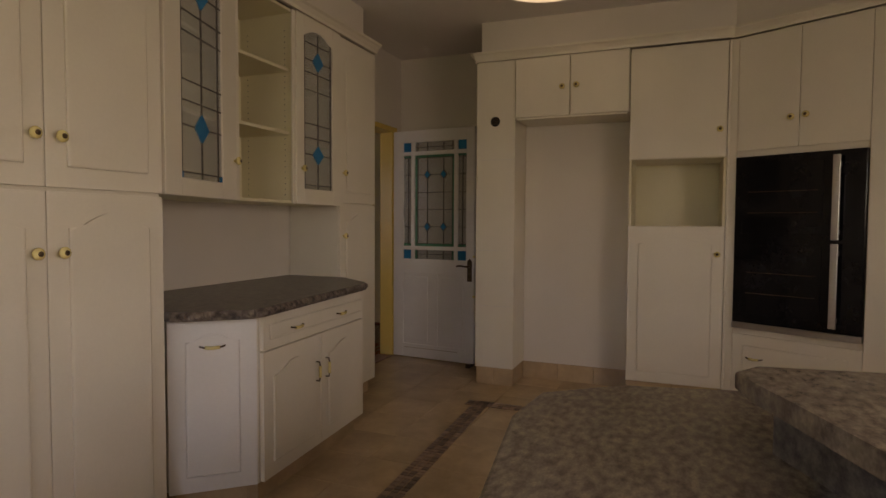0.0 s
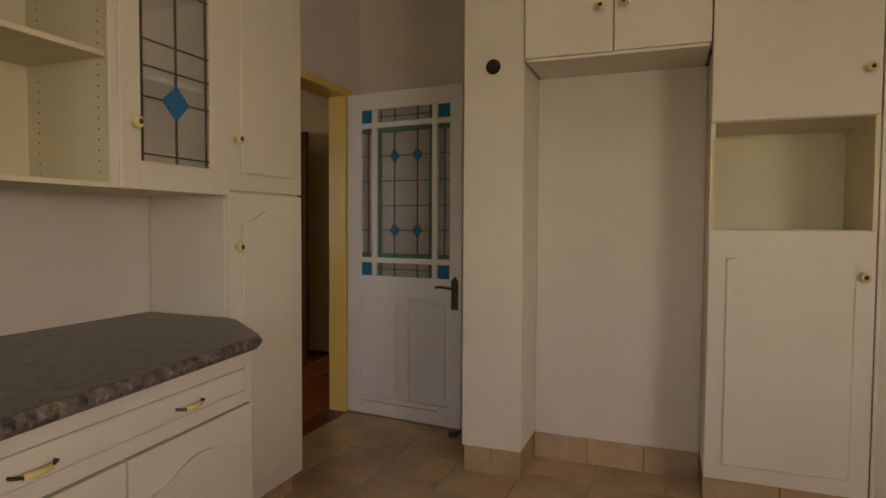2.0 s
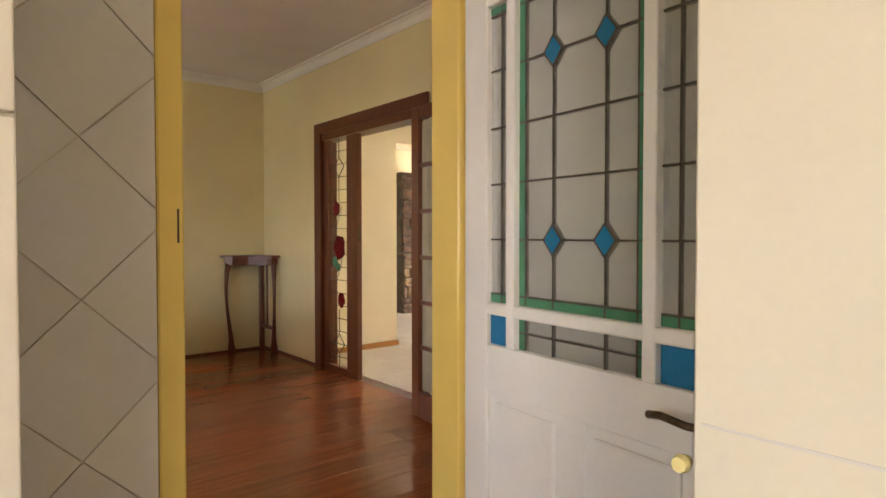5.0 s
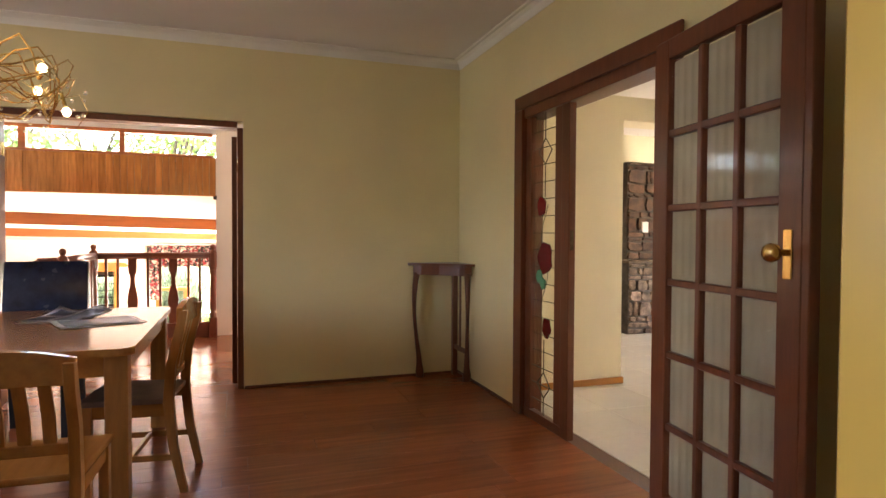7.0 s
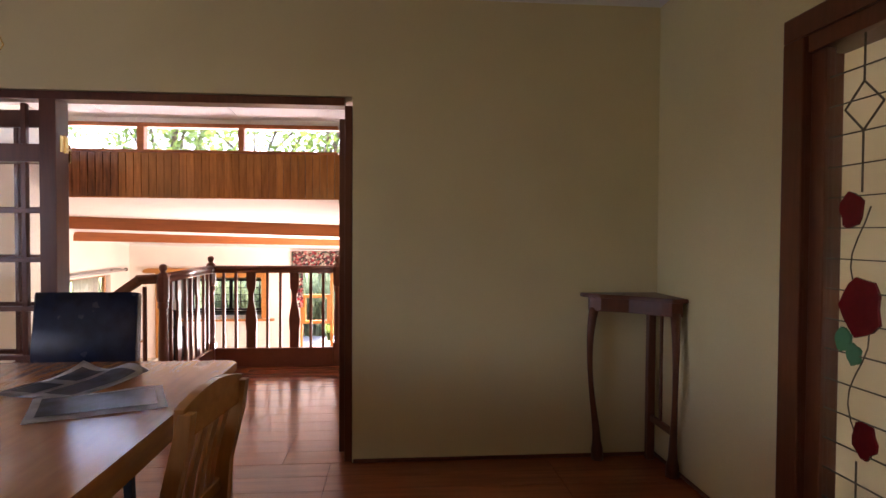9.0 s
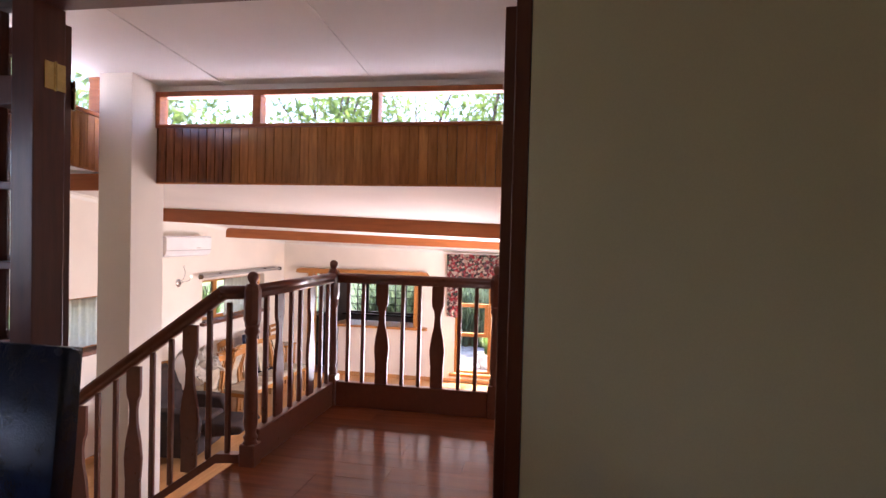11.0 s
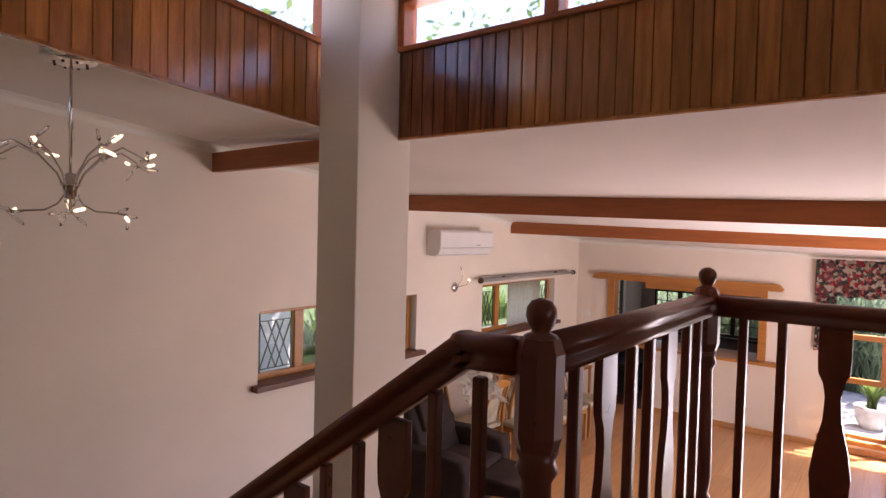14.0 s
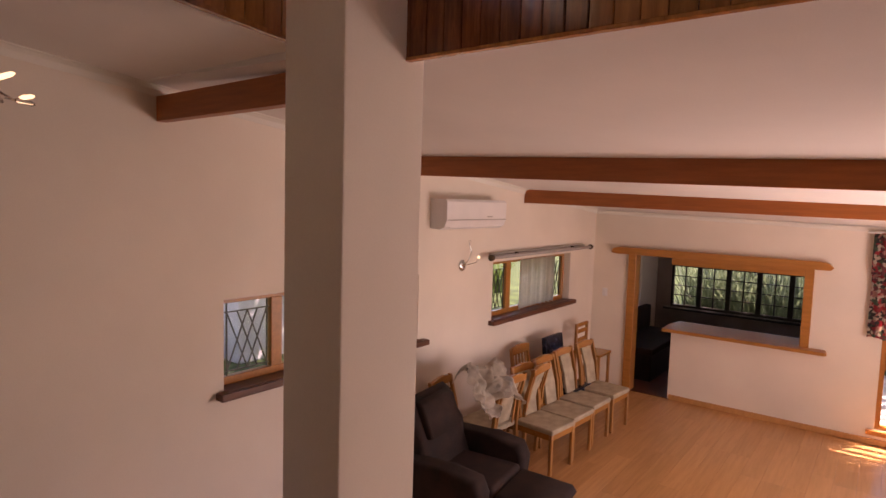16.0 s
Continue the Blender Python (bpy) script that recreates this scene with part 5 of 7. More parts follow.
part("tabletop", prism(bmesh.new(), [(-0.475, -0.005), (-0.475, -0.05), (-0.40, -0.12), (-0.25, -0.20), (-0.14, -0.34), (-0.09, -0.40), (-0.005, -0.41), (-0.005, -0.005)], 0.980, 1.003, "z", 0.006, 2), MAHOG, con)
part("apron", prism(bmesh.new(), [(-0.43, -0.02), (-0.43, -0.05), (-0.38, -0.10), (-0.24, -0.17), (-0.11, -0.32), (-0.08, -0.37), (-0.02, -0.38), (-0.02, -0.02)], 0.900, 0.980, "z", 0.004), MAHOG, con)
for bx, by, ox, oy in ((-0.40, -0.045, -0.75, -0.2), (-0.05, -0.355, -0.25, -0.8)):
    pts, rad = [], []
    for k in range(17):
        s = k / 16
        z = 0.915 - 0.915 * s
        o = 0.045 * math.sin(math.pi * 1.15 * s ** 0.8) * (1 - 0.2 * s) - 0.05 * s * s + 0.05 * max(0, s - 0.8) * 5 * 0.5
        pts.append((bx + ox * o * 1.0, by + oy * o, z))
        rad.append(0.030 - 0.014 * math.sin(math.pi * min(1, s * 1.05)) + (0.008 if s > 0.93 else 0))
    part("leg", tube(bmesh.new(), pts, 0.02, 8, rad), MAHOG, con, "curved cabriole leg", True)
part("back_leg", boxed(-0.075, -0.03, -0.075, -0.03, 0, 0.905, 0.004), MAHOG, con)
part("stretcher", boxed(-0.062, -0.04, -0.36, -0.07, 0.235, 0.275, 0.004), MAHOG, con)
part("stretcher_panel", boxed(-0.058, -0.044, -0.20, -0.18, 0.27, 0.905, 0.002), MAHOG, con)


def wire_chandelier(m):
    c = thing("wire_chandelier", m, "gold wire chandelier with crystal beads and lit bulbs", "chandelier")
    rr = random.Random(11)
    part("ceiling_rose", lathe(bmesh.new(), [(0.06, 0), (0.06, -0.02), (0.02, -0.035)], 20, (0, 0, DC - 1.83)), BRASS, c, "", True)
    part("rod", tube(bmesh.new(), [(0, 0, DC - 1.83 - 0.02), (0, 0, 0.08)], 0.005, 8), BRASS, c)
    for k in range(9):
        a0, ph, tilt = rr.random() * 6.28, rr.random() * 6.28, rr.uniform(0.5, 1.0)
        pts = []
        for i in range(49):
            a = a0 + 2 * math.pi * i / 24
            r = 0.30 + 0.05 * math.sin(3 * a + ph)
            pts.append((r * math.cos(a), r * math.sin(a), 0.05 * math.sin(2 * a + ph) * tilt + 0.05 * math.sin(5 * a + ph) - 0.03 + 0.012 * k))
        part("wire_hoop", tube(bmesh.new(), pts, 0.0028, 5), BRASS, c, "", True)
    for k in range(8):
        a = 2 * math.pi * k / 8 + 0.3
        d = Vector((math.cos(a), math.sin(a), 0))
        pts = [d * 0.04 + Vector((0, 0, 0.05)), d * 0.14 + Vector((0, 0, 0.17)), d * 0.22 + Vector((0, 0, 0.20)), d * 0.28 + Vector((0, 0, 0.12)), d * 0.30 + Vector((0, 0, 0.02))]
        fine = []
        for i in range(len(pts) - 1):
            for q in range(5):
                fine.append(pts[i].lerp(pts[i + 1], q / 5))
        arm = part("arm", tube(bmesh.new(), fine, 0.0035, 6), BRASS, c, "curved gold wire arm", True)
        z = 0.06 if k % 2 else -0.06
        part("bulb", ball(bmesh.new(), d * 0.32 + Vector((0, 0, z)), 0.017, 10, 1.25), BULB, arm, "lit bulb", True)
        part("bulb_holder", tube(bmesh.new(), [d * 0.30 + Vector((0, 0, 0.02)), d * 0.315 + Vector((0, 0, z * 0.6))], 0.008, 8), BRASS, arm)
        for q in range(7):
            aa = a + rr.uniform(-0.35, 0.35)
            rad = 0.30 + 0.09 * rr.random()
            part("bead", ball(bmesh.new(), (rad * math.cos(aa), rad * math.sin(aa), rr.uniform(-0.17, 0.02)), rr.uniform(0.006, 0.010), 8), CRYSTAL, arm, "", True)
        hook = [d * 0.31 + Vector((0, 0, 0.0)), d * 0.37 + Vector((0, 0, 0.02)), d * 0.40 + Vector((0, 0, -0.05)), d * 0.36 + Vector((0, 0, -0.12))]
        part("bead_wire", tube(bmesh.new(), hook, 0.0018, 5), BRASS, arm, "", True)
    return c


wire_chandelier(pose(-1.45, 2.66, 1.83))

# ---- landing balustrade ----
bal = thing("balustrade", Matrix.Identity(4), "dark mahogany balustrade with turned newels and shaped splats", "balustrade", "", "structure")
RT, RB = 1.025, 0.95


def hand_rail(a, b):
    """A rounded moulded handrail from a to b (top line)."""
    a, b = Vector(a), Vector(b)
    way = (b - a).normalized()
    side = way.cross(Vector((0, 0, 1))).normalized()
    up = side.cross(way)
    prof = [(-0.034, -0.075), (0.034, -0.075), (0.034, -0.060), (0.024, -0.050), (0.024, -0.040), (0.038, -0.030), (0.040, -0.016), (0.028, -0.004), (0.0, 0.0),
            (-0.028, -0.004), (-0.040, -0.016), (-0.038, -0.030), (-0.024, -0.040), (-0.024, -0.050), (-0.034, -0.060)]
    bm = bmesh.new()
    r = [[bm.verts.new(p + side * q[0] + up * q[1]) for q in prof] for p in (a, b)]
    n = len(prof)
    for k in range(n):
        bm.faces.new((r[0][k], r[0][(k + 1) % n], r[1][(k + 1) % n], r[1][k]))
    bm.faces.new(r[0])
    bm.faces.new(r[1])
    return part("handrail", bm, MAHOG_H, bal, "", True)


def newel(x, y, top, foot):
    bm = bmesh.new()
    for z0, z1, r0, r1 in ((top - 0.235, top - 0.205, 0.040, 0.049), (top - 0.205, top - 0.040, 0.049, 0.049), (top - 0.040, top - 0.010, 0.049, 0.038)):
        lathe(bm, [(r0, z0), (r1, z1)], 8, (x, y, 0), Matrix.Rotation(math.pi / 8, 3, "Z"))
    nw = part("newel", bm, MAHOG_H, bal, "turned newel post")
    part("newel_shaft", lathe(bmesh.new(), [(0.044, top - 0.235), (0.036, top - 0.255), (0.044, top - 0.275), (0.030, top - 0.30), (0.036, top - 0.50), (0.040, foot + 0.36), (0.030, foot + 0.30), (0.042, foot + 0.28),
                                            (0.034, foot + 0.26), (0.046, foot + 0.24)], 16, (x, y, 0)), MAHOG_H, nw, "", True)
    part("newel_foot", boxed(x - 0.046, x + 0.046, y - 0.046, y + 0.046, foot, foot + 0.245, 0.006), MAHOG_H, nw)
    part("newel_ball", lathe(bmesh.new(), [(0.034, top - 0.014), (0.034, top - 0.006), (0.020, top + 0.000), (0.019, top + 0.004), (0.026, top + 0.014), (0.0315, top + 0.033), (0.030, top + 0.049), (0.021, top + 0.062), (0.007, top + 0.068)], 18, (x, y, 0)), MAHOG_H, nw, "", True)


def spindle(x, y, z0, z1):
    part("spindle", boxed(x - 0.014, x + 0.014, y - 0.014, y + 0.014, z0, z1, 0.004), MAHOG_H, bal)


def splat(x, y, z0, z1, along):
    h = z1 - z0
    half = [(0.0, 0.048), (0.20, 0.048), (0.215, 0.040), (0.23, 0.050), (0.36, 0.058), (0.48, 0.046), (0.60, 0.026), (0.70, 0.022), (0.76, 0.026), (0.80, 0.044), (0.86, 0.046), (1.0, 0.046)]
    pts = [(w, z0 + h * s) for s, w in half] + [(-w, z0 + h * s) for s, w in reversed(half)]
    if along == "x":
        bm = prism(bmesh.new(), [(x + a, z) for a, z in pts], y - 0.011, y + 0.011, "y", 0.003)
    else:
        bm = prism(bmesh.new(), [(y + a, z) for a, z in pts], x - 0.011, x + 0.011, "x", 0.003)
    part("splat", bm, MAHOG_H, bal, "vase-shaped flat splat")


NXP, NY1, NY2, NX3 = -2.0, 6.195, 7.435, -0.735
for x, y in ((NXP, NY1), (NXP, NY2), (NX3, NY2)):
    newel(x, y, 1.034 if y < 7 else 1.053, -0.004 if y > 7 else -0.12)
hand_rail((NXP, NY1 + 0.046, RT), (NXP, NY2 - 0.046, RT))
hand_rail((NXP + 0.046, NY2, RT), (NX3 - 0.046, NY2, RT))
part("bottom_rail", boxed(NXP - 0.03, NXP + 0.03, NY1 + 0.046, NY2 - 0.046, 0.0, 0.188, 0.006), MAHOG_H, bal)
part("bottom_rail", boxed(NXP + 0.046, NX3 - 0.046, NY2 - 0.03, NY2 + 0.03, 0.0, 0.188, 0.006), MAHOG_H, bal)
for x in (-1.874, -1.754, -1.441, -1.312, -1.007, -0.882):
    spindle(x, NY2, 0.188, RB)
for x in (-1.603, -1.172):
    splat(x, NY2, 0.188, RB, "x")
for k, y in enumerate((6.36, 6.53, 6.70, 6.84, 7.02, 7.20, 7.33)):
    if k in (1, 4):
        splat(NXP, y, 0.188, RB, "y")
    else:
        spindle(NXP, y, 0.188, RB)
SL = 0.725
hand_rail((NXP - 0.046, NY1, RT - 0.005), (-2.20, NY1, RT - 0.012))
hand_rail((-2.19, NY1, RT - 0.010), (-4.10, NY1, RT - 0.010 - SL * 1.91))


part("sloping_bottom_rail", prism(bmesh.new(), [(-2.06, 0.06), (-2.20, 0.05), (-4.05, 0.05 - SL * 1.85), (-4.05, 0.0 - SL * 1.85), (-2.20, 0.0), (-2.06, 0.01)], NY1 - 0.03, NY1 + 0.03, "y", 0.004), MAHOG_H, bal)
x = -2.142
k = 0
while x > -4.02:
    zt = RB - SL * max(0, -2.19 - x) - 0.03
    zb = 0.05 - SL * max(0, -2.20 - x)
    if k % 3 == 2:
        splat(x, NY1, zb, zt, "x")
    else:
        spindle(x, NY1, zb, zt)
    x -= 0.122
    k += 1
newel(-4.14, NY1, RT - SL * 1.95 + 0.06, LF)

# ---- bulkheads with boards and clerestory windows ----
cl = thing("clerestory_north", Matrix.Identity(4), "varnished board bulkhead with a row of clerestory windows", "clerestory", "", "structure")
YN = 7.48
part("backing", boxed(-3.585, -0.70, YN + 0.024, YN + 0.10, 1.72, 2.165), CEIL, cl)
part("upper_wall", boxed(-3.585, -0.70, YN + 0.03, YN + 0.13, 2.44, 2.62), CEIL, cl)
wf = part("window_frame", rails(bmesh.new(), [(-3.64, -0.735, 2.410, 2.452), (-3.64, -0.735, 2.158, 2.185), (-3.64, -3.545, 2.185, 2.410)], YN - 0.02, YN + 0.09, 0.004), BEAM, cl, "varnished pine window frame")
for a, b in ((-2.725, -2.655), (-1.735, -1.68)):
    part("mullion", boxed(a, b, YN - 0.015, YN + 0.085, 2.185, 2.410, 0.003), BEAM, cl)
for a, b in ((-3.545, -2.725), (-2.655, -1.735), (-1.68, -0.735)):
    part("pane", boxed(a, b, YN + 0.05, YN + 0.054, 2.185, 2.410), GLASS, cl).visible_shadow = False
cw = thing("clerestory_west", Matrix.Identity(4), "varnished sloping board bulkhead with clerestory windows", "clerestory", "", "structure")
XW = -3.96


def cz(y):
    return 0.078 * (7.31 - y)


part("backing", prism(bmesh.new(), [(4.94, 1.79 + cz(4.94)), (7.30, 1.79), (7.30, 2.20), (4.94, 2.20 + cz(4.94))], XW - 0.10, XW - 0.024, "x"), CEIL, cw)
part("upper_wall", prism(bmesh.new(), [(4.94, 2.56 + cz(4.94)), (7.30, 2.56), (7.30, 2.72), (4.94, 2.72 + cz(4.94))], XW - 0.12, XW - 0.02, "x"), CEIL, cw)
for z0, z1 in ((2.205, 2.235), (2.545, 2.58)):
    part("frame_rail", prism(bmesh.new(), [(4.94, z0 + cz(4.94)), (7.31, z0), (7.31, z1), (4.94, z1 + cz(4.94))], XW - 0.09, XW + 0.02, "x", 0.003), BEAM, cw)
for a, b in ((7.265, 7.31), (6.10, 6.16), (4.94, 5.0)):
    part("mullion", boxed(XW - 0.085, XW + 0.015, a, b, 2.225 + cz(a), 2.56 + cz(a), 0.003), BEAM, cw)
part("pane", prism(bmesh.new(), [(4.94, 2.225 + cz(4.94)), (7.30, 2.225), (7.30, 2.56), (4.94, 2.56 + cz(4.94))], XW - 0.052, XW - 0.048, "x"), GLASS, cw).visible_shadow = False

part("bottom_trim", boxed(-3.645, -0.70, YN - 0.003, YN + 0.024, 1.700, 1.713, 0.002), BOARD, cl)
part("bottom_trim", prism(bmesh.new(), [(4.94, 1.768 + cz(4.94)), (7.31, 1.768), (7.31, 1.784), (4.94, 1.784 + cz(4.94))], XW - 0.024, XW + 0.003, "x"), BOARD, cw)

# beams
for nm, x0, x1, y, z0, z1 in (("ceiling_beam", -5.78, -0.70, 10.0, 1.432, 1.300), ("ceiling_beam", -5.78, -0.70, 12.2, 1.205, 1.125), ("ceiling_beam", -5.78, -3.86, 7.70, 1.64, 1.66)):
    h = 0.19 if y > 9 else 0.15
    bm = bmesh.new()
    prism(bm, [(x0, z0), (x1, z1), (x1, z1 + h), (x0, z0 + h)], y, y + 0.07, "y", 0.004)
    tagged(part(nm, bm, BEAM, None), "varnished pine ceiling beam", "beam", "living room beams", "structure")


# ---- living room windows ----
def low_window(name, y0, y1, z0, z1, curtain, label):
    ob = thing(name, Matrix.Identity(4), label, "window", "", "structure")
    xf = -5.905

    def bar(nm, a, b, c, d, dep=0.03, mat=PINE):
        return part(nm, boxed(xf - dep, xf + dep, a, b, c, d, 0.004), mat, ob)
    bar("window_frame", y0, y1, z1 - 0.045, z1)
    bar("window_frame", y0, y1, z0, z0 + 0.06)
    cuts = (y0, y0 + 0.51, y1 - 0.51, y1)
    for a in cuts:
        bar("mullion", max(y0, a - 0.05), min(y1, a + 0.05), z0 + 0.06, z1 - 0.045)
    p = part("pane", boxed(xf - 0.003, xf + 0.003, y0, y1, z0 + 0.05, z1 - 0.03), GLASS, ob)
    p.visible_shadow = False
    for k in (0, 2):
        a, b = cuts[k] + 0.05, cuts[k + 1] - 0.05
        c, d = z0 + 0.06, z1 - 0.045
        bm = bmesh.new()
        n3 = (1, 0, 0)
        for q in ((a + 0.05, c, a + 0.05, d), (b - 0.02, c, b - 0.02, d), (a, c + 0.03, b, c + 0.03), (a, d - 0.07, b, d - 0.07)):
            strip(bm, (xf, q[0], q[1]), (xf, q[2], q[3]), 0.007, 0.016, n3)
        c0, d0, s = c + 0.03, d - 0.07, (b - a - 0.07) / 2
        for u0, u1 in ((0, 1), (1, 0), (1, 2), (2, 1), (0.5, 1.5), (1.5, 0.5)):
            strip(bm, (xf, a + 0.05 + s * u0, c0), (xf, a + 0.05 + s * u1, d0), 0.006, 0.014, n3)
        part("lead_lattice", bm, LEAD, p)
    part("sill", boxed(-5.94, -5.70, y0 - 0.06, y1 + 0.10, z0 - 0.055, z0 - 0.002, 0.010, 2), SILL, ob, "dark brown window sill")
    part("inner_sill", boxed(-5.87, -5.72, y0, y1, z0, z0 + 0.008, 0.002), SILL, ob)
    if curtain:
        c0, c1 = curtain
        bm = bmesh.new()
        n = 60
        rows = []
        for z in (z0 + 0.02, (z0 + z1) / 2, z1 - 0.02):
            rows.append([bm.verts.new((-5.83 + 0.018 * math.sin(k * 0.75) + 0.006 * math.sin(k * 1.9), c0 + (c1 - c0) * k / n, z + (0.02 * abs(math.sin(k * 0.42)) if z < z0 + 0.1 else 0))) for k in range(n + 1)])
        for r, s in zip(rows, rows[1:]):
            for k in range(n):
                bm.faces.new((r[k], r[k + 1], s[k + 1], s[k]))
        bmesh.ops.solidify(bm, geom=bm.faces[:], thickness=0.003)
        part("lace_curtain", bm, LACE, ob, "white lace curtain", True)
    return ob


low_window("window_6", 8.15, 10.23, -0.145, 0.49, (8.95, 9.9), "low leaded window with pine frame and lace curtain")
low_window("window_7", 11.55, 13.57, -0.145, 0.52, (12.25, 13.15), "low leaded window with pine frame and lace curtain")
rod = thing("curtain_rod", Matrix.Identity(4), "grey curtain rod above the low window", "curtain rod")
part("rod", tube(bmesh.new(), [(-5.66, 11.33, 0.595), (-5.66, 13.97, 0.595)], 0.022, 10), ROD, rod, "", True)
part("batten", boxed(-5.78, -5.70, 11.45, 13.85, 0.60, 0.635, 0.004), ROD, rod)
for y in (11.33, 13.97):
    part("end_knob", lathe(bmesh.new(), [(0.012, -0.03), (0.034, -0.02), (0.036, 0.02), (0.012, 0.03)], 14, (-5.66, y, 0.595), Matrix.Rotation(math.pi / 2, 3, "X")), BRONZE, rod, "", True)
for y in (11.9, 13.4):
    part("bracket", boxed(-5.78, -5.66, y - 0.012, y + 0.012, 0.61, 0.63, 0.002), BRONZE, rod)

ac = thing("air_conditioner", Matrix.Identity(4), "white wall-mounted air conditioner unit", "air conditioner")
part("body", prism(bmesh.new(), [(-5.78, 0.935), (-5.66, 0.925), (-5.60, 0.955), (-5.575, 1.02), (-5.575, 1.20), (-5.60, 1.225), (-5.78, 1.225)], 10.38, 11.46, "y", 0.008, 2), PLASTIC, ac)
part("outlet_flap", boxed(-5.625, -5.592, 10.46, 11.40, 0.945, 0.962, 0.002), PLASTIC, ac)
part("front_groove", boxed(-5.577, -5.572, 10.39, 11.45, 1.018, 1.026), STEEL, ac)
part("badge", boxed(-5.576, -5.5725, 11.08, 11.18, 1.045, 1.057), STEEL, ac)

sc = thing("wall_lamp", pose(-5.78, 10.93, 0.53), "small chrome wall lamp with curved arms and lit bulbs", "wall lamp")
part("back_plate", lathe(bmesh.new(), [(0.05, 0), (0.062, 0.008), (0.058, 0.02), (0.03, 0.028)], 20, (0, 0, 0), Matrix.Rotation(math.pi / 2, 3, "Y")), CHROME, sc, "", True)
for q in ([(0.02, 0, 0), (0.07, 0.03, 0.06), (0.06, 0.09, 0.14), (0.05, 0.06, 0.24)], [(0.02, 0, 0), (0.08, 0.05, 0.02), (0.09, 0.14, 0.03), (0.08, 0.19, 0.07)]):
    f = [Vector(q[i]).lerp(Vector(q[i + 1]), s / 4) for i in range(3) for s in range(4)] + [Vector(q[3])]
    arm = part("arm", tube(bmesh.new(), f, 0.006, 8), CHROME, sc, "", True)
    part("bulb", ball(bmesh.new(), f[-1] + Vector((0.0, 0.012, 0.01)), 0.016, 10), BULB if q[3][2] < 0.1 else CRYSTAL, arm, "small halogen bulb", True)

# ---- bar hatch ----
hat = thing("bar_hatch_frame", Matrix.Identity(4), "pine frame and thick lintel round the bar hatch", "hatch frame", "", "structure")
part("lintel", prism(bmesh.new(), [(-5.48, 0.515), (-5.40, 0.50), (-2.86, 0.50), (-2.75, 0.50), (-2.72, 0.53), (-2.77, 0.585), (-2.86, 0.60), (-5.38, 0.60), (-5.46, 0.575)], 14.30, 14.42, "y", 0.008, 2), PINE, hat)
part("jamb", boxed(-5.235, -5.12, 14.36, 14.56, LF, 0.50, 0.006), PINE, hat)
part("jamb", boxed(-3.02, -2.92, 14.36, 14.56, -0.50, 0.50, 0.006), PINE, hat)
part("under_board", boxed(-4.62, -3.02, 14.37, 14.55, 0.40, 0.499, 0.004), PINE, hat)
part("counter", prism(bmesh.new(), [(-4.66, 14.22), (-2.74, 14.22), (-2.72, 14.26), (-2.74, 14.395), (-2.94, 14.41), (-2.94, 14.95), (-4.62, 14.95), (-4.68, 14.6)], -0.53, -0.485, "z", 0.008, 2), PINE, hat, "varnished pine bar counter")
bw = thing("window_8", Matrix.Identity(4), "dark-framed row of small-paned bar windows", "window", "", "structure")
YB = 17.52
part("window_frame", rails(bmesh.new(), [(-5.5, -3.0, 0.08, 0.13), (-5.5, -3.0, -0.70, -0.65)], YB - 0.03, YB + 0.05, 0.003), BLACKFRAME, bw)
for k in range(6):
    x = -5.5 + k * 0.50
    part("mullion", boxed(max(-5.5, x - 0.04), min(-3.0, x + 0.04), YB - 0.03, YB + 0.05, -0.65, 0.08, 0.003), BLACKFRAME, bw)
for k in range(5):
    x0 = -5.5 + k * 0.50 + 0.04
    part("glazing_bar", boxed(x0 + 0.20, x0 + 0.22, YB - 0.01, YB + 0.02, -0.65, 0.08), BLACKFRAME, bw)
    for j in range(1, 4):
        z = -0.65 + 0.1825 * j
        part("glazing_bar", boxed(x0, x0 + 0.42, YB - 0.008, YB + 0.018, z - 0.008, z + 0.008), BLACKFRAME, bw)
    part("pane", boxed(x0, x0 + 0.42, YB + 0.003, YB + 0.007, -0.65, 0.08), GLASS, bw).visible_shadow = False
part("sill", boxed(-5.6, -2.9, YB - 0.16, YB - 0.03, -0.74, -0.70, 0.006), BLACKFRAME, bw)
window_sheet("window_9", "y", 15.0, 16.6, -0.6, 0.45, -5.86, BLACKFRAME, 3, 3, "dark-framed side window of the bar room")
bench = thing("bar_bench", pose(-5.3, 15.9, LF), "dark upholstered bench along the bar room wall", "bench")
part("box", boxed(-0.42, 0.28, -0.9, 0.9, 0, 0.42, 0.01), BLACKFRAME, bench)
part("cushion", boxed(-0.42, 0.30, -0.92, 0.92, 0.42, 0.52, 0.03, 3), BROWN_SUEDE, bench)
part("back_cushion", boxed(-0.46, -0.34, -0.92, 0.92, 0.52, 0.92, 0.03, 3), BROWN_SUEDE, bench)

# ---- garden door window with floral curtain ----
gw = thing("window_10", Matrix.Identity(4), "tall pine-framed garden window with a small casement", "window", "", "structure")
YG = 14.46
part("window_frame", rails(bmesh.new(), [(-2.20, -2.15, -1.34, 0.55), (-1.0, -0.95, -1.34, 0.55), (-2.15, -1.0, 0.50, 0.55), (-2.15, -1.0, -1.34, -1.29)], YG - 0.03, YG + 0.03, 0.004), PINE, gw)
part("mullion", boxed(-1.55, -1.49, YG - 0.03, YG + 0.03, -1.29, 0.50, 0.004), PINE, gw)
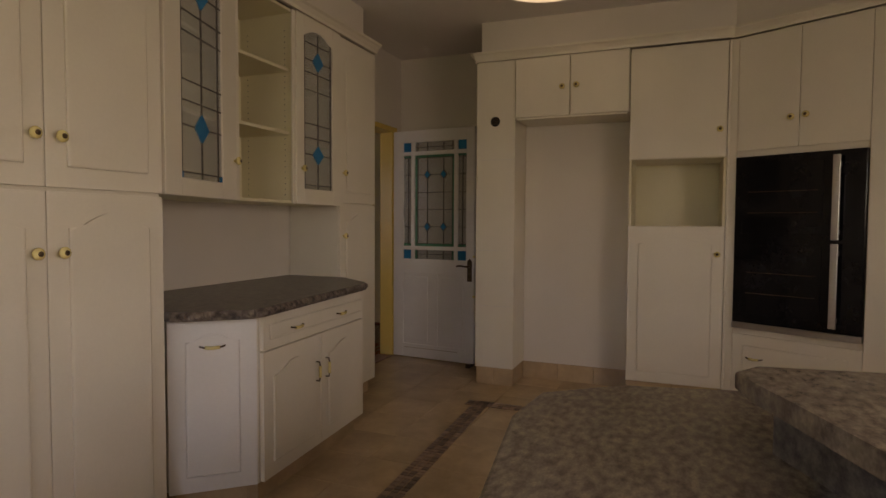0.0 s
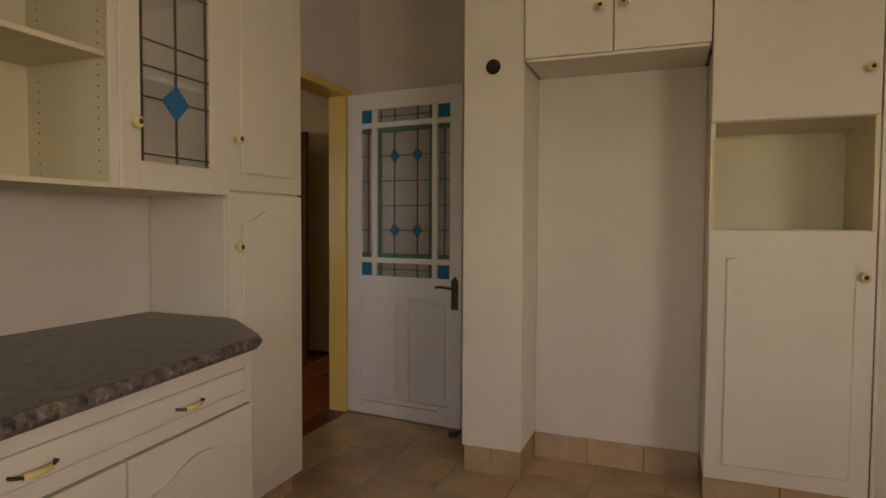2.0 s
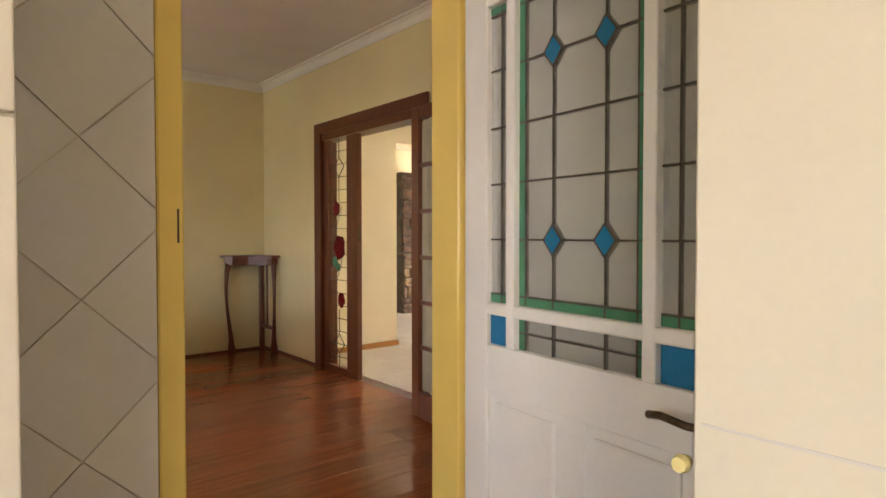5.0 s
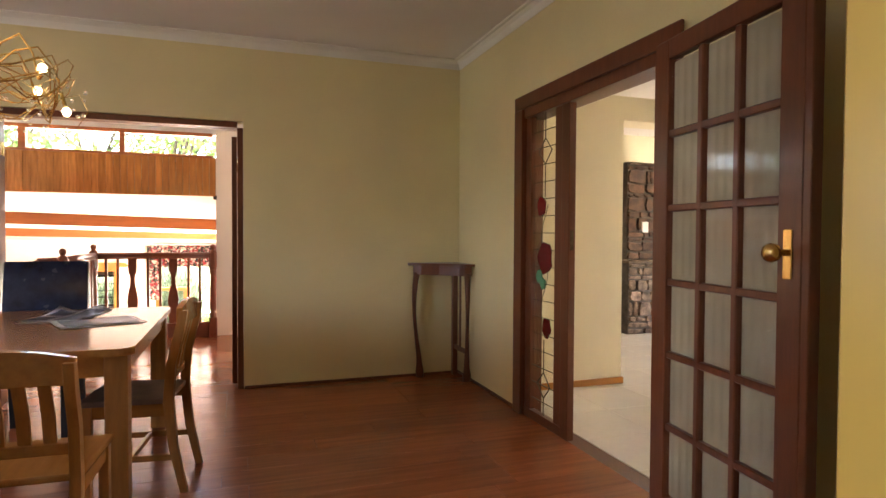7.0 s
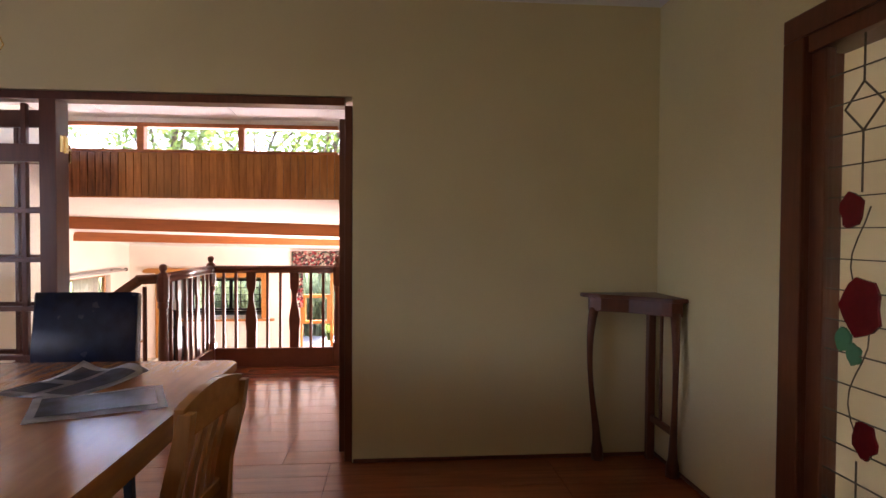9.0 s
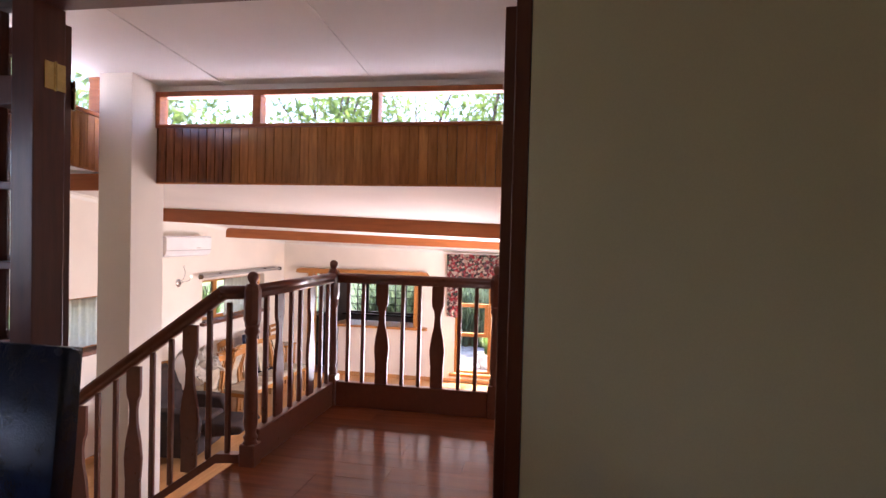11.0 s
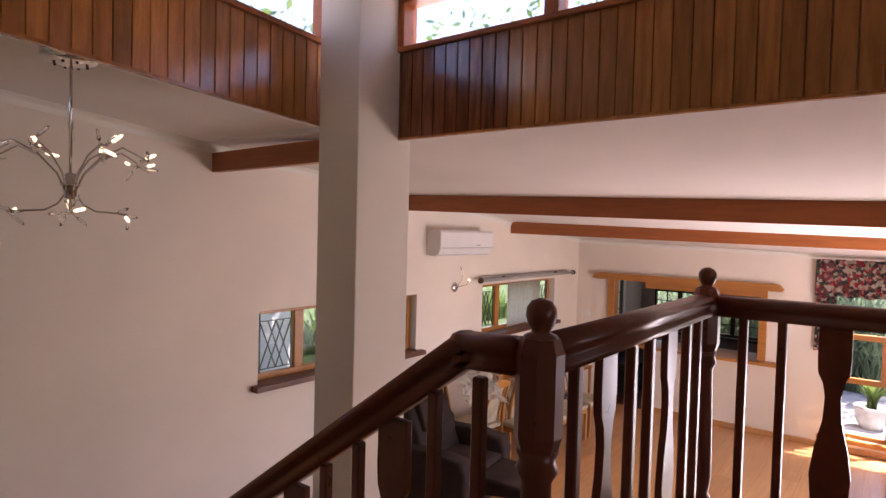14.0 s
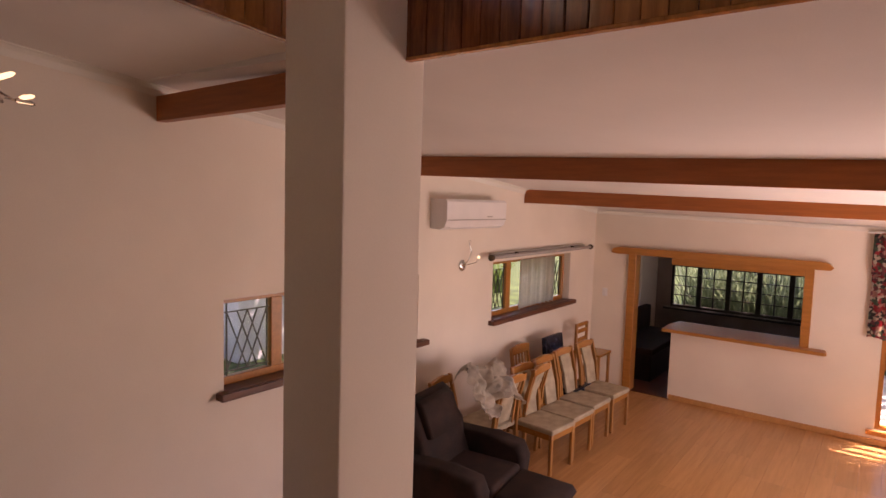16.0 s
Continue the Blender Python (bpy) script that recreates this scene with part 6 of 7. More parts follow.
part("casement", rails(bmesh.new(), [(-2.15, -2.08, -0.62, 0.02), (-1.62, -1.55, -0.62, 0.02), (-2.08, -1.62, -0.62, -0.55), (-2.08, -1.62, -0.05, 0.02)], YG - 0.045, YG + 0.02, 0.004), PINE, gw, "small pine casement")
part("pane", boxed(-2.15, -1.0, YG - 0.002, YG + 0.002, -1.29, 0.50), GLASS, gw).visible_shadow = False
part("sill", boxed(-2.28, -0.90, 14.34, 14.41, -1.40, -1.34, 0.006), PINE, gw, "pine sill board")
cur = thing("floral_curtain", Matrix.Identity(4), "dark floral curtain with a gathered valance", "curtain")


def folds(x0, x1, z0, z1, y, amp, freq, mat_name, label):
    bm = bmesh.new()
    n = int((x1 - x0) / 0.012)
    rows = [[bm.verts.new((x0 + (x1 - x0) * k / n, y + amp * math.sin(k * freq) + 0.3 * amp * math.sin(k * freq * 2.3 + z), z + 0.012 * math.sin(k * 0.35) * (1 if z == z0 else 0))) for k in range(n + 1)] for z in (z0, (z0 + z1) / 2, z1)]
    for r, s in zip(rows, rows[1:]):
        for k in range(n):
            bm.faces.new((r[k], r[k + 1], s[k + 1], s[k]))
    bmesh.ops.solidify(bm, geom=bm.faces[:], thickness=0.006)
    return part(mat_name, bm, FLORAL, cur, label, True)


folds(-2.36, -0.72, 0.50, 0.98, 14.28, 0.022, 0.5, "valance", "gathered floral valance")
folds(-2.35, -2.12, -0.24, 0.55, 14.32, 0.025, 0.8, "side_drape", "floral side drape")
folds(-0.98, -0.73, -0.24, 0.55, 14.32, 0.025, 0.8, "side_drape", "floral side drape")
part("rail", tube(bmesh.new(), [(-2.42, 14.3, 0.985), (-0.71, 14.3, 0.985)], 0.012, 8), PLASTIC, cur)
for x in (-2.3, -0.8):
    part("bracket", boxed(x - 0.01, x + 0.01, 14.3, 14.4, 0.975, 0.995), PLASTIC, cur)


# ---- living room furniture ----
def upholstered_chair(name, m, label, group):
    """A wooden chair with beige seat and back pads; front towards +x, origin on the floor."""
    c = thing(name, m, label, "chair", group)
    part("seat", boxed(-0.22, 0.23, -0.22, 0.22, 0.42, 0.475, 0.020, 3), UPHOL, c, "beige upholstered seat")
    for sy in (-1, 1):
        y = sy * 0.195
        part("front_leg", boxed(0.185, 0.22, y - 0.018, y + 0.018, 0, 0.42, 0.004), OAK_V, c)
        post = [(-0.26, 0), (-0.225, 0), (-0.20, 0.42), (-0.225, 0.70), (-0.30, 1.0), (-0.335, 1.0), (-0.262, 0.70), (-0.237, 0.42)]
        part("back_post", prism(bmesh.new(), post, y - 0.016, y + 0.016, "y", 0.004), OAK_V, c)
        part("side_rail", boxed(-0.21, 0.19, y - 0.010, y + 0.010, 0.36, 0.42, 0.003), OAK, c)
        part("slat", prism(bmesh.new(), [(-0.222, 0.46), (-0.210, 0.46), (-0.245, 0.72), (-0.312, 0.96), (-0.324, 0.96), (-0.257, 0.72)], y * 0.70 - 0.012, y * 0.70 + 0.012, "y", 0.002), OAK_V, c)
    part("front_rail", boxed(0.195, 0.215, -0.18, 0.18, 0.36, 0.42, 0.003), OAK, c)
    n = 10
    crest = [(-0.205 + 0.41 * k / n, 0.985 + 0.03 * math.sin(math.pi * k / n)) for k in range(n + 1)] + [(0.205, 0.925), (-0.205, 0.925)]
    part("crest_rail", prism(bmesh.new(), crest, -0.33, -0.298, "x", 0.004), OAK, c)
    part("back_pad", prism(bmesh.new(), [(-0.205, 0.50), (-0.175, 0.50), (-0.215, 0.72), (-0.285, 0.93), (-0.315, 0.93), (-0.245, 0.72)], -0.105, 0.105, "y", 0.010, 2), UPHOL, c, "beige upholstered back pad")
    return c


first = upholstered_chair("upholstered_chair", pose(-4.93, 11.34, LF, 0, 0, -6), "oak dining chair with beige upholstered seat and back", "row of stored dining chairs")
for x, y, a in ((-4.92, 11.80, -4), (-4.92, 12.30, -3), (-4.89, 12.83, -5)):
    copy_thing(first, pose(x, y, LF, 0, 0, a))
for x, y, a in ((-5.40, 10.95, 176), (-5.38, 11.45, 184)):
    copy_thing(first, pose(x, y, LF, 0, 0, a))
w9 = wooden_chair("wooden_chair", pose(-5.42, 12.02, LF, 0, 0, 90), "oak slat-back chair stored against the wall", "row of stored dining chairs", 1.0)
lc2 = copy_thing(lc, pose(-5.40, 12.62, LF, 0, 0, 90))
lc2["label"] = "black leather dining chair stored against the wall"
stool = thing("bar_chair", pose(-5.38, 13.55, LF, 0, 0, 0), "tall pine bar chair with a ladder back", "chair")
for sx in (-1, 1):
    for sy in (-1, 1):
        part("leg", boxed(sx * 0.17 - 0.018, sx * 0.17 + 0.018, sy * 0.17 - 0.018, sy * 0.17 + 0.018, 0, 0.70 if sx > 0 else 1.08, 0.004), OAK_V, stool)
    part("footrest", boxed(sx * 0.17 - 0.012, sx * 0.17 + 0.012, -0.155, 0.155, 0.25, 0.28, 0.003), OAK, stool)
part("seat", boxed(-0.2, 0.2, -0.2, 0.2, 0.68, 0.715, 0.008, 2), OAK, stool)
for z in (0.82, 0.94, 1.03):
    part("back_slat", boxed(-0.182, -0.160, -0.155, 0.155, z, z + 0.055, 0.006), OAK, stool)

heap = thing("cloth_heap", pose(-5.20, 10.52, LF + 0.86), "crumpled beige dust sheet thrown over the stored chairs", "cloth")
bm = bmesh.new()
n = 40
gr = []
for i in range(n + 1):
    row = []
    for j in range(n + 1):
        u, v = i / n, j / n
        lip = 0.05 * math.sin(v * 9.0) + 0.04 * math.sin(v * 21.0 + 1)
        x = -0.16 + 0.38 * u + lip * u
        z = 0.20 + 0.10 * math.sin(math.pi * min(1, u * 2.2)) - 0.36 * max(0, u - 0.38) - 0.10 * abs(v - 0.45) + 0.06 * math.sin(v * 7 + u * 3)
        p = Vector((u * 2.4, v * 3.2, 0.4))
        c = 0.07 * abs(noise.noise(p * 1.7)) + 0.045 * abs(noise.noise(p * 3.9)) + 0.02 * abs(noise.noise(p * 8.5))
        row.append(bm.verts.new((x + c * 1.2, -0.30 + 0.58 * v + 0.05 * noise.noise(p * 2.1 + Vector((3, 1, 2))) + 0.05 * u * (v - 0.5), z + c)))
    gr.append(row)
for i in range(n):
    for j in range(n):
        bm.faces.new((gr[i][j], gr[i + 1][j], gr[i + 1][j + 1], gr[i][j + 1]))
bmesh.ops.solidify(bm, geom=bm.faces[:], thickness=0.006)
part("sheet", bm, CLOTH, heap, "", True)
prop = copy_thing(first, pose(-5.28, 10.42, LF, 0, 0, 8))
prop["label"] = "oak upholstered chair under a crumpled dust sheet"

rec = thing("recliner", pose(-4.97, 9.92, LF, 0, 0, 7), "dark brown suede recliner armchair with the footrest out", "armchair")
part("base", boxed(-0.40, 0.36, -0.34, 0.34, 0.05, 0.34, 0.03, 3), BROWN_SUEDE, rec)
part("seat_cushion", boxed(-0.28, 0.42, -0.29, 0.29, 0.33, 0.49, 0.06, 4), BROWN_SUEDE, rec, "", True)
part("back_cushion", prism(bmesh.new(), [(-0.30, 0.42), (-0.10, 0.44), (-0.22, 0.75), (-0.33, 1.00), (-0.42, 1.05), (-0.52, 0.98), (-0.45, 0.60)], -0.37, 0.37, "y", 0.085, 5), BROWN_SUEDE, rec, "", True)
part("head_pad", prism(bmesh.new(), [(-0.22, 0.72), (-0.16, 0.74), (-0.26, 1.0), (-0.34, 1.03), (-0.36, 0.95)], -0.26, 0.26, "y", 0.025, 3), BROWN_SUEDE, rec, "", True)
for sy in (-1, 1):
    part("arm", prism(bmesh.new(), [(-0.38, 0.08), (0.38, 0.08), (0.42, 0.50), (0.36, 0.62), (0.10, 0.64), (-0.36, 0.64)], sy * 0.415 - 0.10, sy * 0.415 + 0.10, "y", 0.055, 4), BROWN_SUEDE, rec, "padded arm", True)
part("footrest", prism(bmesh.new(), [(0.40, 0.30), (0.46, 0.27), (0.86, 0.33), (0.92, 0.38), (0.88, 0.43), (0.44, 0.45)], -0.29, 0.29, "y", 0.035, 3), BROWN_SUEDE, rec, "raised padded footrest", True)


def branch_chandelier(m):
    c = thing("branch_chandelier", m, "chrome branch chandelier with clusters of lit bulbs", "chandelier")
    part("canopy", lathe(bmesh.new(), [(0.03, -0.05), (0.095, -0.036), (0.122, -0.014), (0.122, 0.02), (0.02, 0.02)], 28, (0, 0, 0.60)), CHROME, c, "chrome canopy", True)
    part("rod", tube(bmesh.new(), [(0, 0, 0.56), (0, 0, 0.02)], 0.007, 10), CHROME, c)
    part("rod_joint", tube(bmesh.new(), [(0, 0, 0.30), (0, 0, 0.26)], 0.011, 10), CHROME, c)
    part("hub", lathe(bmesh.new(), [(0.01, -0.06), (0.028, -0.05), (0.028, 0.0), (0.045, 0.004), (0.045, 0.010), (0.022, 0.02), (0.022, 0.06), (0.01, 0.065)], 20), CHROME, c, "", True)
    for k in range(8):
        a = 2 * math.pi * k / 8
        part("stud", ball(bmesh.new(), (0.07 * math.cos(a), 0.07 * math.sin(a), 0.557), 0.007, 8), BRONZE, c)
    rr = random.Random(5)
    for k in range(12):
        a = 2 * math.pi * k / 12 + 0.15
        up = k % 3 != 2
        r = (0.36 if k % 2 else 0.28) if up else 0.24
        d = Vector((math.cos(a), math.sin(a), 0))
        if up:
            q = [Vector((0, 0, -0.03)) + d * 0.02, d * 0.06 + Vector((0, 0, 0.06)), d * 0.14 + Vector((0, 0, 0.14)), d * 0.24 + Vector((0, 0, 0.185)), d * r + Vector((0, 0, 0.175 - 0.05 * (k % 2)))]
        else:
            q = [Vector((0, 0, -0.03)) + d * 0.02, d * 0.05 + Vector((0, 0, -0.08)), d * 0.10 + Vector((0, 0, -0.11)), d * 0.17 + Vector((0, 0, -0.115)), d * r + Vector((0, 0, -0.12))]
        f = [q[i].lerp(q[i + 1], s / 4) for i in range(4) for s in range(4)] + [q[4]]
        arm = part("arm", tube(bmesh.new(), f, 0.0045, 7), CHROME, c, "curved chrome arm", True)
        for s in range(4):
            o = (Vector((rr.uniform(-1, 1), rr.uniform(-1, 1), rr.uniform(-0.8, 1))) + d * 0.5).normalized()
            b0 = q[4] - d * 0.022 * s
            part("twig", tube(bmesh.new(), [b0, b0 + o * 0.035], 0.0025, 5), CHROME, arm)
            part("bulb", tube(bmesh.new(), [b0 + o * 0.030, b0 + o * 0.040, b0 + o * 0.078, b0 + o * 0.088], 0.008, 8, [0.005, 0.0085, 0.0075, 0.003]), BULB if (s + k) % 3 == 0 else CRYSTAL, arm, "small glass bulb", True)
    return c


branch_chandelier(pose(-4.48, 6.235, 1.385))
latch = thing("wall_bracket", pose(-0.72, 7.50, 1.66), "small black bracket at the wall's corner", "bracket")
part("plate", boxed(-0.01, 0.03, -0.02, 0.015, 0.0, 0.05, 0.004), BLACK, latch)

# ---- hall: stone chimney breast, ledge shelves, small white box ----
sw = thing("stone_wall", Matrix.Identity(4), "rough brown rubble stone chimney breast", "stone wall", "", "structure")
part("core", boxed(4.30, 4.86, 6.24, 6.62, 0, 2.20), MORTAR, sw)
part("lower_core", boxed(4.20, 4.90, 6.06, 6.24, 0, 0.90), MORTAR, sw)
part("ledge", boxed(4.16, 4.94, 6.00, 6.26, 0.90, 0.935, 0.006), STONE, sw)
rr = random.Random(21)


def stone_course(x0, x1, y, z0, z1, mat):
    z = z0
    while z < z1 - 0.03:
        h = min(rr.uniform(0.05, 0.19), z1 - z)
        x = x0
        while x < x1 - 0.02:
            w = min(rr.uniform(0.06, 0.30), x1 - x)
            j = [rr.uniform(0, 0.024) for _ in range(8)]
            p = [(x + 0.005 + j[0], z + 0.005 + j[1]), (x + w * 0.5, z + 0.004 + j[2] * 0.5), (x + w - 0.005 - j[3], z + 0.005 + j[4]), (x + w - 0.004, z + h * 0.5), (x + w - 0.006 - j[5], z + h - 0.005 - j[6]), (x + 0.006 + j[7], z + h - 0.006), (x + 0.004, z + h * 0.5)]
            bm = prism(bmesh.new(), p, y - rr.uniform(0.012, 0.045), y + 0.002, "y", 0.005, 1)
            part("stone", bm, mat, sw)
            x += w
        z += h


stone_course(4.20, 4.90, 6.06, 0.0, 0.90, STONE)
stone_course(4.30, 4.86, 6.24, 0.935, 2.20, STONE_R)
nt = thing("wall_niche_column", Matrix.Identity(4), "cream wall end with two dark ledges in the hall", "column", "", "structure")
part("column", boxed(4.91, 4.99, 6.30, 6.62, 0, 1.82, 0.004), HWALL, nt)
for z in (0.56, 0.92):
    part("ledge", boxed(4.88, 5.30, 6.06, 6.3, z, z + 0.025, 0.004), SILL, nt, "dark ledge")
tb = thing("thermostat_box", pose(4.55, 6.205, 1.36), "small white box on the stone wall", "control box")
part("case", boxed(-0.05, 0.05, -0.02, 0.035, -0.07, 0.07, 0.006), PLASTIC, tb)
pw = thing("window_panel", Matrix.Identity(4), "varnished pine boarding under the hall window", "panelling", "", "structure")
for k in range(18):
    part("board", boxed(5.36 + k * 0.1 + 0.003, 5.46 + k * 0.1 - 0.003, 7.87, 7.9, 0.12, 0.60, 0.003), PINE, pw)
ruge = thing("hall_rug", pose(6.2, 6.7, 0.0), "flat grey rug on the hall tiles", "rug")
part("rug_surface", boxed(-0.9, 0.9, -0.5, 0.5, 0.0, 0.012, 0.004), UPHOL, ruge)

# ---- outdoors ----
bm = bmesh.new()
bmesh.ops.create_grid(bm, x_segments=4, y_segments=4, size=400)
for v in bm.verts:
    v.co.z = -1.80
structure("ground", bm, GRASS, "garden lawn around the house", "ground")
structure("terrace", boxed(-4.0, 2.0, 14.6, 19.0, -1.78, -1.62), PAVE, "pale garden paving outside the window", "pavement")
post = thing("gate_pillar", pose(-11.5, 12.4, -1.8), "pale plastered gate pillar on the lawn", "pillar")
part("shaft", boxed(-0.3, 0.3, -0.55, 0.55, 0.0, 1.75, 0.02), GARDEN_P, post)
part("cap", boxed(-0.34, 0.34, -0.6, 0.6, 1.75, 1.83, 0.02), PAVE, post)
gwall = thing("garden_wall", Matrix.Identity(4), "low pinkish plastered garden edging wall", "wall", "", "structure")
part("wall", boxed(-7.0, 6.0, 19.4, 19.6, -1.8, -1.25), GARDEN, gwall)
part("coping", boxed(-7.0, 6.0, 19.36, 19.64, -1.25, -1.19, 0.01), PAVE, gwall)


def tree(name, m, h, spread, seed, leaves, base, label, size=0.10):
    """A tapered trunk, limbs, and a crown of many small leaves in uneven clumps."""
    rr = random.Random(seed)
    t = thing(name, m, label, "tree", "garden trees")
    trunk = [(0.06 * math.sin(k), 0.05 * math.cos(k * 1.3), base * 1.25 * k / 7) for k in range(8)]
    part("trunk", tube(bmesh.new(), trunk, 0.1, 10, [0.16 - 0.012 * k for k in range(8)]), BARK, t, "", True)
    bm = bmesh.new()
    tips = []
    for k in range(11):
        a = rr.random() * 6.28
        r = spread * rr.uniform(0.35, 1.0)
        z0 = base * rr.uniform(0.55, 1.2)
        z1 = z0 + (h - z0) * rr.uniform(0.15, 0.95)
        tip = Vector((r * math.cos(a), r * math.sin(a), z1))
        pts = [Vector((0, 0, z0)).lerp(tip, s / 4) + Vector((0, 0, 0.25 * math.sin(math.pi * s / 4))) for s in range(5)]
        tube(bm, pts, 0.03, 6, [0.06, 0.05, 0.04, 0.028, 0.015])
        tips += [tip, pts[3], pts[2]]
    part("limbs", bm, BARK, t, "", True)
    verts, faces = [], []
    for k in range(leaves):
        c = tips[rr.randrange(len(tips))]
        d = Vector((rr.gauss(0, 1), rr.gauss(0, 1), rr.gauss(0, 0.7))) * spread * 0.22
        p = c + d
        a, b = Vector((rr.gauss(0, 1), rr.gauss(0, 1), rr.gauss(0, 1))).normalized(), Vector((rr.gauss(0, 1), rr.gauss(0, 1), rr.gauss(0, 1)))
        b = (b - a * b.dot(a)).normalized()
        s = size * rr.uniform(0.6, 1.3)
        i = len(verts)
        verts += [p - a * s, p + b * s * 0.45, p + a * s, p - b * s * 0.45]
        faces.append((i, i + 1, i + 2, i + 3))
    me = bpy.data.meshes.new("crown")
    me.from_pydata(verts, [], faces)
    me.materials.append(LEAF)
    ob = new("crown", me)
    ob.parent = t
    ob["kind"] = "stuff"
    return t


TREES = ((-2.4, 19.8, 10.6, 3.4, 4.4), (-7.4, 20.8, 10.2, 3.5, 4.6), (2.6, 21.0, 11.0, 3.4, 4.7), (-4.9, 22.5, 11.6, 3.2, 4.8),
         (-10.4, 8.4, 8.2, 2.6, 3.0), (-9.9, 12.8, 7.6, 2.4, 2.8), (-11.5, 4.6, 8.8, 3.0, 3.0), (-11.0, 17.0, 8.0, 2.8, 3.0))
for i, (x, y, h, s, b) in enumerate(TREES):
    tree("garden_tree", pose(x, y, -1.8, 0, 0, i * 50), h, s, 40 + i, 3400 if i < 4 else 5200, b, "leafy green garden tree behind the windows", 0.12)


def blades(name, m, count, length, spread, seed, mat, label, width=0.03, category="plant"):
    rr = random.Random(seed)
    t = thing(name, m, label, category)
    verts, faces = [], []
    for k in range(count):
        a = rr.random() * 6.28
        o = Vector((rr.uniform(-spread, spread), rr.uniform(-0.3, 0.3) * min(1, spread * 2), 0))
        L = length * rr.uniform(0.6, 1.1)
        bend = rr.uniform(0.2, 0.8)
        d = Vector((math.cos(a), math.sin(a), 0))
        sd = Vector((-d.y, d.x, 0)) * width * 0.5
        i = len(verts)
        for s in range(5):
            q = s / 4
            p = o + d * L * bend * q * q * 0.9 + Vector((0, 0, L * (q - 0.35 * bend * q * q)))
            w = (1 - q) * 0.9 + 0.1
            verts += [p - sd * w, p + sd * w]
        for s in range(4):
            faces.append((i + 2 * s, i + 2 * s + 1, i + 2 * s + 3, i + 2 * s + 2))
    me = bpy.data.meshes.new("foliage")
    me.from_pydata(verts, [], faces)
    me.materials.append(mat)
    ob = new("foliage", me)
    ob.parent = t
    ob["kind"] = "stuff"
    return t


blades("reed_bed", pose(-3.6, 18.9, -1.8), 1500, 2.7, 2.0, 3, REED, "dense green reeds outside the bar windows", 0.05, "reeds")
blades("shrub", pose(-9.2, 8.9, -1.8), 420, 0.8, 2.0, 4, LEAF, "green shrub outside the low window", 0.08, "shrub")
blades("shrub", pose(-8.2, 12.9, -1.8), 600, 1.8, 1.6, 5, LEAF, "tall green shrub outside the low window", 0.08, "shrub")
blades("hedge", pose(-12.6, 13.0, -1.8, 0, 0, 90), 1500, 1.3, 10.0, 12, LEAF, "dense green hedge along the garden edge", 0.10, "hedge")
for x, y, sd in ((-1.75, 16.2, 6), (-1.25, 16.7, 7)):
    pot = thing("plant_pot", pose(x, y, -1.62), "pale round garden pot with a spiky plant", "plant pot")
    part("pot", lathe(bmesh.new(), [(0.14, 0), (0.20, 0.12), (0.22, 0.28), (0.24, 0.30), (0.24, 0.34), (0.20, 0.34), (0.19, 0.28)], 20), PAVE, pot, "", True)
    blades("agave", pose(x, y, -1.32), 60, 0.5, 0.04, sd, LEAF, "spiky green plant growing in the pot", 0.06)

# ---- pieces: boards, planks and tiles ----
meshes = {}


def piece(name, dims, mat, parent, m, bevel=0.002):
    key = (name, dims, mat.name)
    if key not in meshes:
        bm = boxed(0, dims[0], 0, dims[1], 0, dims[2], bevel)
        me = bpy.data.meshes.new(name)
        bm.to_mesh(me)
        bm.free()
        me.materials.append(mat)
        meshes[key] = me
    ob = new(name, meshes[key])
    ob.parent = parent
    ob.matrix_basis = m
    return ob


def by_name(n):
    return bpy.data.objects[n]


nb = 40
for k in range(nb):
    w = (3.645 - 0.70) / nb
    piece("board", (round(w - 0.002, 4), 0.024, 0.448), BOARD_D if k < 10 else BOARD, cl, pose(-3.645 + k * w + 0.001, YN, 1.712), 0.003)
nb = 32
for k in range(nb):
    w = (7.31 - 4.94) / nb
    y = 7.31 - (k + 1) * w
    piece("board", (0.024, round(w - 0.002, 4), 0.43), BOARD, cw, pose(XW - 0.024, y + 0.001, 1.778 + cz(y + w / 2)), 0.003)


def planks(parent, x0, x1, y0, y1, z, along, mat, length, width, seed, skip=None, th=0.008):
    rr = random.Random(seed)
    a0, a1, b0, b1 = (x0, x1, y0, y1) if along == "x" else (y0, y1, x0, x1)
    b = b0
    while b < b1 - 0.01:
        w = min(width, b1 - b)
        a = a0 - rr.choice((0.0, 0.3, 0.6, 0.9)) * length
        while a < a1 - 0.01:
            s, e = max(a, a0), min(a + length, a1)
            if e - s > 0.02:
                if along == "x":
                    piece("plank", (round(e - s - 0.0014, 3), round(w - 0.0014, 3), th), mat, parent, pose(s, b, z - th), 0.0008)
                else:
                    piece("plank", (round(w - 0.0014, 3), round(e - s - 0.0014, 3), th), mat, parent, pose(b, s, z - th), 0.0008)
            a += length
        b += width


planks(by_name("floor_dining"), -4.4, 1.44, 0.15, 4.80, 0.0, "x", LAMINATE, 1.29, 0.194, 1)
planks(by_name("floor_landing"), -2.10, 1.4, 4.802, 7.52, 0.0, "x", LAMINATE, 1.29, 0.194, 2)
planks(by_name("floor_living"), -5.78, -0.70, 6.4, 14.4, LF, "y", BEECH, 1.29, 0.194, 3)


def tiles(parent, x0, x1, y0, y1, z, size, mat, th=0.010):
    x = x0
    while x < x1 - 0.01:
        y = y0
        while y < y1 - 0.01:
            piece("tile", (round(min(size, x1 - x) - 0.003, 3), round(min(size, y1 - y) - 0.003, 3), th), mat, parent, pose(x, y, z - th), 0.0015)
            y += size
        x += size


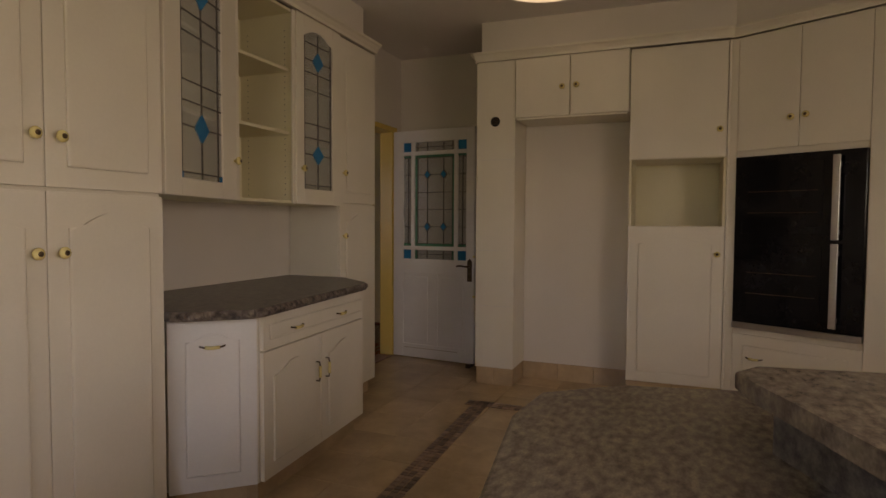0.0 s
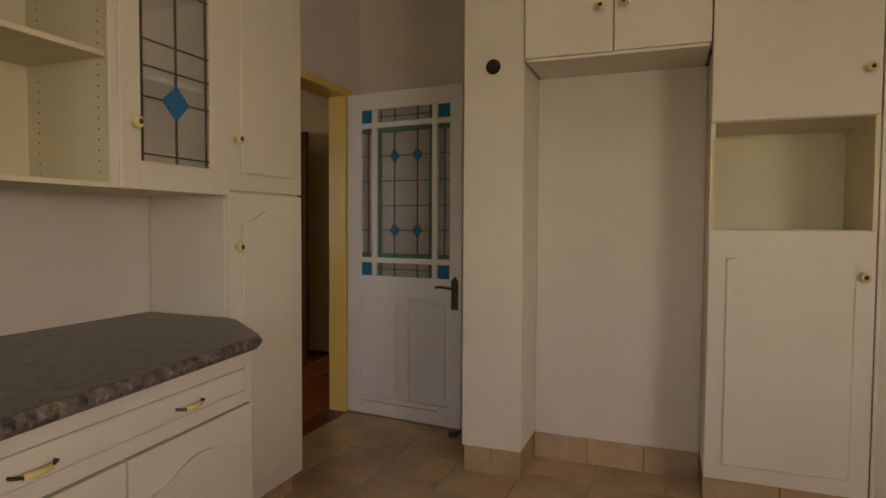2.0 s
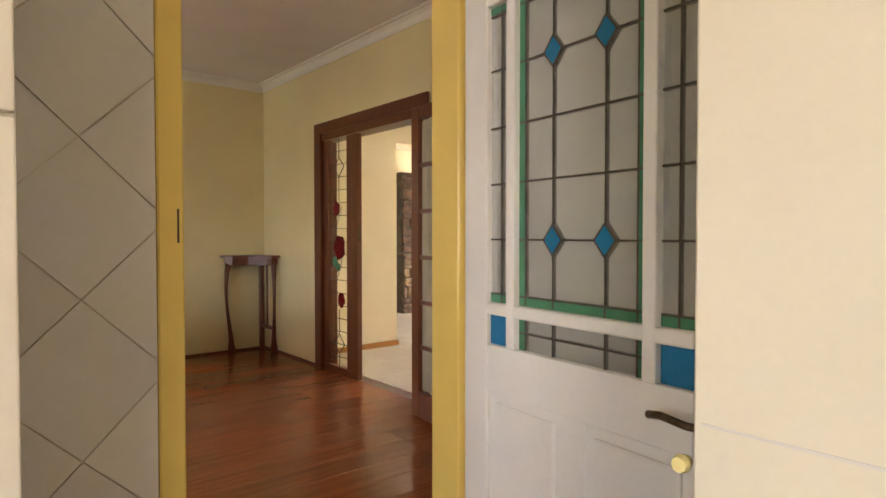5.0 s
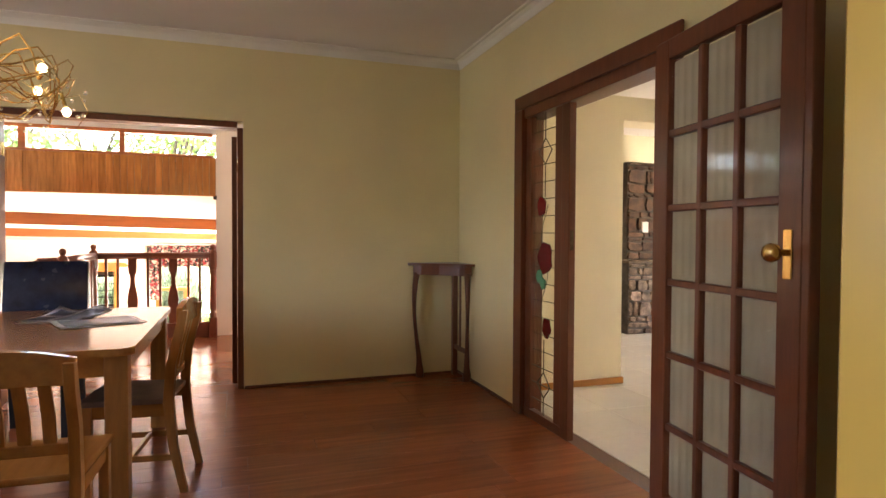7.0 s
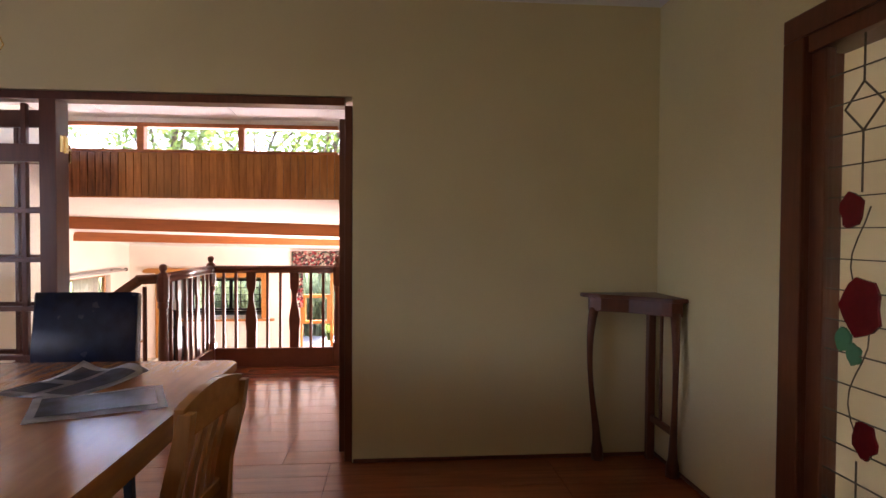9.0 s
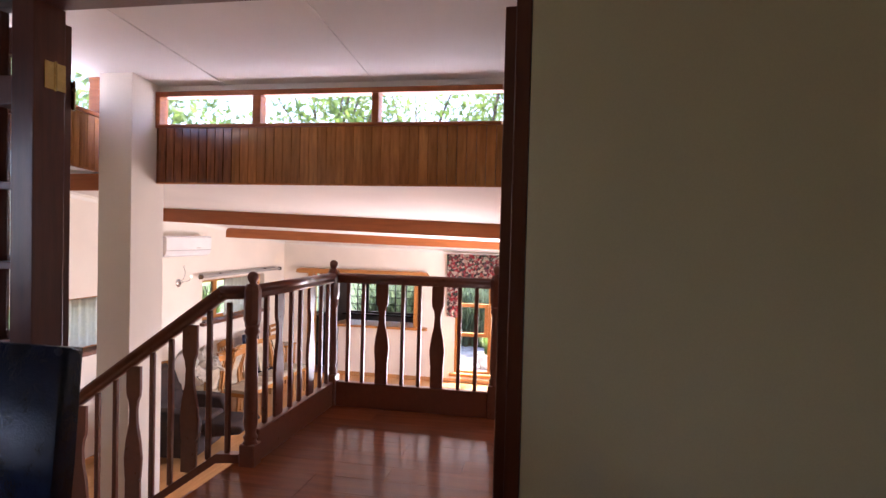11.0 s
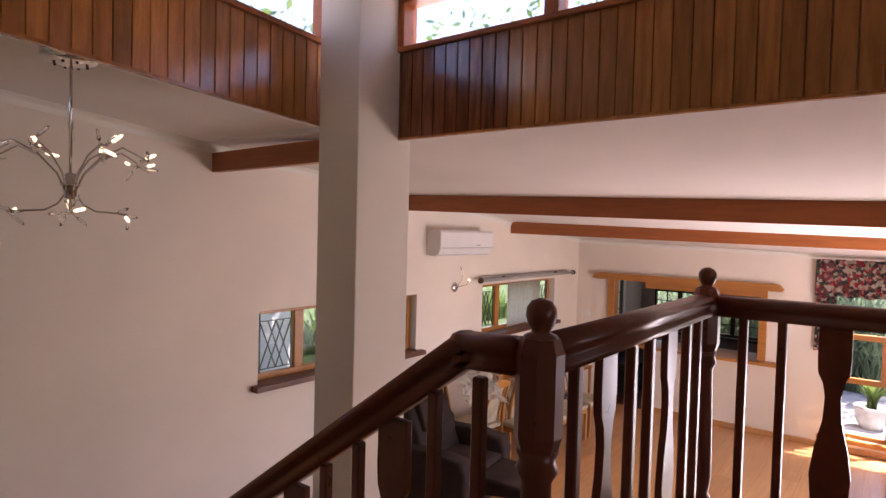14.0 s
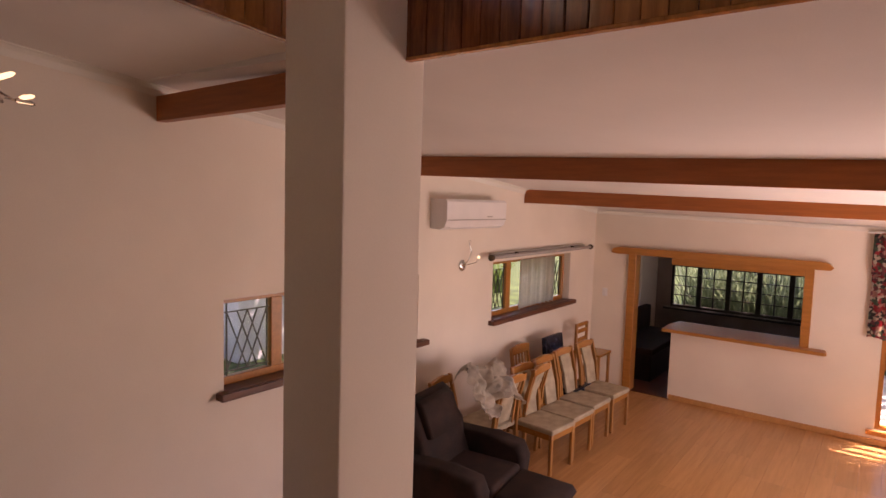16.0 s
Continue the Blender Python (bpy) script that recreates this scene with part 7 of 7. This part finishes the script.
tiles(by_name("floor_kitchen"), -5.2, 0.16, -4.3, 0.0, 0.0, 0.335, TILE)
tiles(by_name("floor_hall"), 1.56, 7.6, 1.9, 7.9, 0.0, 0.5, HTILE)
bm = bmesh.new()
rr = random.Random(9)
for ax, a0, a1, c in (("x", -3.4, -1.04, -1.21), ("y", -3.2, -1.155, -1.09)):
    a = a0
    while a < a1:
        la = rr.uniform(0.026, 0.05)
        for r in range(3):
            b = c - 0.055 + r * 0.037
            q = (a + 0.002, a + la - 0.002, b + 0.002, b + 0.035)
            if ax == "y":
                q = (q[2], q[3], q[0], q[1])
            else:
                sh = -0.035 * (-1.04 - q[0])
                q = (q[0], q[1], q[2] + sh, q[3] + sh)
            box(bm, *q, 0.0005, 0.004, 0.001)
        a += la
tagged(part("mosaic_border", bm, MOSAIC, None), "brown mosaic stone border set in the kitchen floor", "mosaic border", "", "structure")


def clip(poly, axis, lim, keep_less):
    out = []
    for i, p in enumerate(poly):
        q = poly[(i + 1) % len(poly)]
        pin = (p[axis] <= lim) == keep_less or p[axis] == lim
        qin = (q[axis] <= lim) == keep_less or q[axis] == lim
        if pin:
            out.append(p)
        if pin != qin:
            t = (lim - p[axis]) / (q[axis] - p[axis])
            out.append((p[0] + t * (q[0] - p[0]), p[1] + t * (q[1] - p[1])))
    return out


kn = by_name("wall_kitchen_north")
structure("tile_bed", boxed(-1.088, -0.840, -0.003, 0.0, 0.0, 2.40), WGROUT, "beige grout between the diagonal wall tiles", "wall tiles")
hd = 0.152
for i in range(-1, 4):
    for j in range(-10, 10):
        if (i + j) % 2:
            cx, cz0 = -0.82 - hd * i, 1.237 + hd * j
            g = hd - 0.002
            poly = [(cx - g, cz0), (cx, cz0 - g), (cx + g, cz0), (cx, cz0 + g)]
            for axis, lim, less in ((0, -0.841, True), (0, -1.087, False), (1, 2.40, True), (1, 0.003, False)):
                poly = clip(poly, axis, lim, less)
                if len(poly) < 3:
                    break
            if len(poly) >= 3:
                part("wall_tile", prism(bmesh.new(), poly, -0.009, -0.003, "y"), KTILE_W, kn)
